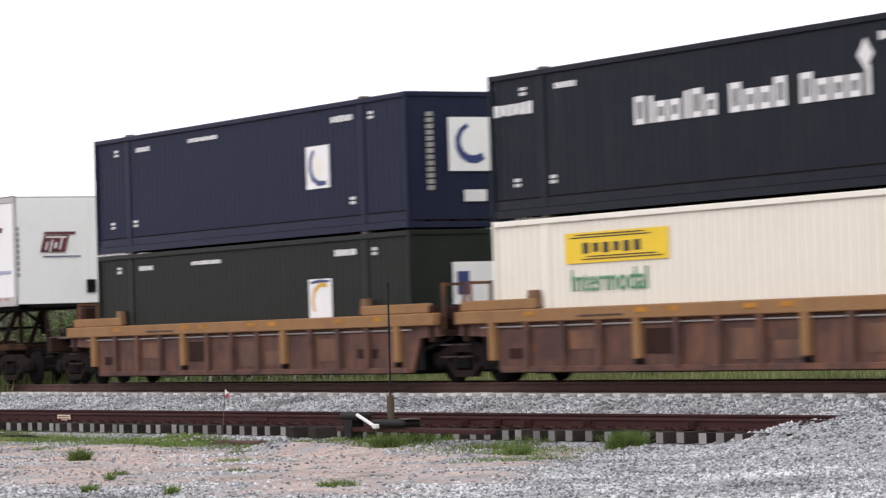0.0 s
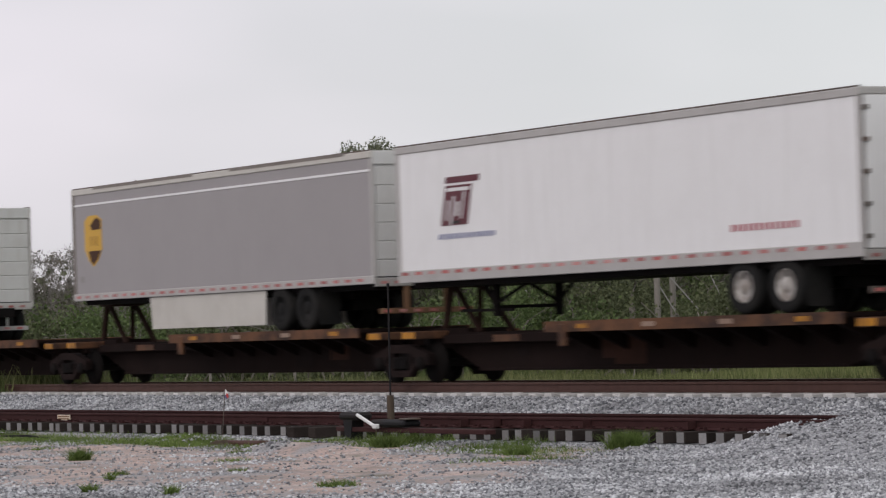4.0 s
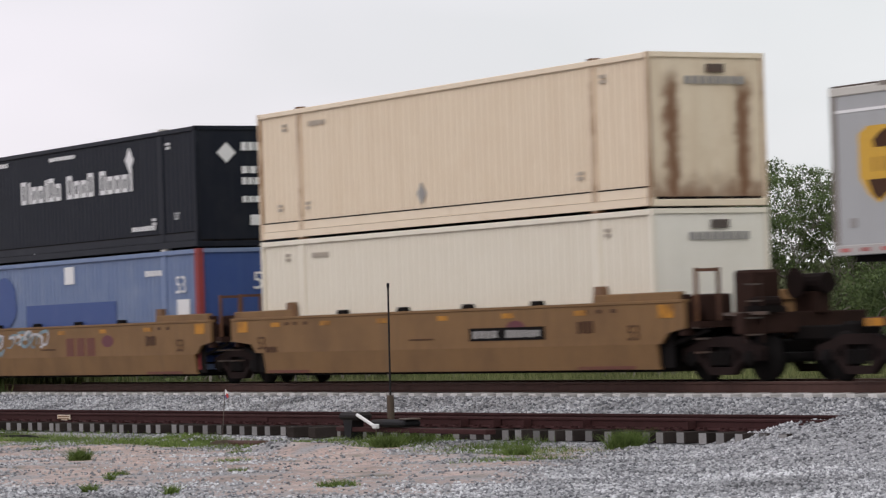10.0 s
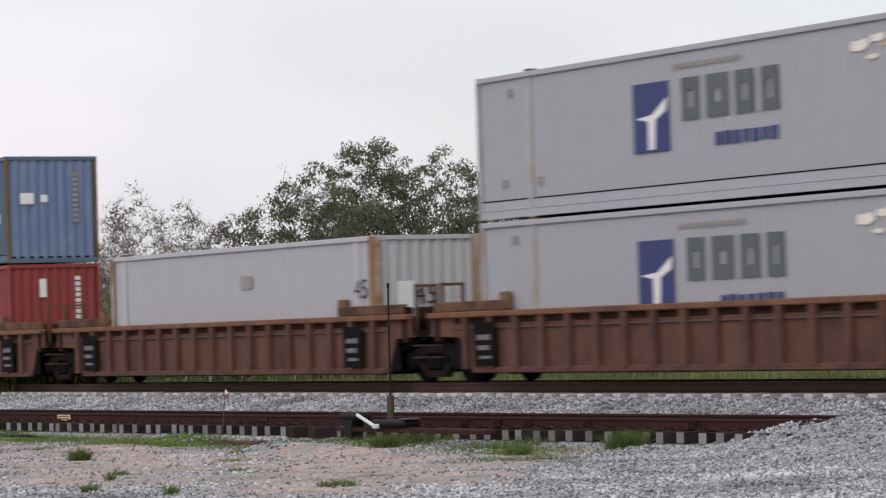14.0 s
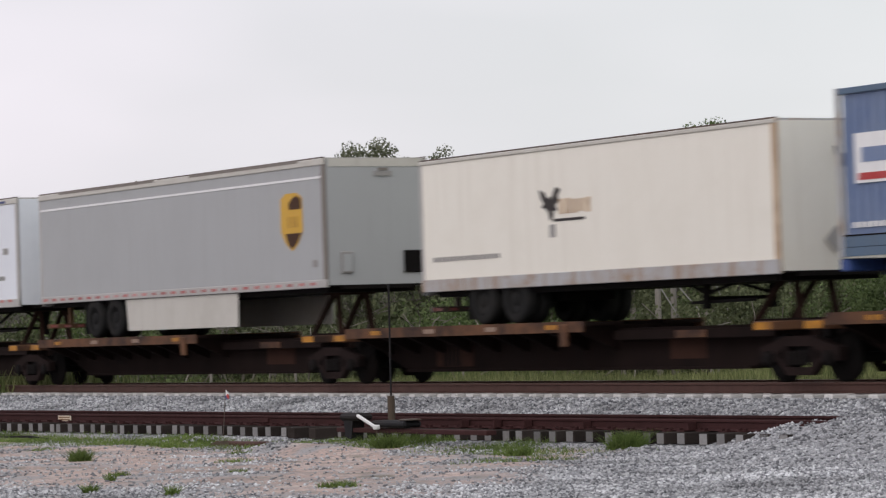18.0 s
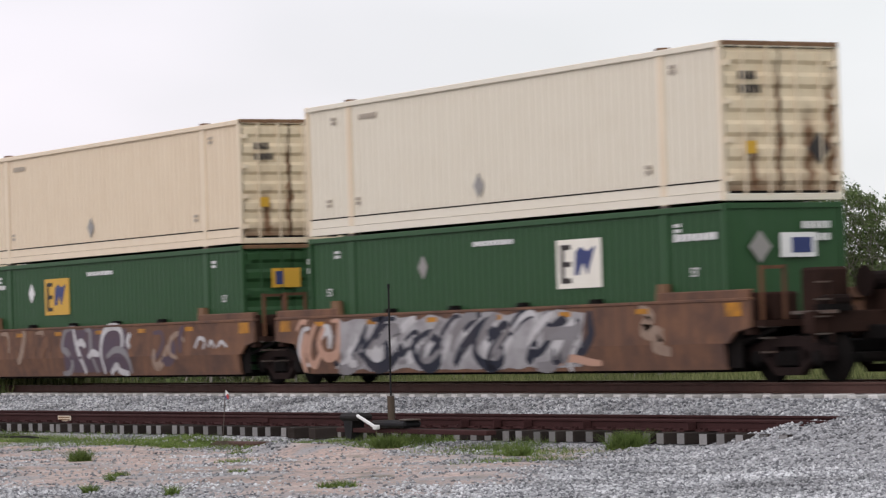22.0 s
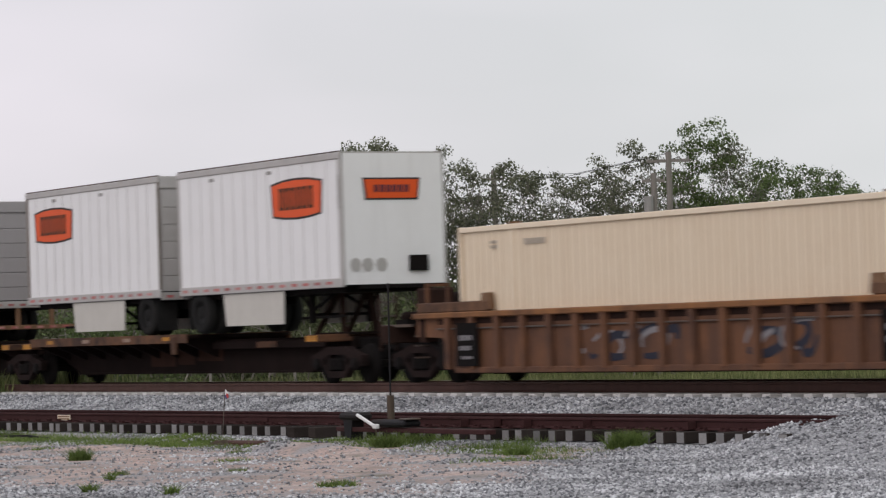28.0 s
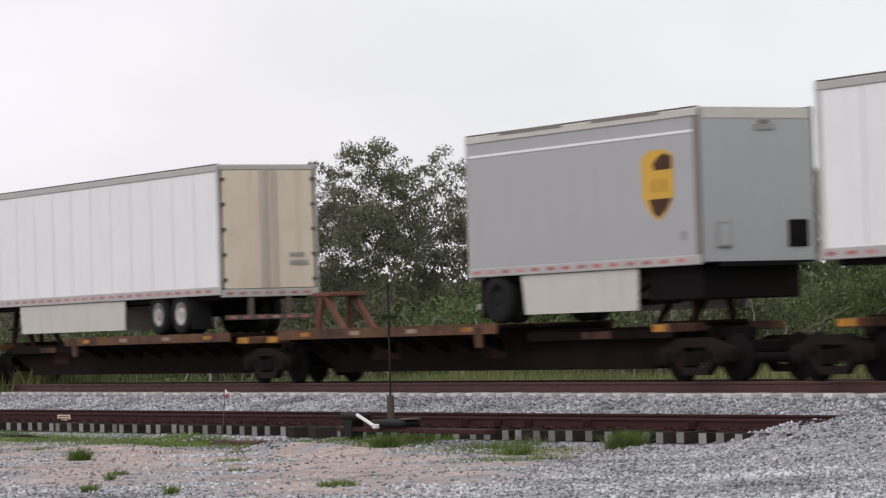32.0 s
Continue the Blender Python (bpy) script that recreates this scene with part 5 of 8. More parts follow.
    if skirt:
        a0, a1 = skirt
        q = Build().prism([(a0 + 0.12, 1.36), (a1 - 0.03, 1.36), (a1, b - 0.01), (a0, b - 0.01)], -1.27, -1.24)
        part("side_skirt", q, "skirt", t, "off-white side skirt panel")
        part("side_skirt", Build().prism([(a0 + 0.12, 1.36), (a1 - 0.03, 1.36), (a1, b - 0.01), (a0, b - 0.01)], 1.24, 1.27), "skirt", t)
    return t


# ---- wagons ----
def wheel_mesh():
    return Build().ring([(0.10, -0.82), (0.10, -0.775), (0.42, -0.785), (0.42, -0.70), (0.45, -0.69), (0.45, -0.66), (0.38, -0.655), (0.09, -0.64), (0.085, 0.64),
                         (0.38, 0.655), (0.45, 0.66), (0.45, 0.69), (0.42, 0.70), (0.42, 0.785), (0.10, 0.775), (0.10, 0.82)], 22).mesh("wheelset", M["dark"], True)


WHEELSET = wheel_mesh()
CAP = Build().box(-0.1, 0.1, -0.865, -0.835, -0.03, 0.03).box(-0.03, 0.03, -0.865, -0.835, -0.1, 0.1).mesh("bearing_cap", M["dark"])


def rail_truck(u, heavy=False):
    """A two-axle truck: cast side frames, springs, bolster and two rolling wheelsets."""
    t = on_train(thing("rail_truck", "dark grimy two-axle truck with cast side frames, on the rails", "railway truck", "trucks under the train"), u)
    k = 0.92 if heavy else 0.88
    for s in (-1, 1):
        y0, y1 = s * 1.0 - 0.09, s * 1.0 + 0.09
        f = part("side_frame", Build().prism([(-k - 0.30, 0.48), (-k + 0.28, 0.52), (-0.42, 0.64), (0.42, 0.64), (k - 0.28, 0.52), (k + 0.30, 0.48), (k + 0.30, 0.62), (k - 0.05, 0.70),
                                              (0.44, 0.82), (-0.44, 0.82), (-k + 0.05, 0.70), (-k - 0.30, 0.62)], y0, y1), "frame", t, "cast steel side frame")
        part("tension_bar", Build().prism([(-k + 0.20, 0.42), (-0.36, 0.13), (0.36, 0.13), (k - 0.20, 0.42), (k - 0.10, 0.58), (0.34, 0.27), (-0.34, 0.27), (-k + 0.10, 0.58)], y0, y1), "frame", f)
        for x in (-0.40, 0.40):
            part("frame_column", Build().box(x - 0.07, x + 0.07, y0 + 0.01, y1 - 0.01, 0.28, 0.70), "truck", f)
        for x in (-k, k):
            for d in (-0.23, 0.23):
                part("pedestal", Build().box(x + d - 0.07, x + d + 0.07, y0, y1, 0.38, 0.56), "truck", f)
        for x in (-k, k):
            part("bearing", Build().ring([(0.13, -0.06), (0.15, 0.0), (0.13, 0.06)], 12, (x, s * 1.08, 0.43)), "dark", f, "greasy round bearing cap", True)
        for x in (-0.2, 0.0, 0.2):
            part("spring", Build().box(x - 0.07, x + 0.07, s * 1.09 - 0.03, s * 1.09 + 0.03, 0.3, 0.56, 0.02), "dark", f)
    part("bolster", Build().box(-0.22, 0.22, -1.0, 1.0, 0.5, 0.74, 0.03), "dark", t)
    for x in (-k, k):
        w = part("wheelset", WHEELSET, "", t, "rust-dark steel wheels on their axle")
        part("bearing_cap", CAP, "", w)
        w.location = (x, 0, 0.425)
        WHEELS.append((w, x, u))
    return t


def spine_car(rear, front, wheels, label="low brown skeleton flat wagon carrying a trailer", second=False):
    """One platform of a skeleton wagon between two truck centres; wheels: the end where the trailer's wheels stand."""
    c, L = (rear + front) / 2, (front - rear) / 2
    t = on_train(thing("spine_wagon", label, "rail wagon", "skeleton wagons"), c)
    sill = [(-L + 0.35, 0.80), (-L + 1.0, 0.72), (-L + 2.3, 0.26), (L - 2.3, 0.26), (L - 1.0, 0.72), (L - 0.35, 0.80), (L - 0.35, 1.04), (-L + 0.35, 1.04)]
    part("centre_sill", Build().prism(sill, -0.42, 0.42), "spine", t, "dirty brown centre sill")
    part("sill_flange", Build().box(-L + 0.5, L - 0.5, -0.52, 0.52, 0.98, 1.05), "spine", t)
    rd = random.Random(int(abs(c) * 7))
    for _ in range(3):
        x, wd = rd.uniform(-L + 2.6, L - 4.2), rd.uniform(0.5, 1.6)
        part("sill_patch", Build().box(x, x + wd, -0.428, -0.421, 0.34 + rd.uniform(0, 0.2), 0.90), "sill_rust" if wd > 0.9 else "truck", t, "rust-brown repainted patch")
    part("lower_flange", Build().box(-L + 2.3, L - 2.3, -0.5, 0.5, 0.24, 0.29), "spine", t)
    w = wheels
    a, b = (-L + 1.25, -L + 10.9) if w < 0 else (L - 10.9, L - 1.25)
    for s in (-1, 1):
        y0, y1 = sorted((s * 1.38, s * 0.5))
        d = part("runway", Build().box(a, b, y0, y1, 1.12, 1.185), "spine", t, "steel runway for the trailer wheels")
        part("runway_edge", Build().box(a, b, s * 1.40 - 0.022, s * 1.40 + 0.022, 1.0, 1.21), "deck_edge", d, "worn orange and rust edge plate")
        if s < 0:
            for q in (0.12, 0.36, 0.62, 0.86):
                x = a + (b - a) * q
                part("reflector", Build().box(x, x + 0.42, -1.43, -1.423, 1.06, 1.15), "yellow" if q in (0.12, 0.86) else "dust_spray", d)
    n = 9
    for i in range(n):
        x = a + 0.3 + (b - a - 0.6) * i / (n - 1)
        part("cross_bearer", Build().prism_x([(-1.36, 1.12), (-1.36, 1.02), (-0.42, 0.62), (0.42, 0.62), (1.36, 1.02), (1.36, 1.12)], x - 0.05, x + 0.05), "spine", t)
    part("side_stake", Build().box(a + 0.55 if w > 0 else b - 0.8, a + 0.8 if w > 0 else b - 0.55, -1.46, -1.38, 0.72, 1.16, 0.02), "deck_edge", t, "folded side guide")
    x0, x1 = (b, L - 1.2) if w < 0 else (-L + 1.2, a)
    part("side_ledge", Build().box(x0, x1, -0.72, -0.42, 0.82, 1.0, 0.01), "spine", t)
    part("ledge_plate", Build().box((x0 + x1) / 2 - 0.5, (x0 + x1) / 2 + 0.5, -0.735, -0.72, 0.84, 0.98), "deck_edge", t, "rusty orange plate")
    # hitch for the king pin at the other end
    k = -w * (L - 1.15)
    h = part("hitch", Build().box(k - 0.45, k + 0.45, -0.45, 0.45, 2.0, 2.09, 0.02), "hitch", t, "grimy brown trailer hitch")
    for s in (-1, 1):
        part("hitch_leg", Build().beam((k - w * 0.15, s * 0.36, 2.02), (k - w * 0.35, s * 0.42, 1.02), 0.11).beam((k + w * 0.05, s * 0.36, 2.02), (k + w * 1.1, s * 0.4, 1.04), 0.1), "hitch", h)
    part("hitch_base", Build().box(k - 0.9, k + 0.7, -0.5, 0.5, 1.04, 1.14), "spine", h)
    for e in (-1, 1):
        part("end_casting", Build().box(e * (L - 0.35) - 0.5, e * (L - 0.35) + 0.5, -0.3, 0.3, 0.76, 1.0, 0.04), "dark", t)
        part("side_bearing", Build().box(e * (L - 0.75) - 0.3, e * (L - 0.75) + 0.3, -1.3, 1.3, 0.93, 1.1, 0.02), "deck_edge", t, "rusty bolster arm with a yellow end")
        part("bearing_end", Build().box(e * (L - 0.75) - 0.26, e * (L - 0.75) + 0.26, -1.31, -1.302, 0.95, 1.08), "yellow", t)
    return t


def wagon_end(t, x, e, mat):
    """The gear on a wagon's outer end: coupler, ladder, hand brake, hoses."""
    part("coupler", Build().box(min(x, x + e * 2.1), max(x, x + e * 2.1), -0.16, 0.16, 0.72, 0.98, 0.03), "dark", t, "dark steel coupler")
    part("coupler_head", Build().box(x + e * 1.9 - 0.25, x + e * 1.9 + 0.25, -0.28, 0.28, 0.66, 1.04, 0.06), "dark", t)
    part("end_beam", Build().box(min(x, x + e * 0.25), max(x, x + e * 0.25), -1.4, 1.4, 0.86, 1.24, 0.02), mat, t)
    part("brake_cylinder", Build().ring([(0.10, -0.3), (0.13, -0.2), (0.13, 0.3)], 12, (x, -0.7, 1.4)), "spine", t)
    part("hose_bracket", Build().box(x - 0.15, x + 0.35, -1.1, -0.6, 1.24, 1.36), "dark", t)
    part("air_tank", Build().beam((x - 0.5, 0.35, 1.74), (x + 0.5, 0.35, 1.74), 0.38, n=14), "truck", t, "grimy brown air tank lying on the end platform")
    part("tank_cradle", Build().box(x - 0.35, x + 0.35, 0.2, 0.5, 1.2, 1.6, 0.02), "hitch", t)
    part("brake_housing", Build().box(x - e * 0.55 - 0.3, x - e * 0.55 + 0.3, -0.8, -0.15, 1.2, 2.02, 0.05), "hitch", t, "dark brake housing")
    part("platform_edge", Build().box(x - 0.6, x + 0.7, -1.2, -1.14, 1.2, 1.26), "steel", t, "worn edge of the end platform")
    part("hand_wheel", Build().ring([(0.28, -0.02), (0.28, 0.02)], 16, (x + e * 0.1, -0.1, 1.75)), "spine", t)
    for y in (-1.38, -0.98):
        part("ladder_rail", Build().beam((x + e * 0.3, y, 0.7), (x + e * 0.3, y, 1.9), 0.04), mat, t)
    for z in (0.85, 1.15, 1.45, 1.75):
        part("ladder_rung", Build().beam((x + e * 0.3, -1.38, z), (x + e * 0.3, -0.98, z), 0.03), "steel", t)
    part("air_hose", Build().beam((x + e * 0.6, 0.4, 0.8), (x + e * 1.2, 0.45, 0.42), 0.05, n=6).beam((x + e * 1.2, 0.45, 0.42), (x + e * 1.7, 0.42, 0.7), 0.05, n=6), "rubber", t)


def well_car(rear, front, style, label, ends=(), number=(0.0, 0.0)):
    """One well of a double-stack wagon between two truck centres; ends: the ends with a truck of their own."""
    c, L = (rear + front) / 2, (front - rear) / 2
    t = on_train(thing("well_wagon", label, "rail wagon", "well wagons"), c)
    col = {"plum": "well_plum", "old": "old_sheet", "ribbed": "well_brown", "ochre": "slab", "rust": "slab_rust"}[style]
    chord = {"plum": "plum_chord", "old": "old_chord", "ribbed": "chord", "ochre": "slab", "rust": "slab_rust"}[style]
    A, B = 7.75, 8.4
    for s in (-1, 1):
        y0, y1 = sorted((s * 1.42, s * 1.48))
        if style in ("ribbed", "plum", "old"):
            deep = 1.29 if style == "old" else 1.35
            side = part("side_plate", Build().prism([(-L + 0.45, 0.98), (-A - 0.5, 0.95), (-A, 0.24), (B, 0.24), (B + 0.35, 0.95), (L - 0.45, 0.98), (L - 0.45, 1.42), (-L + 0.45, 1.42)],
                                                    min(s * 1.36, s * 1.41), max(s * 1.36, s * 1.41)), col, t, "rust-brown side sheet")
            part("top_chord", Build().box(-L + 0.45, L - 0.45, min(s * 1.34, s * 1.54), max(s * 1.34, s * 1.54), deep - (0.08 if style == "old" else 0), 1.47, 0.02), chord, side, "ochre top chord with rubbed paint")
            part("bottom_chord", Build().box(-A + 0.1, B - 0.1, min(s * 1.3, s * 1.49), max(s * 1.3, s * 1.49), 0.22, 0.34, 0.015), col, side)
            part("air_pipe", Build().beam((-B, s * 1.45, 1.13), (B, s * 1.45, 1.13), 0.035, n=6), "mark_grey" if style == "old" else "steel", side)
            # no recess is cut: a flat dark sheet gives the slots their shade
            part("dark_slot", Build().box(-B, B, min(s * 1.411, s * 1.415), max(s * 1.411, s * 1.415), 1.20, 1.33) if style == "old" else Build().box(-B, B, min(s * 1.411, s * 1.415), max(s * 1.411, s * 1.415), 1.22, 1.34), "dark" if style == "old" else "hitch", side, "flat dark sheet painted for the shaded slots below the chord")
            if s < 0:
                count = 13 if style == "old" else 17
                rib = Build().prism([(-0.085, 0.30), (0.085, 0.30), (0.085, 1.36), (-0.085, 1.36)], -1.53, -1.41).mesh("side_rib", M[col])
                wide = Build().box(-0.11, 0.11, -1.54, -1.41, 0.46, 1.30, 0.015).mesh("side_rib", M[chord])
                foot = Build().box(-0.09, 0.09, -1.53, -1.42, 0.36, 0.45, 0.02).mesh("rib_foot", M["dark"])
                for i in range(count):
                    x = -7.9 + 15.8 * i / (count - 1)
                    drop = style == "old" and i % 4 == 0
                    q = part("side_rib", wide if drop else rib, "", side)
                    q.location = (x, 0, 0)
                    if drop:
                        part("rib_foot", foot, "", q)
                if style == "old":
                    for x, w, z0, z1, mt in ((-5.1, 0.85, 0.66, 1.02, "slab_rust"), (-2.45, 0.9, 0.55, 1.02, "hitch"), (-7.4, 0.7, 0.5, 0.7, "hitch"), (6.0, 0.9, 0.55, 0.75, "hitch"),
                                             (0.35, 1.0, 0.42, 0.98, "slab_rust"), (1.6, 1.0, 0.42, 0.75, "slab_rust"), (4.2, 0.8, 0.5, 1.0, "slab_rust")):
                        part("side_patch", Build().box(x, x + w, -1.424, -1.412, z0, z1), mt, side, "repainted patch on the side sheet")
                    for x in (-6.6, -2.6, -1.6, 0.9, 2.0, 5.2, 6.9):
                        mark(side, x, x + 0.4, 1.33, 1.42, "yellow", "reflector", y=-1.552)
                    bars(side, -4.6, -3.0, 1.28, 1.32, 12, "mark_dark", y=-1.552)
                else:
                    for e in (-1, 1):
                        dp = part("data_panel", Build().box(e * 7.05 - 0.42, e * 7.05 + 0.42, -1.546, -1.531, 0.36, 1.24), "dark", side, "black stencil panel")
                        bars(dp, e * 7.05 - 0.26, e * 7.05 + 0.26, 0.88, 1.0, 4, "dull_spray", y=-1.553)
                        bars(dp, e * 7.05 - 0.26, e * 7.05 + 0.2, 0.68, 0.78, 4, "dull_spray", y=-1.553)
                        bars(dp, e * 7.05 - 0.2, e * 7.05 + 0.26, 0.5, 0.57, 4, "dull_spray", y=-1.553)
        else:
            side = part("side_plate", Build().prism([(-L + 0.55, 1.0), (-A - 0.6, 0.92), (-A - 0.35, 0.72), (B + 0.15, 0.72), (B + 0.4, 0.92), (L - 0.55, 1.0), (L - 0.55, 1.50), (-L + 0.55, 1.50)], y0, y1), col, t)
            lo = [(-1.48, 0.725), (-1.41, 0.25), (-1.35, 0.25), (-1.42, 0.725)] if s < 0 else [(1.42, 0.725), (1.35, 0.25), (1.41, 0.25), (1.48, 0.725)]
            part("lower_plate", Build().prism_x(lo, -A, B), col, side, "inward-folded lower sheet")
            part("top_flange", Build().box(-L + 0.55, L - 0.55, min(s * 1.36, s * 1.50), max(s * 1.36, s * 1.50), 1.47, 1.53, 0.01), col, side)
            if s < 0:
                lug = Build().prism([(-0.16, 1.5), (0.16, 1.5), (0.10, 1.62), (-0.10, 1.62)], -1.47, -1.3).mesh("guide_lug", M["dark"])
                for x in (-4.0, -1.3, 1.4, 4.1):
                    part("guide_lug", lug, "", side, "dark container guide").location = (x, 0, 0)
                for x in (-7.3, -4.9, -2.3, 0.3, 2.9, 5.6):
                    mark(side, x, x + 0.42, 1.30, 1.40, "yellow", "reflector", y=-1.49)
                for e in (-1, 1):
                    mark(side, e * 8.75 - 0.25, e * 8.75 + 0.25, 1.2, 1.45, "yellow", "reflector", y=-1.49)
        for e in (-1, 1):
            x = sorted((e * 6.3, e * 9.2))
            part("end_guide", Build().box(x[0], x[1], min(s * 1.34, s * 1.47), max(s * 1.34, s * 1.47), 1.47, 1.68, 0.02), "rust_guide" if style in ("ribbed", "plum") else chord, t, "raised end guide")
            part("guide_horn", Build().prism([(e * 6.42 - 0.2, 1.5), (e * 6.42 + 0.2, 1.5), (e * 6.42 + 0.14, 1.84), (e * 6.42 - 0.14, 1.84)], min(s * 1.33, s * 1.45), max(s * 1.33, s * 1.45)), "rust_post", t)
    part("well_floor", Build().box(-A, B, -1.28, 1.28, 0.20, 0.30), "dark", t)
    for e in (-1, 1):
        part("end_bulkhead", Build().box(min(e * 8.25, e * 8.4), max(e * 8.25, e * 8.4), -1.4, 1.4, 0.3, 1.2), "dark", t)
        # dark plate added to hide the pale container end above the truck
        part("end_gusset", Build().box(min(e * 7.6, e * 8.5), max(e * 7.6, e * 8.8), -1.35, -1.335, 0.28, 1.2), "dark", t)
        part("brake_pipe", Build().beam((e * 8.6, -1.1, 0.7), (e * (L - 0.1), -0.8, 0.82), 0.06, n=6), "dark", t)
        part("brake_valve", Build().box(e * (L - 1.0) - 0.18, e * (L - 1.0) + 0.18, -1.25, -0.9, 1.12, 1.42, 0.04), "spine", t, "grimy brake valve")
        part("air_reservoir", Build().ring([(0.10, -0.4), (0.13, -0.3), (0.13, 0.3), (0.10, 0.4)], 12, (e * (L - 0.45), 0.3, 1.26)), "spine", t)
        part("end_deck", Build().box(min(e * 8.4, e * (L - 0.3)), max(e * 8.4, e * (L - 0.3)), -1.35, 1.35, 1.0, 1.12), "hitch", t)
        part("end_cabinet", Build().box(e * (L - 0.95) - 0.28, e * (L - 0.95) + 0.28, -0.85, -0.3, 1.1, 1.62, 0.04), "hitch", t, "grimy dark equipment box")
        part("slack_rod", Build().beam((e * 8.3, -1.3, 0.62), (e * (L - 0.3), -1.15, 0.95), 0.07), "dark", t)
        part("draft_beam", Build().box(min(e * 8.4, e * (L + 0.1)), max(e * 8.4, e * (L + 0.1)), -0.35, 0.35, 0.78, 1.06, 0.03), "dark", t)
        part("corner_pillar", Build().box(e * (L - 0.7) - 0.1, e * (L - 0.7) + 0.1, -1.44, -1.24, 0.86, 1.62, 0.02), "hitch", t)
        for y in (-1.2, -0.7):
            part("grab_rail", Build().beam((e * (L - 0.55), y, 1.1), (e * (L - 0.55), y, 2.1), 0.06), "well_brown", t)
        part("grab_bar", Build().beam((e * (L - 0.55), -1.2, 2.06), (e * (L - 0.55), -0.7, 2.06), 0.06), "well_brown", t)
        for z in (0.55, 0.8, 1.0):
            part("step_rung", Build().beam((e * (L - 0.35), -1.4, z), (e * (L - 0.35), -0.95, z), 0.035), "steel", t)
    for e in ends:
        wagon_end(t, e * (L + 0.9), e, "hitch")
    if number[1] > number[0]:
        x0, x1 = number
        b = mark(t, x0, x1, 0.86, 1.12, "dark", "number_board", y=-1.49, label="dark number board with pale characters")
        bars(b, x0 + 0.15, x0 + (x1 - x0) * 0.4, 0.91, 1.07, 4, "mark_grey", y=-1.498)
        bars(b, x0 + (x1 - x0) * 0.5, x1 - 0.12, 0.91, 1.07, 6, "mark_grey", y=-1.498)
    return t


# ---- the train, from its front ----
RIB = "rust-brown ribbed well wagon with an ochre top chord, carrying containers"
SLAB = "smooth ochre well wagon with yellow reflectors, carrying stacked containers"
TAGGED = "rusty brown well wagon covered in spray paint, carrying stacked containers"


def letter_block(c, x, z, w, h, mat, name="name_bar", thick=0.3, y=-1.312, lean=0.0):
    """One plain outlined block in place of a character."""
    k = thick * w
    b = Build()
    for x0, x1, z0, z1 in ((0, k, 0, h), (w - k, w, 0, h), (k, w - k, 0, k), (k, w - k, h - k, h)):
        b.prism([(x + x0 + lean * z0, z + z0), (x + x1 + lean * z0, z + z0), (x + x1 + lean * z1, z + z1), (x + x0 + lean * z1, z + z1)], y, y + 0.008)
    return part(name, b, mat, c)


def name_bars(c, x0, x1, z0, z1):
    """The large white name along the side: three words of plain blocks, tall and low."""
    w, x = (x1 - x0) / 18.6, x0
    h = z1 - z0
    for word in ("TtxxtTx", "TxxT", "Txxxt"):
        for ch in word:
            if ch == "t":
                mark(c, x + 0.1 * w, x + 0.42 * w, z0, z0 + h * 0.96, "mark_white", "name_bar")
                x += 0.62 * w
            else:
                letter_block(c, x, z0, 0.86 * w, h if ch == "T" else h * 0.74, "mark_white")
                x += 1.1 * w
        x += w * 0.75


# first well wagon, two wells in view
well_car(-57.45, -37.9, "old", RIB)
well_car(-77.4, -57.45, "old", RIB, (-1,))
for u in (-57.45, -77.5):
    rail_truck(u, True)
c = container(-47.63, 3.285, "charcoal", "charcoal container with large white lettering, stacked on another", end="smooth")
box_marks(c, "mark_white")
name_bars(c, -2.8, 4.9, 1.55, 2.08)
diamond(c, 4.3, 2.25, 0.28, "mark_white")
bars(c, -7.9, -6.4, 2.05, 2.3, 6, "mark_white")
c = container(-47.63, 0.35, "ivory", "ivory container with a yellow and black panel, in a well wagon", end="smooth")
mark(c, -5.4, -1.8, 1.96, 2.55, "mark_yellow", "yellow_panel", label="yellow panel with black bars")
bars(c, -4.75, -2.6, 2.14, 2.36, 6, "mark_dark", y=-1.32, gap=0.4)
for z0, x0, x1 in ((2.44, -5.2, -2.4), (2.49, -5.0, -2.6), (2.02, -4.8, -2.0), (2.07, -4.6, -2.2)):
    mark(c, x0, x1, z0, z0 + 0.022, "mark_dark", "panel_line", y=-1.32)
words(c, "Intermodal", -5.25, 1.42, 0.62, "mark_green", label="green word")
c = container(-67.23, 3.285, "navy", "navy blue container with a white logo panel, stacked on another", end="smooth")
box_marks(c, "mark_white")
mark(c, 3.47, 4.56, 1.05, 2.0, "white", "logo_panel", label="white logo panel with a blue arc")
part("logo_arc", Build().ribbon([(4.4, 1.16), (4.05, 1.16), (3.78, 1.28), (3.66, 1.5), (3.7, 1.72), (3.84, 1.9)], 0.14, -1.32, -1.312), "mark_blue", c, "blue arc")
part("logo_fill", Build().prism(disc(4.05, 1.55, 0.2, 0.24), -1.319, -1.311), "ivory", c)
part("end_logo", Build().box(8.09, 8.10, -0.3, 0.9, 1.2, 2.35), "white", c, "white square logo panel")
arc = [(0.3 + 0.45 * math.cos(a), 1.8 + 0.45 * math.sin(a)) for a in (1.9, 2.4, 2.9, 3.4, 3.9, 4.4, 4.9, 5.4)]
part("end_logo_arc", Build().prism_x(arc + [(0.3 + (y - 0.3) * 0.7, 1.84 + (z - 1.8) * 0.7) for y, z in reversed(arc)], 8.101, 8.108), "mark_blue", c, "blue arc")
part("end_plate", Build().box(8.09, 8.10, 0.05, 0.6, 0.55, 0.8), "mark_white", c)
end_bars(c, 8.1, -0.85, -0.68, 0.8, 2.5, 13, "mark_grey", upright=True)
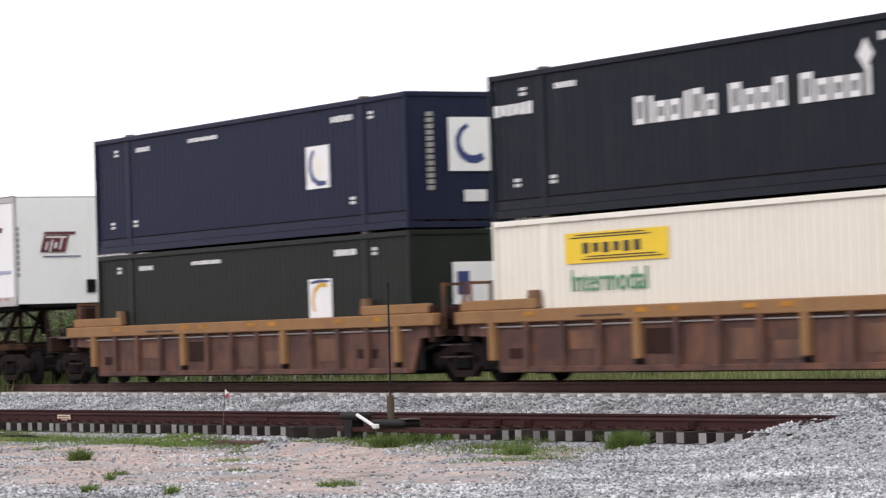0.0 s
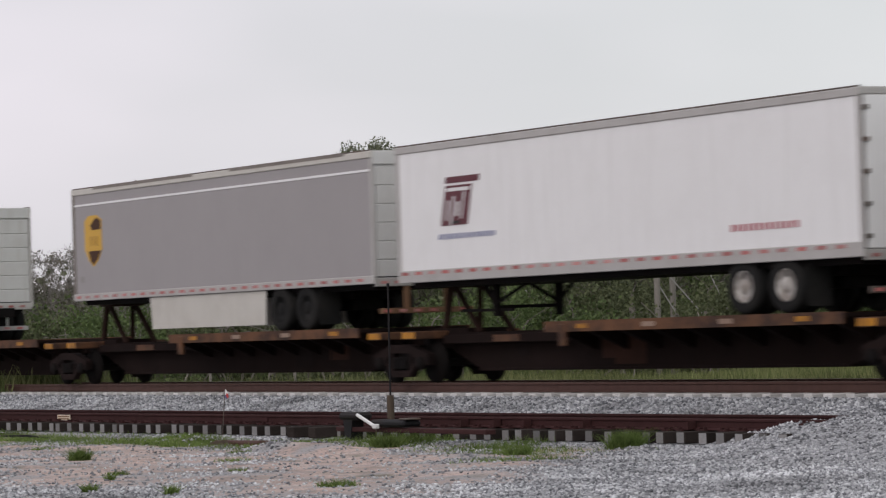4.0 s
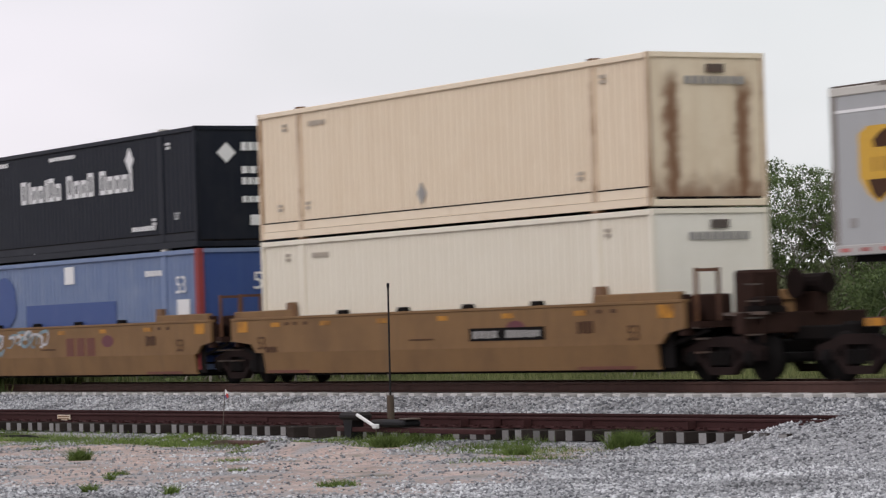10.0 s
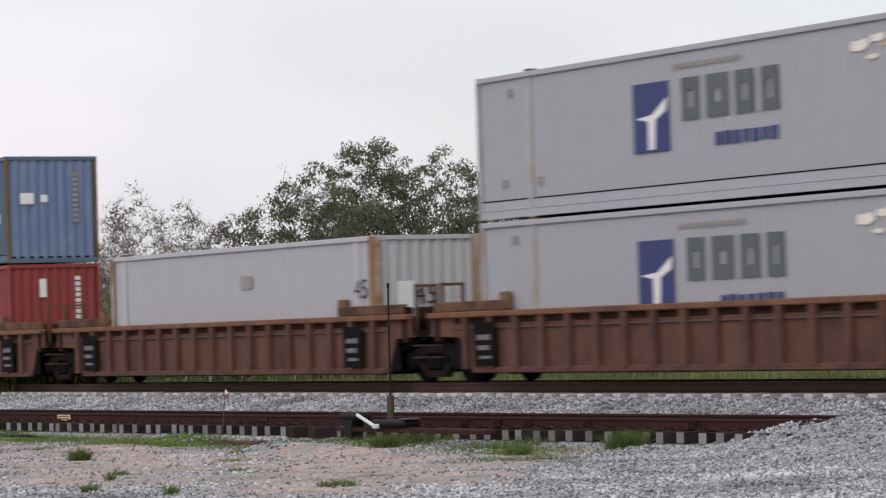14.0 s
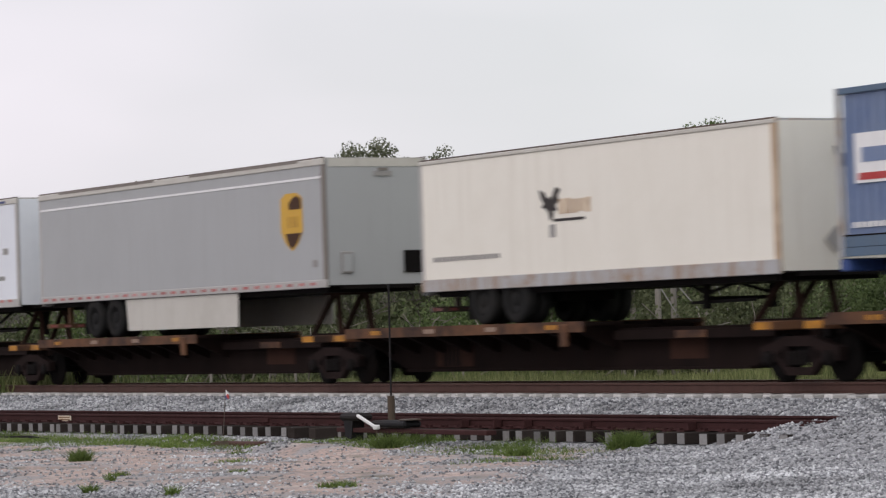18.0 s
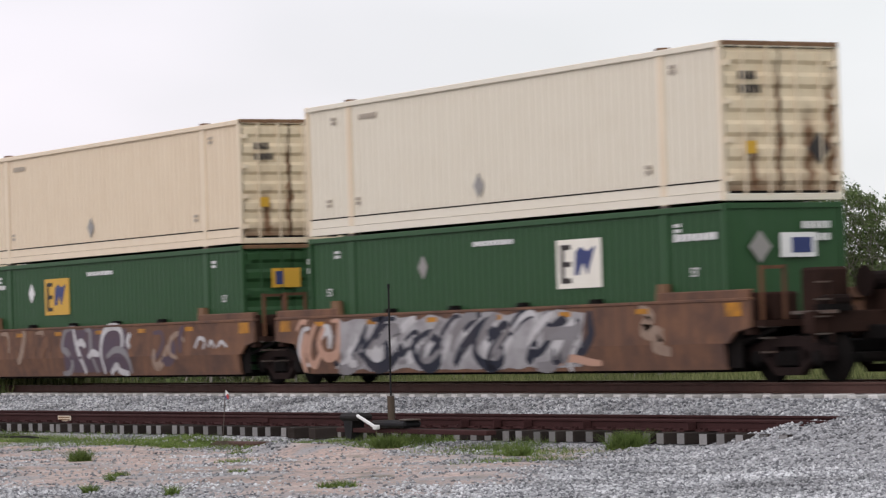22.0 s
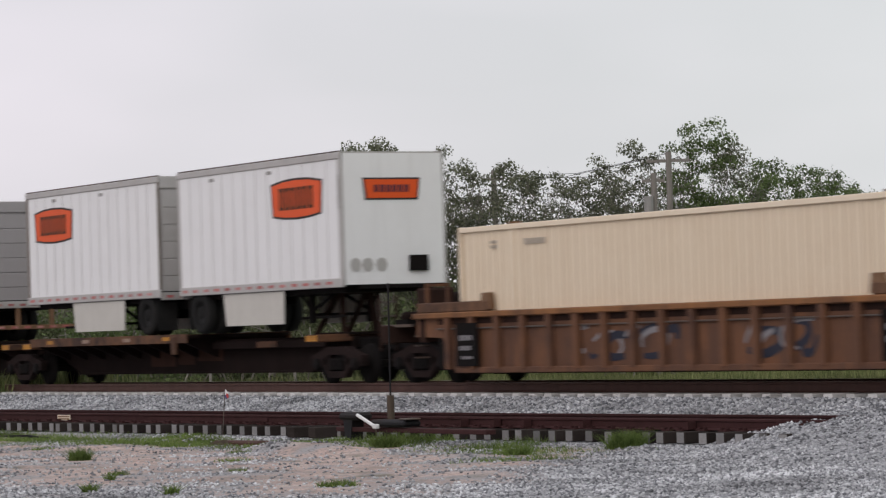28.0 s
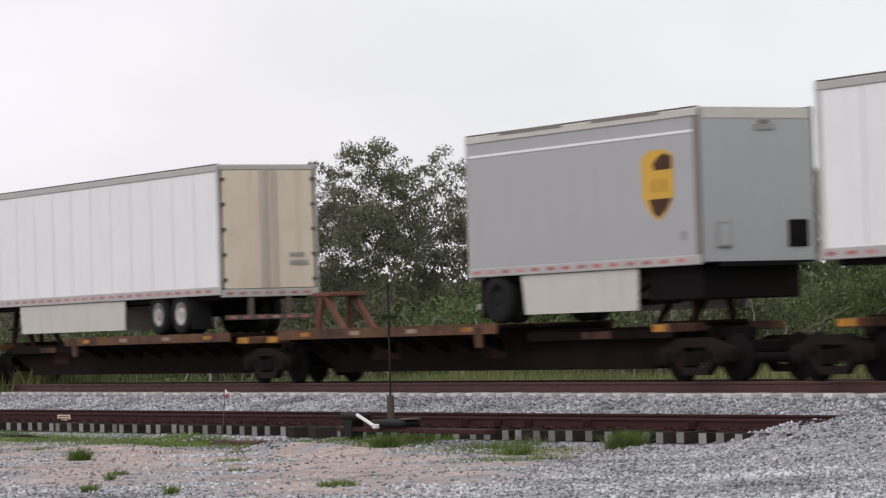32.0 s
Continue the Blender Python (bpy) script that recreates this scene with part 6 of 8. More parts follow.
end_bars(c, 8.1, 1.02, 1.14, 1.35, 2.5, 9, "mark_grey", upright=True)
bars(c, -2.6, -1.0, 2.5, 2.6, 9, "mark_white")
c = container(-67.23, 0.35, "black_green", "blackish green container with a white logo panel, in a well wagon", end="smooth")
box_marks(c, "mark_white")
mark(c, 3.42, 4.5, 1.0, 1.98, "white", "logo_panel", label="white logo panel with a yellow and blue arc")
part("logo_arc", Build().ribbon([(4.3, 1.82), (3.98, 1.86), (3.7, 1.72), (3.6, 1.48), (3.68, 1.26)], 0.12, -1.32, -1.312), "gold", c, "yellow arc")
part("logo_bar", Build().ribbon([(3.52, 1.9), (3.9, 1.93), (4.4, 1.92)], 0.07, -1.32, -1.312), "mark_blue", c)
part("end_logo", Build().box(8.09, 8.10, -0.3, 0.9, 1.3, 2.2), "white", c, "white square logo panel")
part("end_logo_arc", Build().box(8.101, 8.108, -0.2, 0.1, 1.5, 2.0), "mark_blue", c)
bars(c, -2.6, -1.0, 2.5, 2.6, 9, "mark_white")


def slant_emblem(t, x, z=3.26, w=1.25, h=1.0, end=None):
    """A leaning block of dark red bars; end: the x of an end wall that carries it, with x as a place along y."""
    rows = [(0.0, 0.86, 0.0, 0.82, "mark_maroon", 0), (-0.02, 1.06, 0.87, 1.0, "mark_maroon", 0), (0.06, 0.8, 0.70, 0.77, "mark_white", 1), (0.14, 0.19, 0.1, 0.52, "mark_white", 1),
            (0.30, 0.35, 0.0, 0.60, "mark_white", 1), (0.44, 0.52, 0.18, 0.48, "mark_white", 1), (0.62, 0.67, 0.12, 0.70, "mark_white", 1), (0.35, 0.62, 0.03, 0.09, "mark_dark", 1)]
    for a, b, c, d, mt, over in rows:
        k0, k1 = c * h * 0.28, d * h * 0.28
        p = [(x + a * w + k0, z + c * h), (x + b * w + k0, z + c * h), (x + b * w + k1, z + d * h), (x + a * w + k1, z + d * h)]
        if end is None:
            shape(t, p, mt, "emblem_bar", y=-1.312 - 0.006 * over, label="leaning dark red emblem bar")
        else:
            part("emblem_bar", Build().prism_x(p, end, end + 0.008 + 0.005 * over), mt, t, "leaning dark red emblem bar")


def line_trailer(u, rear, left, top=5.01):
    """White trailer with a dark red slanted emblem."""
    t = trailer(u, "white highway trailer with a dark red slanted emblem", rear, top=top, skin="white", ribs=None, top_mat="aluminium", end="swing")
    x = -6.2 if left else 5.6
    slant_emblem(t, x)
    bars(t, x - 1.6 * (not left) - 0.1 * left, x + 2.2, 2.98, 3.1, 20, "mark_pale_blue", gap=0.42)
    rx = -7.4 if not left else 4.2
    bars(t, rx, rx + 2.1, 2.70, 2.83, 13, "mark_pink", gap=0.4)
    return t


# outline of a bird with raised wings, in a unit square
BIRD = ((0.0, 0.95), (0.06, 0.7), (0.2, 0.52), (0.08, 0.42), (0.3, 0.36), (0.42, 0.22), (0.5, 0.0), (0.62, 0.08), (0.66, 0.3), (0.84, 0.28), (0.74, 0.46),
        (0.92, 0.58), (0.86, 0.74), (1.0, 0.9), (0.78, 1.0), (0.66, 0.84), (0.56, 0.64), (0.46, 0.74), (0.38, 0.64), (0.24, 0.84))


def bird_trailer(u, rear, length=16.15, bottom=2.03, top=5.06, **kw):
    """White ribbed trailer with a black bird emblem."""
    t = trailer(u, "white ribbed highway trailer with a black bird emblem", rear, length=length, bottom=bottom, top=top, **{"skin": "trailer_white", "tall_rail": 0.46, "rail": "rail_beige", "rim": "dull", "top_h": 0.08, "top_mat": "skirt", **kw})
    x, z = (-0.3 if length > 14 else -1.6), (bottom + top) / 2 + 0.2
    shape(t, [(x + 0.78 * a, z - 0.3 + 0.66 * b) for a, b in BIRD], "mark_dark", "bird_emblem", label="black bird emblem")
    bars(t, x + 0.72, x + 1.9, z - 0.18, z + 0.12, 5, "rust_tan", label="brownish name as plain bars")
    bars(t, x + 0.5, x + 2.0, z - 0.32, z - 0.26, 1, "mark_dark")
    if rear > 0:
        bars(t, 4.5, 7.3, bottom + 0.82, bottom + 0.9, 18, "mark_grey")
    else:
        bars(t, -length / 2 + 0.5, -length / 2 + 3.2, bottom + 0.62, bottom + 0.72, 18, "mark_grey")
    mark(t, x + 0.35, x + 0.55, bottom + 0.95, bottom + 1.2, "mark_grey")
    # the same bird on the end that faces along the train's way
    o, y = length / 2 + 0.045, (-0.95 if rear > 0 else -0.1)
    py = -0.6 if rear > 0 else -0.1
    pl = [(y + 0.68 * a, top - 1.06 + 0.6 * b) for a, b in BIRD]
    part("bird_emblem", Build().prism_x(pl, o, o + 0.008), "mark_dark", t, "black bird emblem")
    part("placard", Build().prism_x([(py - 0.25, bottom + 0.6), (py, bottom + 0.35), (py + 0.25, bottom + 0.6), (py, bottom + 0.85)], o, o + 0.008), "aluminium", t, "diamond-shaped placard")
    if rear > 0:
        end_bars(t, o, -1.05, -0.2, bottom + 1.25, bottom + 1.32, 12, "mark_dark")
    return t


def shield(t, x, z, w=0.53, h=0.64):
    """A brown and gold shield emblem, without writing."""
    out = [(x - w, z + h * 0.8), (x - w * 0.5, z + h), (x + w * 0.5, z + h), (x + w, z + h * 0.8), (x + w, z - h * 0.35), (x + w * 0.55, z - h * 0.8), (x, z - h * 1.05), (x - w * 0.55, z - h * 0.8), (x - w, z - h * 0.35)]
    e = shape(t, out, "gold", "shield", label="gold and brown shield emblem")
    shape(e, [(x - w * 0.15, z + h * 0.42), (x + w * 0.9, z + h * 0.42), (x + w * 0.9, z + h * 0.78), (x + w * 0.45, z + h * 0.9), (x + w * 0.1, z + h * 0.8), (x - w * 0.25, z + h * 0.6)], "mark_brown", y=-1.32)
    shape(e, [(x - w * 0.55, z - h * 0.42), (x + w * 0.88, z - h * 0.42), (x + w * 0.5, z - h * 0.75), (x, z - h * 0.97), (x - w * 0.3, z - h * 0.82)], "mark_brown", y=-1.32)
    for k in (-0.3, 0.08, 0.42):
        mark(e, x + w * k, x + w * (k + 0.1), z - h * 0.22, z + h * 0.16, "shield_brown", "shield_bar", y=-1.32)
    return e


def parcel_trailer(u, rear, length=16.15, axles=2, skin="grey", skirt=True, end="roll", doors="door_white", top=5.03):
    """Grey smooth parcel trailer with a shield."""
    L = length / 2
    kw = {}
    if skirt:
        a = (L - 11.6, L - 5.3) if length > 12 else (-2.0, 2.2)
        sk = (a[0], a[1]) if rear > 0 else (-a[1], -a[0])
        kw["skirt"] = sk
    t = trailer(u, "grey smooth-sided parcel trailer with a brown and gold shield", rear, length=length, bottom=2.15, top=top, skin=skin, ribs=None, seam=4.6, end=end, axles=axles,
                end_mat=doors if rear > 0 else skin, rim=False, tall_rail=0.18, post="aluminium", nose_post="taupe", bogie=(L - 3.95) if length > 12 else L - 1.0, legs=not skirt or length < 12,
                top_mat="skirt", guard="rust_post" if length > 12 else "aluminium", **kw)
    shield(t, -rear * ((L - 1.3 if rear > 0 else L - 1.62) if length > 12 else L - 1.35), 3.68)
    mark(t, -rear * (L - 0.55) - 0.1, -rear * (L - 0.55) + 0.1, 2.62, 2.78, "mark_grey")
    part("roof_strip", Build().box(-L + 1.4, -L * 0.1, -1.334, -1.29, top - 0.06, top + 0.02).box(L * 0.15, L - 1.2, -1.334, -1.29, top - 0.06, top + 0.02), "taupe", t, "dark worn strip along the roof edge")
    if skirt and length < 12:
        part("belly_box", Build().box(min(-rear * 2.1, -rear * 3.9), max(-rear * 2.1, -rear * 3.9), -1.1, 1.1, 1.52, 2.13, 0.03), "dark", t, "dark boxed gear under the floor")
    if rear < 0:
        for y, z0, z1, w in ((-0.95, 2.45, 2.95, 0.3), (0.65, 2.45, 2.95, 0.45)):
            part("service_box", Build().box(L, L + 0.05, y, y + w, z0, z1, 0.02), "dark" if y > 0 else "mark_grey", t, "service connection box")
        part("nose_header", Build().box(L, L + 0.012, -1.2, 1.2, top - 0.2, top - 0.02), "skirt", t, "pale header across the nose")
        part("nose_light", Build().box(L, L + 0.03, -0.05, 0.4, 4.62, 4.72), "mark_grey", t, "dark marker lamp panel")
        part("lamp_bracket", Build().box(L, L + 0.02, 0.05, 0.3, 4.74, 4.80), "taupe", t)
        part("box_lid", Build().box(L + 0.05, L + 0.06, -0.91, -0.69, 2.5, 2.88), skin, t)
    else:
        part("mark_panel", Build().box(L + 0.0, L + 0.012, 0.65, 1.0, 2.85, 3.2), "mark_yellow", t, "yellow sticker") if length > 12 else None
    return t


# first skeleton wagon
for a, b, w in ((-98.3, -81.85, -1), (-115.5, -98.3, 1), (-132.8, -115.5, 1), (-150.65, -132.8, 1), (-167.0, -150.65, 1)):
    spine_car(a, b, w)
for u in (-81.85, -98.3, -115.5, -132.8, -150.65, -167.0):
    rail_truck(u)
t = line_trailer(-88.85, -1, False, 5.07)
slant_emblem(t, -0.6, 3.56, 0.85, 0.55, end=8.1)
end_bars(t, 8.1, -0.5, 0.6, 3.42, 3.46, 10, "mark_blue")
part("service_box", Build().box(8.08, 8.13, 0.75, 1.0, 2.45, 2.8), "dark", t)
end_bars(t, 8.085, -1.28, -1.2, 2.9, 4.3, 9, "mark_grey", upright=True)
bird_trailer(-106.9, 1, top=5.0)
line_trailer(-124.3, 1, True)
parcel_trailer(-141.5, 1, skin="warm_grey")
parcel_trailer(-162.75, 1, 8.3, 1, skirt=False, top=5.0)

# second skeleton wagon
for a, b, w in ((-189.0, -171.2, -1), (-208.1, -189.0, -1), (-225.8, -208.1, 1)):
    spine_car(a, b, w)
for u in (-171.2, -189.0, -208.1, -225.8):
    rail_truck(u)
bird_trailer(-178.65, -1, top=5.07)
t = trailer(-197.25, "grey trailer with a faded maroon arrow emblem and a patched panel", -1, bottom=2.15, top=5.04, skin="warm_grey", ribs=None, seam=4.66, rim="dull", top_mat="skirt", tall_rail=0.34, nose_post="aluminium")
shape(t, [(-7.3, 2.55), (-5.1, 2.55), (-3.9, 3.35), (-6.5, 3.35), (-6.5, 4.35), (-7.3, 3.6)], "mark_maroon", "arrow_emblem", label="faded maroon arrow emblem")
mark(t, -6.5, -3.2, 3.35, 4.4, "grey", "patch", y=-1.318, label="paler patch on the side")
bars(t, -1.2, 0.0, 2.55, 2.8, 4, "mark_white")
bars(t, 3.25, 3.55, 2.72, 2.86, 2, "mark_red")
part("yellow_tape", Build().box(7.9, 8.0, -1.335, -1.325, 2.9, 3.75), "mark_yellow", t, "upright strip of yellow tape")
part("nose_plate", Build().box(8.075, 8.09, -0.7, 0.9, 3.9, 4.7), "aluminium", t)
part("service_box", Build().box(8.075, 8.14, -0.1, 0.25, 2.45, 2.75), "dark", t)
parcel_trailer(-218.0, 1)

# second well wagon, ochre
UN = ((-249.7, -229.9), (-269.5, -249.7), (-289.2, -269.5))
ochre = [well_car(a, b, "ochre", SLAB, e, nm) for (a, b), e, nm in zip(UN, ((1,), (), (-1,)), ((1.6, 4.5), (0.0, 0.0), (-5.5, -2.8)))]
for k in range(3):
    mark(ochre[1], 0.8 + 0.66 * k, 1.3 + 0.66 * k, 0.74, 1.2, "faded_maroon", "emblem_block", y=-1.488, label="faded maroon emblem block")
for w in ochre:
    for e in (-1, 1):
        part("sill_stripe", Build().box(e * 6.6 - 1.0, e * 6.6 + 1.0, -1.312, -1.302, 0.26, 0.32), "faded_maroon", w, "faded maroon stripe").location = (0, -0.115, 0)
    for x in (-6.6, -6.2, -5.7, 5.9, 6.4, 6.9):
        mark(w, x, x + 0.16, 1.33, 1.40, "mark_brown", "stencil", y=-1.488)
    words(w, "53", 7.45, 0.8, 0.42, "mark_brown", y=-1.490, label="brown stencilled number")
    words(w, "53", -8.0, 0.8, 0.42, "mark_brown", y=-1.490, label="brown stencilled number")
    bars(w, 5.7, 6.3, 0.95, 1.2, 4, "mark_brown", y=-1.488)
    bars(w, -0.9, 0.1, 0.9, 0.94, 9, "mark_brown", y=-1.488)
    shape(w, disc(3.4, 1.1, 0.36, 0.15, 16), "mark_maroon", "oval_mark", y=-1.488, label="small faded purple oval")
    bars(w, -7.6, -7.0, 0.72, 0.86, 4, "mark_brown", y=-1.488)
for u in (-229.9, -249.7, -269.5, -289.2):
    rail_truck(u, True)


c = container(-239.7, 3.285, "tan", "cream corrugated container with rust-streaked end, stacked on another", end="smooth", end_mat="two_runs", cap="rust_post", post_mat="rust_tan")
box_marks(c, "mark_faint")
diamond(c, -0.6, 0.7, 0.24, "mark_grey")
part("vent", Build().box(8.07, 8.10, 0.0, 0.4, 2.52, 2.68), "steel", c, "dark vent flap")
end_bars(c, 8.08, -0.5, 0.9, 2.3, 2.45, 8, "mark_grey")
c = container(-239.7, 0.35, "cream", "pale cream corrugated container in a well wagon", end="smooth", cap="rust_post", end_mat="ivory")
box_marks(c, "mark_faint")
part("vent", Build().box(8.07, 8.10, 0.0, 0.4, 2.52, 2.68), "steel", c, "dark vent flap")
end_bars(c, 8.08, -0.5, 0.9, 2.3, 2.45, 8, "mark_grey")

c = container(-259.2, 3.285, "charcoal", "charcoal container with large white lettering, stacked on another", end="smooth", cap="skirt")
box_marks(c, "mark_white", number=False)
name_bars(c, -2.75, 4.85, 1.52, 2.12)
diamond(c, 4.25, 2.3, 0.32, "mark_white")
bars(c, -4.9, -3.6, 2.58, 2.7, 8, "mark_white")
bars(c, -0.8, 0.9, 2.55, 2.66, 14, "mark_white")
bars(c, 4.3, 5.7, 0.5, 0.62, 9, "mark_white")
bars(c, -5.8, -4.7, 0.5, 0.62, 8, "mark_white")
bars(c, -7.95, -6.4, 2.05, 2.3, 6, "mark_white")
size_mark(c, -7.3, 0.7, "mark_white")
size_mark(c, 6.8, 0.7, "mark_white")
part("placard", Build().prism_x([(-0.75, 2.25), (-0.5, 2.0), (-0.25, 2.25), (-0.5, 2.5)], 8.07, 8.08), "mark_white", c, "white diamond placard")
for z0, z1, n in ((2.3, 2.5, 7), (1.75, 1.92, 6), (1.48, 1.65, 8), (1.05, 1.2, 8)):
    end_bars(c, 8.08, -0.1, 1.2, z0, z1, n, "mark_white")
part("end_plate", Build().box(8.07, 8.08, 0.1, 0.65, 0.5, 0.75), "mark_white", c)
c = container(-259.2, 0.35, "blue", "blue container with red corner posts, in a well wagon", end="smooth", post_mat="blue", cap="skirt", end_mat="deep_blue")
for x in (-8.0, 8.0):
    part("red_post", Build().box(x - 0.08, x + 0.1 * (x > 0), -1.36, -1.2, 0.0, 2.9), "red", c, "red painted corner post")
shape(c, [(x + 0.05 * math.sin(9 * z), z) for x, z in disc(-4.1, 1.85, 0.8, 0.7, 22)], "deep_blue", "emblem", label="dark blue patch")
mark(c, -2.6, 3.2, 1.1, 1.75, "deep_blue", "dark_band", label="dark blue band")
mark(c, 0.0, 0.6, 2.25, 2.7, "mark_white")
bars(c, 5.0, 6.0, 2.3, 2.45, 5, "mark_white")
words(c, "53", 6.75, 1.85, 0.6, "mark_white", label="white number")
mark(c, 6.8, 7.5, 1.3, 1.7, "mark_white")
words(c, "53", 0.1, 1.9, 0.6, "mark_white", end=8.08, label="white number")

c = container(-278.7, 3.285, "tan", "cream corrugated container with rust at one end, stacked on another", end="smooth", end_mat="low_rust", cap="rust_post", post_mat="rust_tan")
box_marks(c, "mark_faint")
diamond(c, 0.0, 0.75, 0.24, "mark_grey")
part("vent", Build().box(8.07, 8.10, 0.0, 0.4, 2.52, 2.68), "steel", c, "dark vent flap")
diamond_y = part("placard", Build().prism_x([(-0.85, 0.6), (-0.6, 0.35), (-0.35, 0.6), (-0.6, 0.85)], 8.072, 8.08), "mark_dark", c, "dark diamond placard")
end_bars(c, 8.08, -0.5, 0.9, 2.3, 2.45, 8, "mark_grey")
c = container(-278.7, 0.35, "ivory", "ivory container with a faint worn name, in a well wagon", end="smooth", cap="rust_post")
for k in range(5):
    x = -2.5 + 0.95 * k
    letter_block(c, x, 1.32, 0.72, 0.82, "white", "worn_letter", 0.36, lean=0.16)
    shape(c, [(x, 1.25), (x + 0.7, 1.25), (x + 0.71, 1.32), (x, 1.32)], "rust_tan", "letter_shadow", label="rust-tinted lower edge of a worn letter")
bars(c, 4.3, 5.8, 2.35, 2.5, 9, "mark_blue")

# third well wagon, ribbed
UN = ((-313.0, -293.3), (-332.7, -313.0), (-352.1, -332.7))
for (a, b), e in zip(UN, ((1,), (), (-1,))):
    well_car(a, b, "plum", RIB, e)
for u in (-293.3, -313.0, -332.7, -352.1):
    rail_truck(u, True)
for z in (3.285, 0.35):
    c = container(-302.5, z, "lilac", "pale grey container with a dark blue emblem and grey letter bars", end="ribbed", post_mat="rust_lilac", cap="rust_post")
    mark(c, -2.35, -1.15, 1.0, 2.3, "mark_blue", "emblem", label="dark blue square emblem")
    shape(c, [(-2.25, 1.65), (-1.7, 1.7), (-1.2, 2.0), (-1.25, 1.75), (-1.6, 1.6), (-1.65, 1.05), (-1.85, 1.05), (-1.85, 1.58)], "white", y=-1.32)
    for k, x in enumerate((-0.75, 0.05, 0.95, 1.75)):
        letter_block(c, x, 1.52, (0.6, 0.7, 0.6, 0.55)[k], 0.78, "mark_teal", "letter_bar", 0.38)
    bars(c, 0.3, 2.3, 1.0, 1.25, 7, "mark_blue", label="dark blue word as bars")
    bars(c, -1.0, 1.2, 2.48, 2.58, 14, "mark_grey")
    box_marks(c, "mark_grey", number=False)
    for px, pz, pw, ph, mt in ((4.4, 2.3, 0.5, 0.22, "ivory"), (4.95, 2.42, 0.4, 0.16, "ivory"), (5.4, 2.2, 0.3, 0.3, "cream"), (4.8, 2.14, 0.35, 0.1, "cream"), (5.2, 2.34, 0.16, 0.08, "rust_tan"), (5.62, 2.5, 0.2, 0.12, "ivory")):
        shape(c, [(px, pz + 0.03), (px + pw * 0.6, pz), (px + pw, pz + ph * 0.4), (px + pw * 0.85, pz + ph), (px + pw * 0.3, pz + ph * 0.8), (px + 0.02, pz + ph * 0.9)], mt, "peeling_patch", label="peeling pale patch")
    part("end_logo", Build().box(8.08, 8.09, -0.35, 0.3, 2.05, 2.6), "mark_blue", c, "dark blue square emblem")
    part("end_logo_mark", Build().box(8.091, 8.098, -0.28, 0.22, 2.33, 2.42).box(8.091, 8.098, -0.12, -0.04, 2.07, 2.33), "white", c)
    for z0 in (1.85, 1.4, 0.6):
        end_bars(c, 8.09, -0.3, 0.2, z0, z0 + 0.12, 4, "mark_grey")
    part("yellow_tag", Build().box(8.08, 8.09, -0.05, 0.08, 0.55, 0.68), "mark_yellow", c)
    part("locking_plate", Build().box(7.85, 8.05, -1.36, -1.345, 0.9, 1.75), "tan", c, "rusty locking plate")
c = container(-322.0, 0.3, "dull_white", "dull white container with rusty corner posts, in a well wagon", 13.72, end="ribbed", cap="rust_post", post_mat="dull_white")
for e in (-1, 1):
    for y in (-1.345, 1.345):
        part("rusty_post", Build().box(e * 6.86 - 0.16 * (e > 0), e * 6.86 + 0.16 * (e < 0), y - 0.012, y + 0.012, 0.0, 2.88), "rust_white", c, "rust-stained corner post")
for y in (-1.24, 1.24):
    part("rusty_end_post", Build().box(6.862, 6.88, y - 0.1, y + 0.1, 0.0, 2.88), "rust_white", c, "rust-stained corner post")
words(c, "45", 5.95, 1.55, 0.6, "mark_dark", label="black number")
words(c, "45", -0.35, 1.4, 0.6, "mark_dark", end=6.875, label="black number")
part("end_sticker", Build().box(6.862, 6.875, -0.75, -0.35, 1.3, 1.9), "white", c, "white sticker")
mark(c, 0.4, 1.0, 1.9, 2.2, "mark_grey", "stain")
c = container(-341.7, 3.285, "steel_blue", "faded blue container with scattered rust, stacked on a red one", 12.19, end="ribbed", posts=False, post_mat="rust_post", cap="rust_post", low=0.2, end_mat="blue")
for x, z0, w in ((4.9, 2.05, 0.35), (5.3, 1.1, 0.25), (-5.5, 2.3, 0.3), (0.8, 0.9, 0.5)):
    mark(c, x, x + w, z0, z0 + 0.25, "mark_white" if x > 4 else "deep_blue")
part("end_sticker", Build().box(6.10, 6.11, -0.95, -0.55, 1.6, 1.9), "white", c, "white sticker")
part("end_sticker", Build().box(6.10, 6.11, -0.35, -0.15, 1.65, 1.85), "white", c, "white sticker")
end_bars(c, 6.1, 0.6, 0.75, 1.1, 2.5, 10, "mark_grey", upright=True)
c = container(-341.7, 0.35, "red", "faded red container with a pastel striped panel, in a well wagon", 12.19, end="ribbed", posts=False, cap="rust_post", low=0.2)
p = mark(c, -5.4, -4.1, 1.75, 2.5, "dull_white", "logo_panel", label="pastel panel with yellow and violet stripes")
for i, mt in enumerate(("mark_blue", "gold", "mark_green")):
    mark(p, -5.2 + 0.1 * i, -4.3, 1.95 + i * 0.15, 2.0 + i * 0.15, mt, y=-1.32)
part("end_sticker", Build().box(6.10, 6.11, -0.45, -0.25, 2.0, 2.5), "white", c, "white sticker")
end_bars(c, 6.1, 0.6, 0.75, 1.1, 2.6, 10, "mark_white", upright=True)

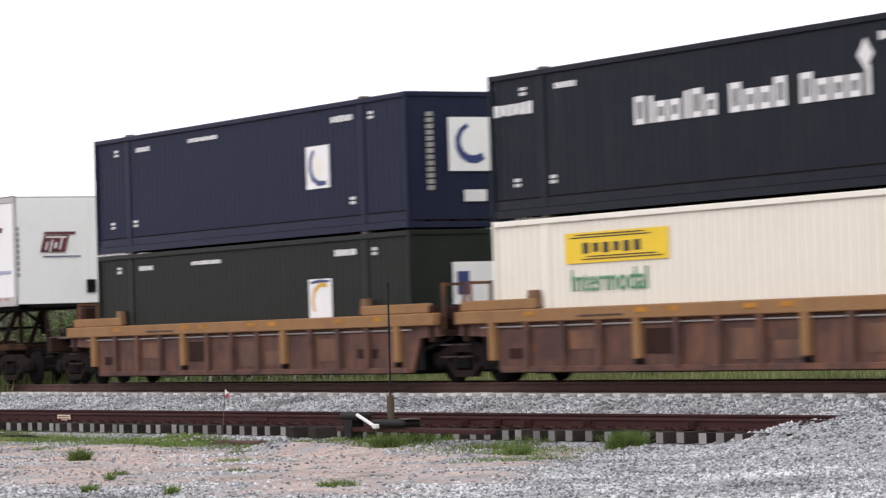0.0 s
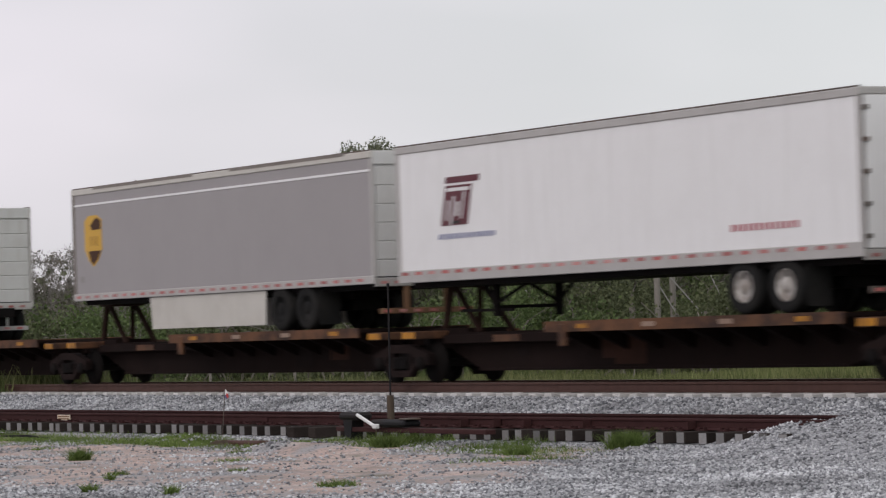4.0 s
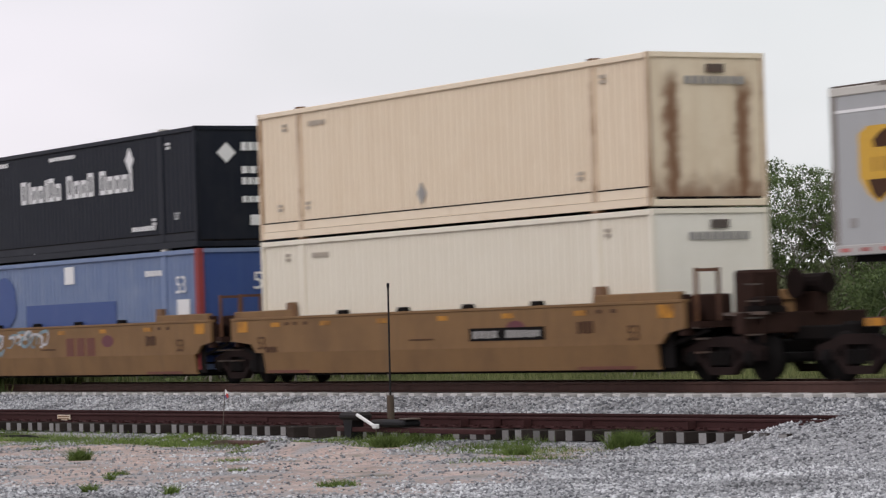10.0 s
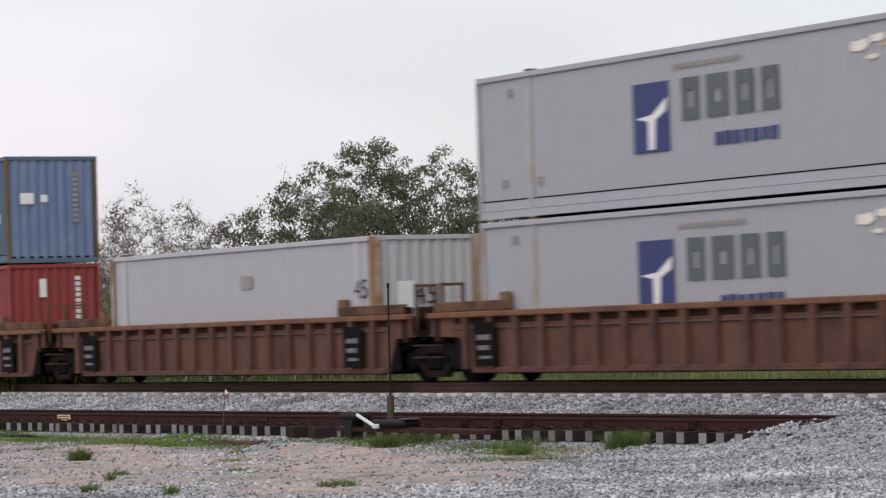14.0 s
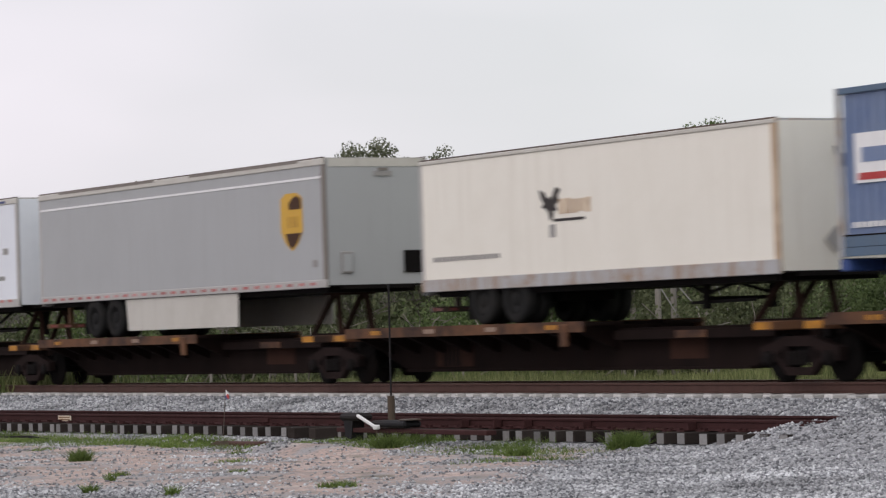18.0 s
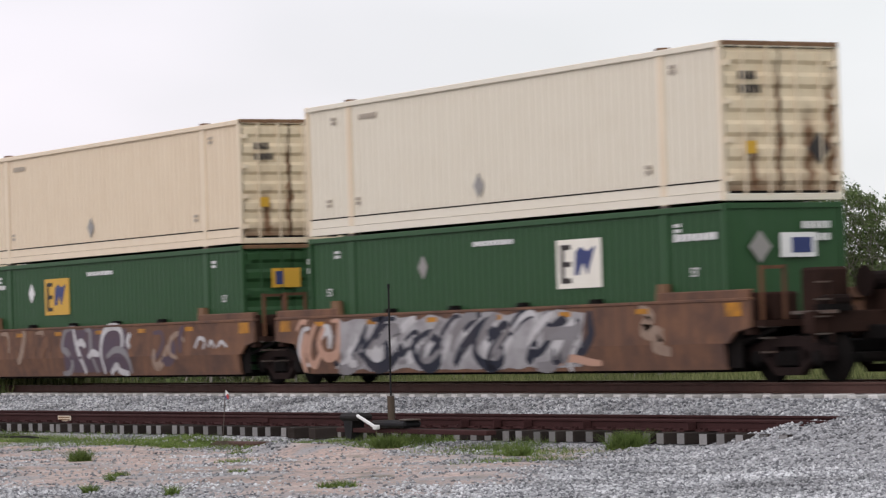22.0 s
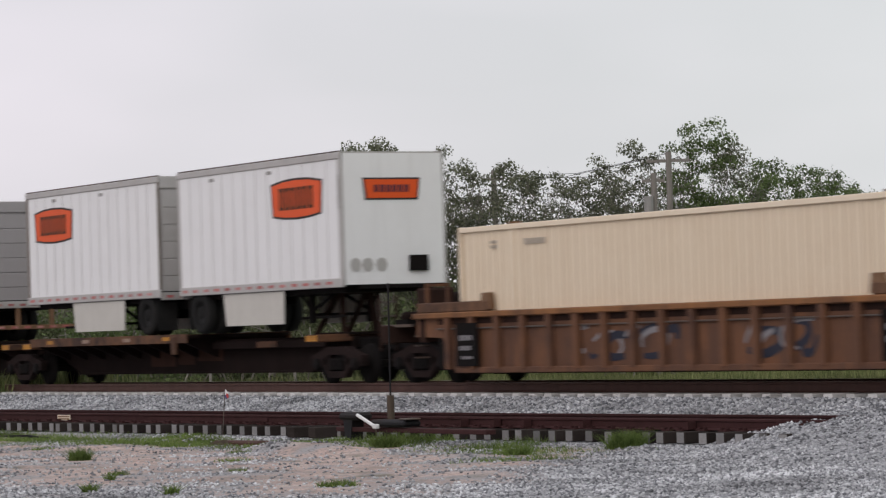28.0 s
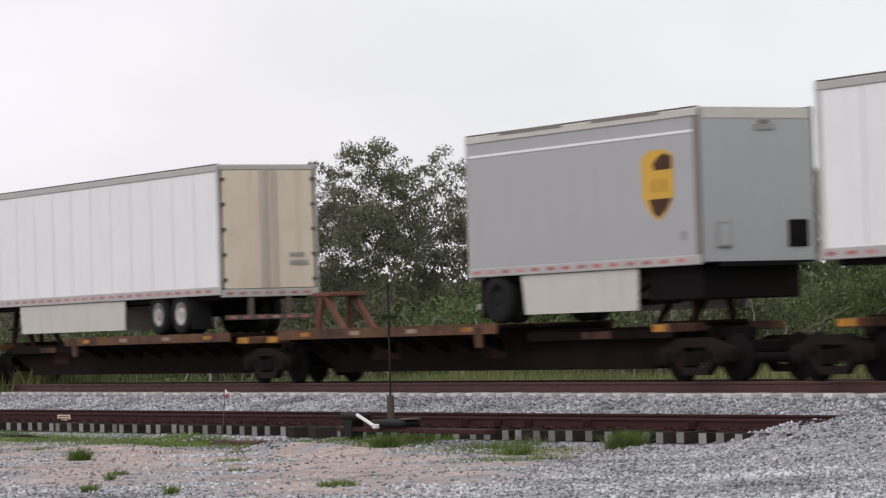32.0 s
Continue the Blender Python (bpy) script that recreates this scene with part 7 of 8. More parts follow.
# third skeleton wagon
for a, b, w in ((-372.9, -356.3, -1), (-390.3, -372.9, -1), (-407.5, -390.3, -1), (-425.1, -407.5, -1), (-441.6, -425.1, 1)):
    spine_car(a, b, w)
for u in (-356.3, -372.9, -390.3, -407.5, -425.1, -441.6):
    rail_truck(u)
c = container(-363.2, 2.13, "blue", "blue container with a dark band, on a trailer chassis", end="ribbed", post_mat="rust_lilac", cap="rust_post", end_mat="blue", rail_mat="steel_blue")
mark(c, -1.7, 1.4, 0.35, 2.75, "deep_blue", "dark_band", y=-1.306, label="dark blue band across the side")
mark(c, -7.6, -6.4, 1.25, 2.1, "white", "logo_panel", label="white panel with blue and red stripes")
mark(c, -7.4, -6.6, 1.6, 1.85, "blue", y=-1.32)
mark(c, -7.5, -6.5, 1.3, 1.42, "mark_red", y=-1.32)
words(c, "53", 6.35, 1.65, 0.62, "mark_white", label="white number")
words(c, "53", -0.45, 2.05, 0.68, "mark_white", end=8.085, label="white number")
bars(c, -0.6, 0.3, 0.6, 0.85, 3, "mark_white")
bars(c, 6.4, 7.7, 0.45, 0.55, 9, "mark_white")
bars(c, -7.7, -6.4, 0.5, 0.6, 8, "mark_white")
end_bars(c, 8.085, 0.75, 0.92, 1.1, 2.4, 9, "mark_grey", upright=True)
ch = on_train(thing("container_chassis", "blue-grey skeletal trailer chassis under a container, on a skeleton wagon", "trailer", TRAILERS), -363.2)
part("chassis_frame", Build().box(-8.0, 8.0, -0.5, -0.38, 1.83, 2.1).box(-8.0, 8.0, 0.38, 0.5, 1.83, 2.1), "navy", ch)
part("front_bolster", Build().box(7.9, 8.15, -1.28, 1.28, 1.98, 2.12, 0.02), "blue", ch, "blue bolster with a yellow end")
part("bolster_end", Build().box(7.85, 8.16, -1.33, -1.1, 1.97, 2.14).box(7.85, 8.16, 1.1, 1.33, 1.97, 2.14), "yellow", ch)
part("bolster_plate", Build().box(8.152, 8.165, -0.9, 0.7, 2.0, 2.1), "white", ch)
part("rear_bolster", Build().box(-8.15, -7.9, -1.28, 1.28, 1.9, 2.12, 0.02), "deep_blue", ch)
for s in (-1, 1):
    part("landing_leg", Build().box(5.1, 5.25, s * 0.7 - 0.07, s * 0.7 + 0.07, 1.3, 1.9), "navy", ch)
    for x in (-5.9, -4.65):
        for y in (1.13, 0.80):
            ty = part("tyre", TYRE, "", ch)
            ty.location = (x, s * y, 1.705)
            if y > 1:
                part("rim", RIM, "", ty, "dusty pale wheel rim")
part("axle", Build().ring([(0.07, -0.95), (0.07, 0.95)], 10, (-5.9, 0, 1.705)).ring([(0.07, -0.95), (0.07, 0.95)], 10, (-4.65, 0, 1.705)), "dark", ch)
part("leg_brace", Build().beam((5.2, -0.7, 1.5), (6.8, -0.7, 1.52), 0.06).beam((5.2, -0.7, 1.45), (3.6, -0.5, 1.9), 0.06), "navy", ch)
bird_trailer(-379.4, -1, 12.72, 1.92, 4.665, skin="warm_white", tall_rail=0.26, ribs=None, rail="rust_lilac", tape=False, nose_post="rust_tan", rim=False)
parcel_trailer(-398.1, -1, skin="grey")
t = trailer(-415.75, "plain cool white trailer with worn grey stains", -1, top=5.06, skin="cool_white", ribs=None, top_mat="skirt", tape=True, tall_rail=0.22)
bars(t, 6.4, 7.1, 2.85, 2.98, 5, "mark_grey")
mark(t, 7.0, 7.35, 3.55, 3.72, "mark_grey")
mark(t, 6.5, 7.3, 4.94, 5.0, "mark_blue", y=-1.34)
part("nose_panel", Build().box(8.08, 8.095, 0.2, 1.1, 3.6, 4.4), "white", t)
bird_trailer(-433.65, 1, top=5.02)

# fourth well wagon, spray-painted
UN = ((-465.5, -445.9), (-485.1, -465.5), (-505.1, -485.1))
wells = [well_car(a, b, "rust", TAGGED, e) for (a, b), e in zip(UN, ((1,), (), (-1,)))]
for u in (-445.9, -465.5, -485.1, -505.1):
    rail_truck(u, True)


FOLD = 0.72


def face(z):
    """Where the smooth wagon side lies: upright above its fold, leaning in below it."""
    return -1.4842 if z > FOLD else -1.4842 + (FOLD - z) * 0.147


def on_face(b, lift, flat=None):
    """Lays a Build that was drawn at y = 0 on the wagon's side."""
    b.v = [(x, y - lift + (face(z) if flat is None else flat), z) for x, y, z in b.v]
    return b


def stroke(w, pts, wide, mat, k=0, label="sprayed stroke", flat=None, name="spray_paint"):
    """One sprayed line through a few points in x and z, rounded between them."""
    q = []
    for i in range(len(pts) - 1):
        p0, p1, p2, p3 = (pts[max(0, min(len(pts) - 1, j))] for j in (i - 1, i, i + 1, i + 2))
        for n in range(5):
            t = n / 5
            q.append(tuple(0.5 * (2 * b + (c - a) * t + (2 * a - 5 * b + 4 * c - d) * t * t + (3 * b - a - 3 * c + d) * t ** 3) for a, b, c, d in zip(p0, p1, p2, p3)))
    q.append(pts[-1])
    return part(name, on_face(Build().ribbon(q, wide, -0.0008, 0.0), 0.002 + 0.0011 * (k % 12), flat), mat, w, label)


def filled(w, poly, mat, k=0, label="sprayed block", name="spray_ground"):
    """A sprayed area, cut along the fold."""
    b = Build()
    for up in (1, -1):
        out = []
        for (x0, z0), (x1, z1) in zip(poly, poly[1:] + poly[:1]):
            a, c = (z0 - FOLD) * up, (z1 - FOLD) * up
            if a >= 0:
                out.append((x0, z0))
            if a * c < 0:
                out.append((x0 + (x1 - x0) * a / (a - c), FOLD))
        if len(out) > 2:
            b.prism(out, -0.0006, 0.0)
    return part(name, on_face(b, 0.0008 + 0.0009 * k), mat, w, label)


def sprayed(w, x0, x1, n, mats, seed, name="spray_paint", z0=0.28, z1=1.46, label="", wide=0.13, slant=0.0, flat=None):
    """Loose sprayed bows, hooks and slanting dashes between x0 and x1."""
    r = random.Random(seed)
    h = z1 - z0
    for i in range(n):
        cx, cz = x0 + (x1 - x0) * (i + r.uniform(0.2, 0.8)) / n, r.uniform(z0 + 0.3 * h, z1 - 0.3 * h)
        rx, rz = r.uniform(0.18, 0.55), r.uniform(0.25, 0.5) * h
        a0, sweep, skew = r.uniform(0, 6.28), r.uniform(1.6, 4.6) * (1 - 0.4 * slant), r.uniform(0.1, 0.7) + slant
        pts = []
        for j in range(5):
            a = a0 + sweep * j / 4
            z = cz + rz * math.sin(a)
            pts.append((min(x1, max(x0, cx + rx * math.cos(a) + (z - cz) * skew)), min(z1 - 0.06, max(z0 + 0.06, z))))
        stroke(w, pts, wide * r.uniform(0.5, 1.5), mats[i % len(mats)], i, label, flat, name)


def patch(w, x0, x1, z0, z1, mat, seed, label=""):
    """A sprayed ground with a ragged outline."""
    r = random.Random(seed)
    n = max(4, int((x1 - x0) / 0.4))
    lo = [(x0 + (x1 - x0) * i / n + r.uniform(-0.1, 0.1), z0 + r.uniform(0.0, 0.09)) for i in range(n + 1)]
    hi = [(x0 + (x1 - x0) * i / n + r.uniform(-0.1, 0.1) + 0.15, z1 - r.uniform(0.0, 0.16)) for i in range(n, -1, -1)]
    filled(w, lo + hi, mat, 0, label)


sprayed(ochre[1], -5.3, -3.4, 12, ("blue_spray", "pale_spray"), 41, z0=0.78, z1=1.38, label="pale blue sprayed stroke", wide=0.09)
sprayed(ochre[1], -3.2, -0.4, 14, ("blue_spray", "pale_spray"), 42, z0=0.95, z1=1.46, label="pale blue sprayed stroke", wide=0.09)
GREY = "grey and black spray-painted stroke"
patch(wells[0], -6.4, 3.6, 0.28, 1.50, "grey_spray", 1, "grey sprayed patch")
sprayed(wells[0], -6.4, 4.0, 50, ("dark_spray", "pale_spray", "dark_spray", "dull_spray"), 3, label=GREY, wide=0.2, slant=0.8)
for x in (-4.5, -2.3, 0.2):
    stroke(wells[0], [(x - 0.5, 1.0), (x - 0.55, 0.6), (x - 0.1, 0.36), (x + 0.4, 0.5), (x + 0.45, 0.9), (x, 1.05)], 0.24, "dark_spray", 10, GREY)
    filled(wells[0], [(x - 0.3, 0.5), (x + 0.2, 0.45), (x + 0.25, 0.85), (x - 0.25, 0.9)], "pale_spray", 2, "pale grey sprayed eye")
sprayed(wells[0], -8.2, -6.2, 7, ("pink_spray", "pale_spray", "pink_spray"), 8, label="pale sprayed stroke", wide=0.18)
stroke(wells[0], [(5.7, 1.42), (6.1, 1.25), (5.85, 1.0), (6.4, 0.9), (6.2, 0.7), (6.7, 0.58)], 0.3, "dust_spray", 1, "faint dusty sprayed stroke")
stroke(wells[0], [(2.6, 0.35), (3.2, 0.5), (3.9, 0.42), (4.3, 0.4)], 0.16, "pink_spray", 2, "pale sprayed stroke")
mark(wells[0], 2.3, 3.6, 0.86, 1.12, "dull_spray", "number_board", y=-1.503, label="grey number board")
# a row of silver looped figures
SILVER = "silver spray-painted loop with dark filling"
filled(wells[1], [(-1.8, 1.44), (2.2, 1.42), (2.35, 0.34), (-1.75, 0.34)], "plum_spray", 0, "dark plum sprayed filling")
for k, pts in enumerate(([(-1.0, 1.49), (-1.6, 1.42), (-1.85, 1.0), (-1.5, 0.85), (-1.25, 0.6), (-1.5, 0.35), (-1.95, 0.32)], [(-1.1, 1.45), (-0.9, 1.0), (-0.6, 0.6), (-0.45, 0.31)],
                         [(-0.85, 1.05), (-0.6, 1.12), (-0.35, 1.0)], [(-0.35, 1.45), (-0.05, 1.38), (0.0, 0.9), (0.3, 0.32)], [(-0.2, 0.72), (0.1, 0.84), (0.5, 0.78)],
                         [(0.75, 0.3), (0.62, 0.9), (0.8, 1.3), (1.2, 1.47), (1.75, 1.44), (1.95, 1.2), (1.85, 0.85)], [(0.95, 0.72), (1.5, 0.9), (2.0, 0.85), (2.3, 0.6), (2.35, 0.3)],
                         [(1.1, 0.3), (1.5, 0.5), (1.7, 0.36), (2.2, 0.3)], [(2.45, 1.3), (2.25, 1.1), (2.4, 0.95)])):
    stroke(wells[1], pts, 0.19, "pale_spray" if k % 3 else "dull_spray", k, SILVER)
for k, pts in enumerate(([(6.1, 0.88), (6.35, 1.12), (6.65, 1.05), (6.55, 0.86)], [(6.85, 0.9), (7.0, 1.04), (7.2, 0.88)], [(7.35, 0.9), (7.55, 1.02), (7.85, 0.9)])):
    stroke(wells[1], pts, 0.1, "pale_spray", k, "white sprayed squiggle")
sprayed(wells[1], -7.2, -2.6, 8, ("dust_spray", "slab_rust"), 32, z0=0.4, label="faint dusty sprayed stroke", wide=0.2)
sprayed(wells[1], 3.6, 5.6, 5, ("plum_spray", "dust_spray"), 33, z0=0.4, label="faint dark sprayed stroke", wide=0.2)
# pale teal block figures with dark gaps, and a salmon one
w = wells[2]
filled(w, [(0.9, 1.49), (5.6, 1.47), (5.68, 0.26), (1.2, 0.25)], "teal_spray", 0, "pale teal sprayed block figures")
filled(w, [(5.62, 1.47), (6.72, 1.46), (6.95, 0.26), (5.72, 0.26)], "pink_spray", 0, "salmon sprayed block figure")
for poly in ([(2.66, 0.95), (3.22, 0.9), (3.22, 1.08), (2.68, 1.11)], [(2.64, 0.56), (3.2, 0.54), (3.22, 0.7), (2.65, 0.72)], [(3.32, 0.72), (3.5, 0.75), (4.02, 1.1), (3.34, 1.1)],
             [(3.78, 0.62), (4.5, 0.60), (4.45, 0.95)], [(4.84, 0.28), (5.16, 0.28), (5.0, 0.8)], [(4.9, 1.46), (5.0, 0.98), (5.1, 1.46)]):
    filled(w, poly, "dark_spray", 2, "dark gap in the block figures")
for k, (pts, wd, mt) in enumerate((([(0.8, 1.47), (0.83, 1.0), (1.0, 0.6), (1.16, 0.28)], 0.26, "dark_spray"), ([(1.42, 1.15), (1.55, 0.85), (1.67, 0.5)], 0.22, "dark_spray"),
                                   ([(2.13, 1.46), (2.2, 1.0), (2.43, 0.28)], 0.2, "dull_spray"), ([(3.28, 1.45), (3.3, 0.9), (3.45, 0.28)], 0.16, "dull_spray"),
                                   ([(4.34, 1.46), (4.42, 0.9), (4.56, 0.28)], 0.2, "dull_spray"), ([(5.58, 1.46), (5.62, 0.9), (5.68, 0.28)], 0.16, "dark_spray"),
                                   ([(6.08, 1.14), (6.2, 0.85), (6.3, 0.62)], 0.24, "dark_spray"), ([(6.76, 1.44), (6.86, 0.8), (6.98, 0.28)], 0.1, "dull_spray"))):
    stroke(w, pts, wd, mt, 3 + k, "dark sprayed outline")
# a tall looping figure in pale blue with violet shade
LOOP = (((-6.75, 1.32), (-7.1, 1.46), (-7.4, 1.1), (-7.45, 0.75), (-7.0, 0.5), (-6.45, 0.33)), ((-7.35, 0.95), (-6.95, 0.9), (-6.62, 0.88)), ((-5.85, 1.44), (-5.8, 0.9), (-5.65, 0.32)),
        ((-5.9, 1.3), (-5.4, 1.44), (-5.1, 1.25), (-5.4, 0.98), (-5.75, 0.95)), ((-5.22, 0.95), (-5.2, 0.6), (-5.1, 0.32)), ((-4.45, 1.12), (-4.6, 0.7), (-4.42, 0.32)),
        ((-3.8, 1.46), (-4.1, 1.1), (-4.75, 0.82), (-4.15, 0.5), (-3.8, 0.32)), ((-3.65, 1.1), (-3.75, 0.6), (-3.4, 0.36), (-2.95, 0.7)))
for k, pts in enumerate(LOOP):
    stroke(w, [(x + 0.1, max(0.3, z - 0.05)) for x, z in pts], 0.26, "plum_spray", k % 4, "violet sprayed shade")
    stroke(w, list(pts), 0.14, "blue_spray", 4 + k % 8, "pale blue sprayed stroke")
sprayed(w, -3.0, 0.5, 8, ("dust_spray", "slab_rust", "dust_spray"), 12, z0=0.35, z1=0.95, wide=0.06, label="faint pale sprayed stroke")
mark(w, -4.25, -1.35, 0.84, 1.1, "hitch", "number_board", y=-1.506, label="dark number board with pale characters")
bars(w, -4.1, -1.5, 0.89, 1.05, 12, "dust_spray", y=-1.514)
for u, gold in ((-455.4, False), (-474.9, True), (-494.6, True)):
    c = container(u, 3.285, "tan" if gold else "cream", "cream corrugated container with rust-streaked doors, stacked on a green one", end="doors", end_mat="worn_door" if u == -494.6 else "streaked_door", post_mat="tan", cap="rust_post")
    box_marks(c, "mark_faint")
    diamond(c, -0.6, 0.75, 0.26, "mark_grey")
    part("yellow_placard", Build().box(8.10, 8.112, -0.86, -0.6, 0.85, 1.08), "gold", c, "yellow placard")
    part("dark_placard", Build().prism_x([(0.55, 0.95), (0.8, 0.65), (1.05, 0.95), (0.8, 1.25)], 8.10, 8.112), "mark_dark", c, "dark diamond placard")
    end_bars(c, 8.10, -0.95, -0.55, 2.2, 2.35, 4, "mark_dark")
    end_bars(c, 8.10, -0.95, -0.45, 1.95, 2.1, 5, "mark_dark")
    g = container(u, 0.35, "green", "dark green container with a letter panel, in a well wagon", end="doors" if gold else "smooth", cap="steel")
    box_marks(g, "mark_white", number=False)
    x0 = -3.7 if gold else 2.3
    p = mark(g, x0, x0 + 1.6, 1.5, 2.45, "gold" if gold else "warm_white", "letter_panel", label="square panel with dark and blue shapes")
    mark(p, x0 + 0.15, x0 + 0.28, 1.6, 2.35, "mark_dark", y=-1.32)
    for zz in (1.6, 1.92, 2.25):
        mark(p, x0 + 0.28, x0 + 0.52, zz, zz + 0.1, "mark_dark", y=-1.32)
    shape(p, [(x0 + 0.65, 1.75), (x0 + 0.8, 1.75), (x0 + 0.95, 2.0), (x0 + 1.1, 1.75), (x0 + 1.4, 2.3), (x0 + 1.1, 2.2), (x0 + 0.9, 2.3), (x0 + 0.7, 2.2)], "mark_blue", y=-1.32)
    diamond(g, -4.6 if gold else -3.0, 2.1, 0.26, "mark_white" if gold else "mark_grey")
    bars(g, -0.9, 0.7, 2.45, 2.56, 11, "mark_white")
    bars(g, -7.6, -6.4, 2.25, 2.38, 8, "mark_white") if gold else bars(g, 6.4, 7.8, 2.25, 2.4, 8, "mark_white")
    size_mark(g, -7.3, 1.6, "mark_white")
    size_mark(g, 6.9, 1.6, "mark_white")
    part("end_letter_panel", Build().box(8.11, 8.12, -0.6 if gold else -0.15, 0.15 if gold else 0.65, 1.9, 2.35), "gold" if gold else "white", g, "panel with dark and blue shapes")
    part("end_panel_mark", Build().box(8.121, 8.127, -0.5, -0.3, 1.97, 2.28) if gold else Build().box(8.121, 8.127, 0.1, 0.55, 1.98, 2.26), "mark_blue", g)
    part("placard", Build().prism_x([(0.55, 1.6), (0.85, 1.3), (1.15, 1.6), (0.85, 1.9)], 8.11, 8.12) if gold else Build().prism_x([(-0.85, 2.1), (-0.6, 1.8), (-0.35, 2.1), (-0.6, 2.4)], 8.11, 8.12), "mark_white" if gold else "mark_grey", g, "diamond placard")
    for zz in (2.2, 2.42):
        end_bars(g, 8.11, 0.35, 1.0, zz, zz + 0.13, 5, "mark_white")

# fifth well wagon, ribbed, single containers
UN = ((-528.45, -509.05), (-548.5, -528.45), (-568.0, -548.5))
wells = [well_car(a, b, "ribbed", RIB, e) for (a, b), e in zip(UN, ((1,), (), (-1,)))]
for u in (-509.05, -528.45, -548.5, -568.0):
    rail_truck(u, True)
sprayed(wells[2], -3.0, 0.4, 8, ("dull_spray", "dark_spray"), 21, z0=0.45, z1=1.15, flat=-1.4125, label="grey sprayed figures between the ribs")
sprayed(wells[2], 2.4, 4.8, 6, ("dull_spray", "dark_spray"), 22, z0=0.45, z1=1.15, flat=-1.4125, label="grey sprayed figures between the ribs")
c = container(-518.35, 0.3, "white", "white corrugated container with hinged cream doors, in a well wagon", 16.4, end="plain_doors", end_mat="door_cream", posts=False, period=0.62, groove=0.06, cap="dark")
for x in (-7.0, -1.5, 5.5):
    for k, wd in enumerate((0.4, 0.5, 0.4)):
        mark(c, x + 0.25 - wd / 2, x + 0.25 + wd / 2, 2.02 + k * 0.14, 2.07 + k * 0.14, "aluminium", "faded_line")
bars(c, -5.6, -4.2, 2.2, 2.34, 8, "aluminium")
for s in (-1.2, 1.2):
    for zz in (0.5, 1.0, 1.6, 2.2, 2.7):
        part("hinge", Build().box(8.2, 8.26, s - 0.1, s + 0.1, zz - 0.045, zz + 0.045), "dark", c, "black strap hinge")
for zz in (1.9, 2.1, 2.28):
    end_bars(c, 8.21, 0.35, 0.95, zz, zz + 0.07, 5, "mark_grey")
for u in (-538.0, -557.7):
    c = container(u, 0.3, "tan", "cream corrugated container with rust-streaked doors, in a well wagon", 16.3, end="doors", end_mat="stained", cap="rust_post", post_mat="tan")
    box_marks(c, "mark_faint")
    end_bars(c, 8.16, -0.95, -0.5, 2.2, 2.35, 4, "mark_dark")
    part("dark_placard", Build().box(8.16, 8.17, 0.1, 0.4, 0.8, 1.1), "mark_dark", c)

# fourth skeleton wagon
for a, b, w in ((-589.7, -571.8, -1), (-608.4, -589.7, 1), (-626.3, -608.4, 1)):
    spine_car(a, b, w)
for u in (-571.8, -589.7, -608.4, -626.3):
    rail_truck(u)
for u, rear in ((-575.1, -1), (-584.55, 1)):
    t = trailer(u, "short white ribbed trailer with an orange panel", rear, 8.35, 2.12, 5.10, ribs=0.6, axles=1, bogie=3.2, skirt=(-1.9, 1.2) if rear < 0 else (-1.3, 1.9), tall_rail=0.2, end="roll", end_mat="white" if rear < 0 else "aluminium", rim=False, guard=None, legs=True, leg_at=1.6, skin="white", post="taupe" if rear > 0 else "aluminium")
    x = 2.04 if rear < 0 else -2.35
    poly = [(x - 1.13, 3.82), (x - 0.6, 3.77), (x, 3.75), (x + 0.6, 3.77), (x + 1.13, 3.82), (x + 1.2, 4.5), (x + 0.6, 4.57), (x, 4.59), (x - 0.6, 4.57), (x - 1.2, 4.5)]
    p = shape(t, [(a * 1.06 - x * 0.06, (z - 4.17) * 1.12 + 4.17) for a, z in poly], "mark_dark", "panel_border", y=-1.308, label="dark border")
    shape(t, poly, "mark_orange", "orange_panel", y=-1.314, label="orange panel with bowed edges")
    for k in range(6):
        letter_block(t, x - 0.84 + 0.285 * k, 3.93, 0.23, 0.5, "mark_brown", "panel_bar", 0.33, y=-1.32)
    for k in (-2.4, 0.6):
        mark(t, k, k + 0.22, 4.78, 4.86, "mark_grey", "side_lamp")
    if rear < 0:
        part("nose_border", Build().prism_x([(-0.72, 4.03), (0.62, 4.03), (0.68, 4.52), (-0.78, 4.52)], 4.18, 4.19), "mark_dark", t)
        part("nose_panel", Build().prism_x([(-0.67, 4.07), (0.57, 4.07), (0.63, 4.48), (-0.73, 4.48)], 4.191, 4.2), "mark_orange", t, "orange six-sided panel")
        end_bars(t, 4.2, -0.5, 0.42, 4.2, 4.36, 6, "mark_maroon")
        part("service_box", Build().box(4.18, 4.25, 0.35, 0.8, 2.45, 2.8), "dark", t)
        for y in (-1.0, -0.7, -0.35):
            part("placard_holder", Build().prism_x(disc(y, 2.6, 0.14, 0.16, 8), 4.18, 4.19), "aluminium", t)
        for k in range(9):
            mark(t, 4.03, 4.13, 3.85 + 0.085 * k, 3.91 + 0.085 * k, "mark_grey", "lettering", y=-1.326)
parcel_trailer(-599.45, 1, skin="grey", doors="warm_grey")
t = trailer(-618.15, "white ribbed trailer with rusty rear sill and red sticker", 1, bottom=2.1, top=5.18, skin="white", rim=False, guard="rust_post", top_mat="aluminium", tall_rail=0.2)
part("door_sticker", Build().box(8.09, 8.10, -0.55, 0.55, 3.12, 3.48), "dull_white", t, "pale and red door sticker")
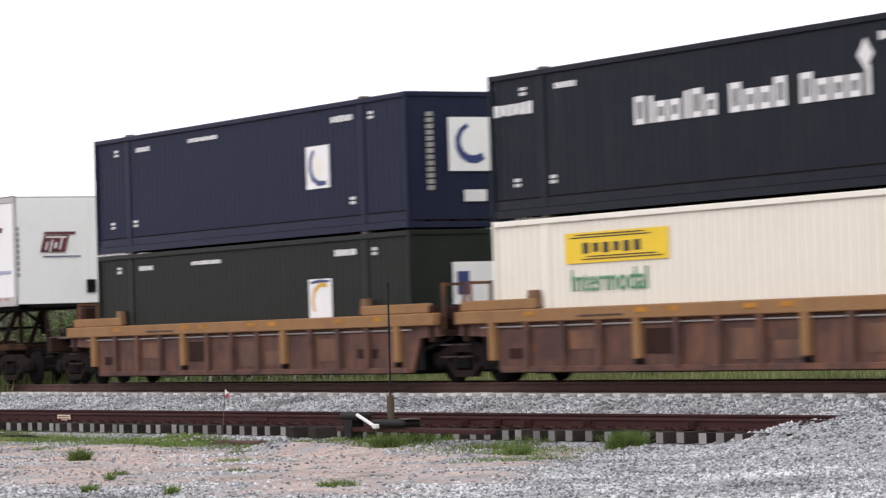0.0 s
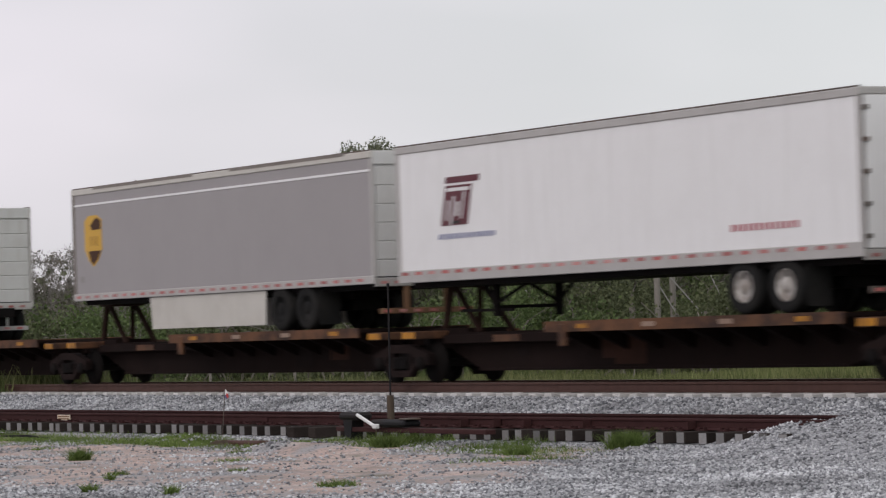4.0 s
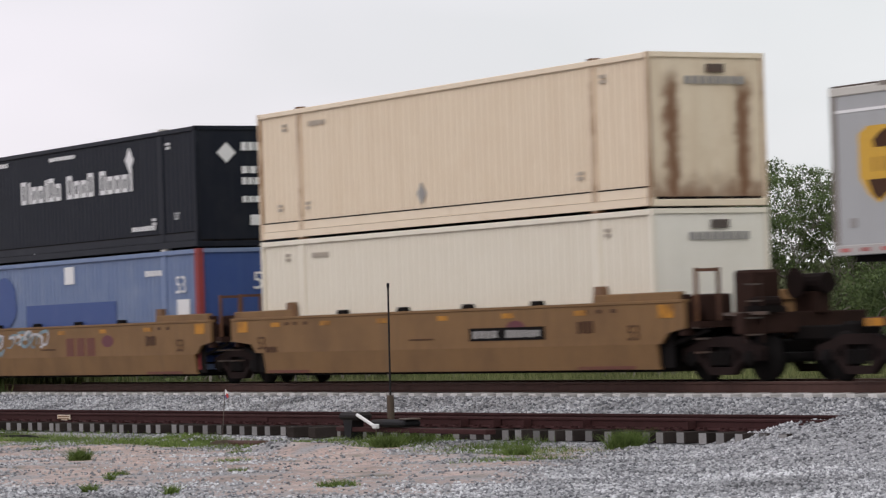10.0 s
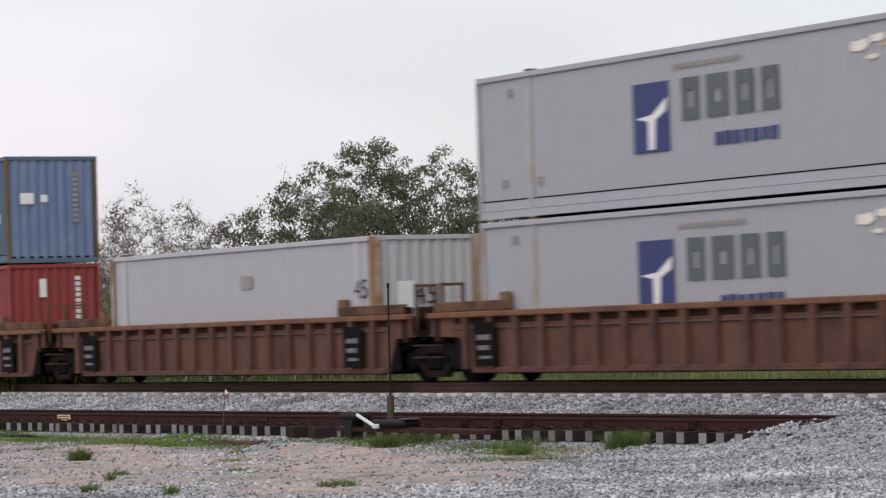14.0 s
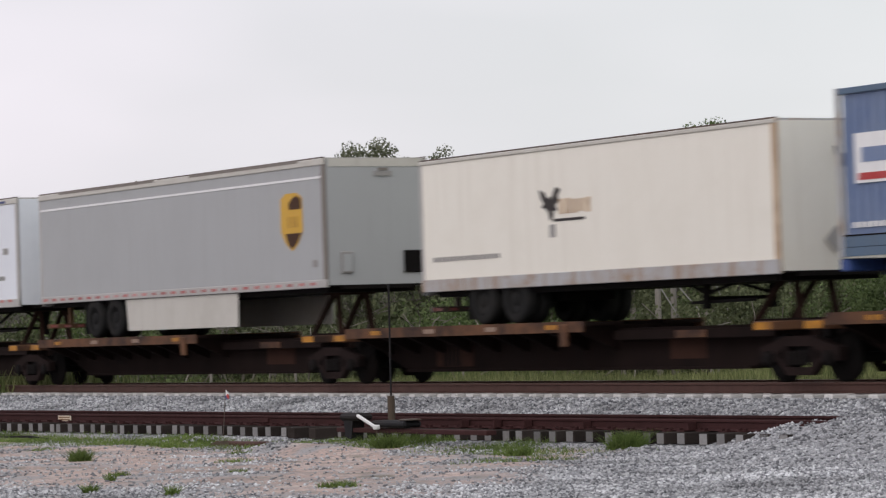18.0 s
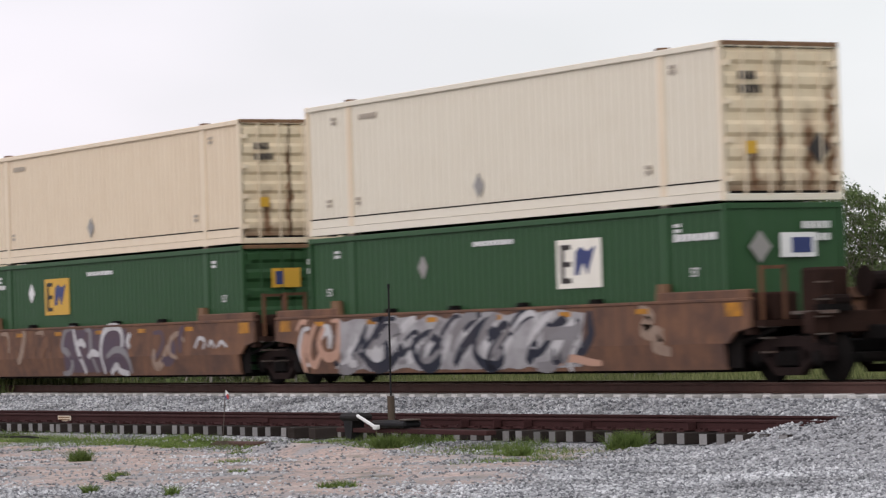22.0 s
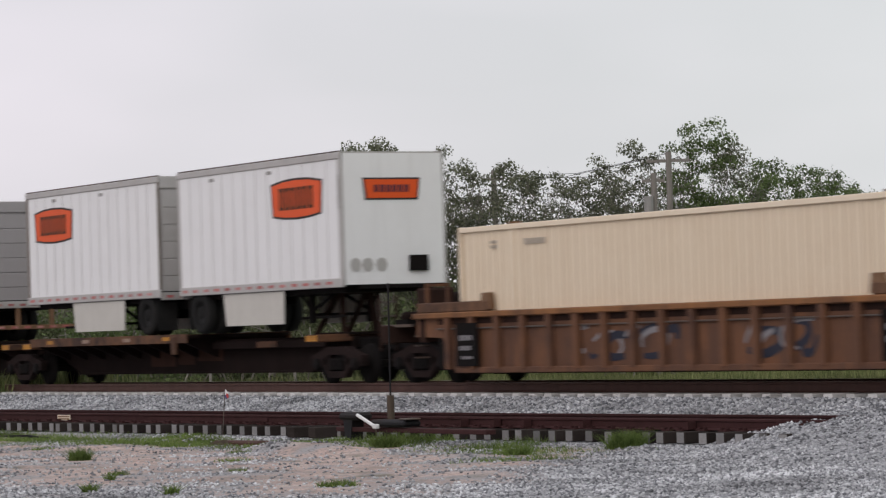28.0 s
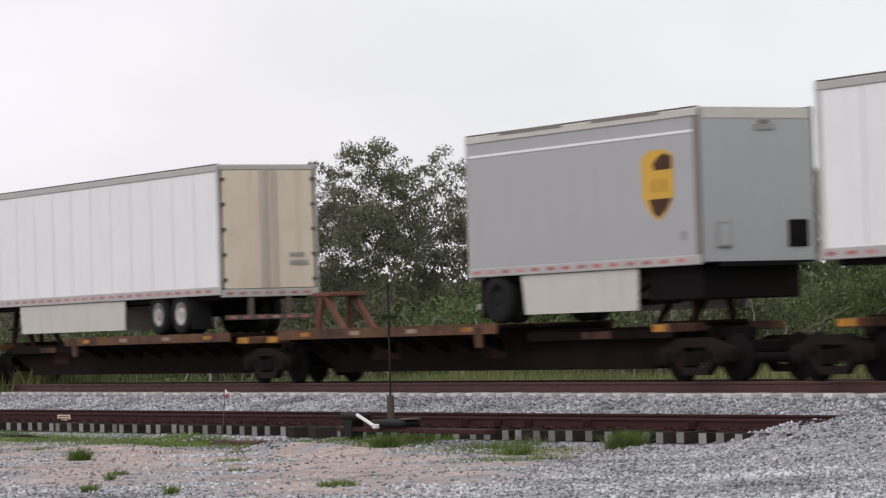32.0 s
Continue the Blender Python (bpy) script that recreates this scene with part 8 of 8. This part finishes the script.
part("sticker_mark", Build().prism_x(disc(-0.4, 3.3, 0.16, 0.16, 10), 8.101, 8.108), "mark_red", t)
part("rust_sill", Build().box(8.085, 8.095, -1.25, 1.25, 1.98, 2.2), "rust_post", t)
for x in (-5.4, -2.8, 0.0):
    mark(t, x, x + 0.2, 4.72, 4.8, "mark_grey", "side_lamp")
part("mud_flap", Build().box(6.2, 6.8, -1.24, -1.2, 1.25, 2.0), "door_beige", t, "pale mud flap")

# fifth skeleton wagon, its first two platforms
for a, b, w in ((-647.9, -630.5, -1), (-665.5, -647.9, 1)):
    sc = spine_car(a, b, w)
    if w < 0:
        k = -(b - a) / 2 + 1.6
        h = part("spare_hitch", Build().box(k - 0.5, k + 0.4, -0.45, 0.45, 1.95, 2.05, 0.02), "faded_maroon", sc, "unused red trailer hitch")
        for s in (-1, 1):
            part("hitch_leg", Build().beam((k - 0.15, s * 0.36, 1.98), (k - 0.3, s * 0.42, 1.02), 0.12).beam((k + 0.05, s * 0.36, 1.98), (k + 1.1, s * 0.4, 1.04), 0.1), "faded_maroon", h)
for u in (-630.5, -647.9, -665.5):
    rail_truck(u)
parcel_trailer(-634.0, -1, 8.35, 1, skin="grey", skirt=True)
t = trailer(-657.8, "white ribbed trailer with faded beige rear doors", 1, bottom=2.1, top=5.18, skin="white", end_mat="door_beige", rim=True, skirt=(-4.3, 2.5), guard="steel", top_mat="aluminium", tall_rail=0.2)
end_bars(t, 8.09, 0.55, 0.95, 2.98, 3.08, 4, "mark_grey", "door_lettering")
end_bars(t, 8.09, 0.55, 1.05, 2.78, 2.9, 5, "mark_grey", "door_lettering")


# ---- what moves ----
def motions():
    for ob, u, z in MOVERS:
        walk(ob, [(t, pose(u + SPEED * t, TRACK_Y, z)) for t in (0, 8, 16, 24, 32)])
    turn = math.degrees(SPEED / 0.42 / FPS)
    for w, x, u in WHEELS:
        f0, f1 = (max(0, min(32 * FPS, round((p - u) / SPEED * FPS))) for p in (-96, -36))
        rows = [(0, pose(x, 0, 0.425))] if f0 > 0 else []
        rows += [(f / FPS, pose(x, 0, 0.425, 0, (turn * (f - f0)) % 360, 0)) for f in range(f0, f1 + 1)]
        if f1 < 32 * FPS:
            rows.append((32, rows[-1][1]))
        if len(rows) > 1:
            walk(w, rows)


motions()
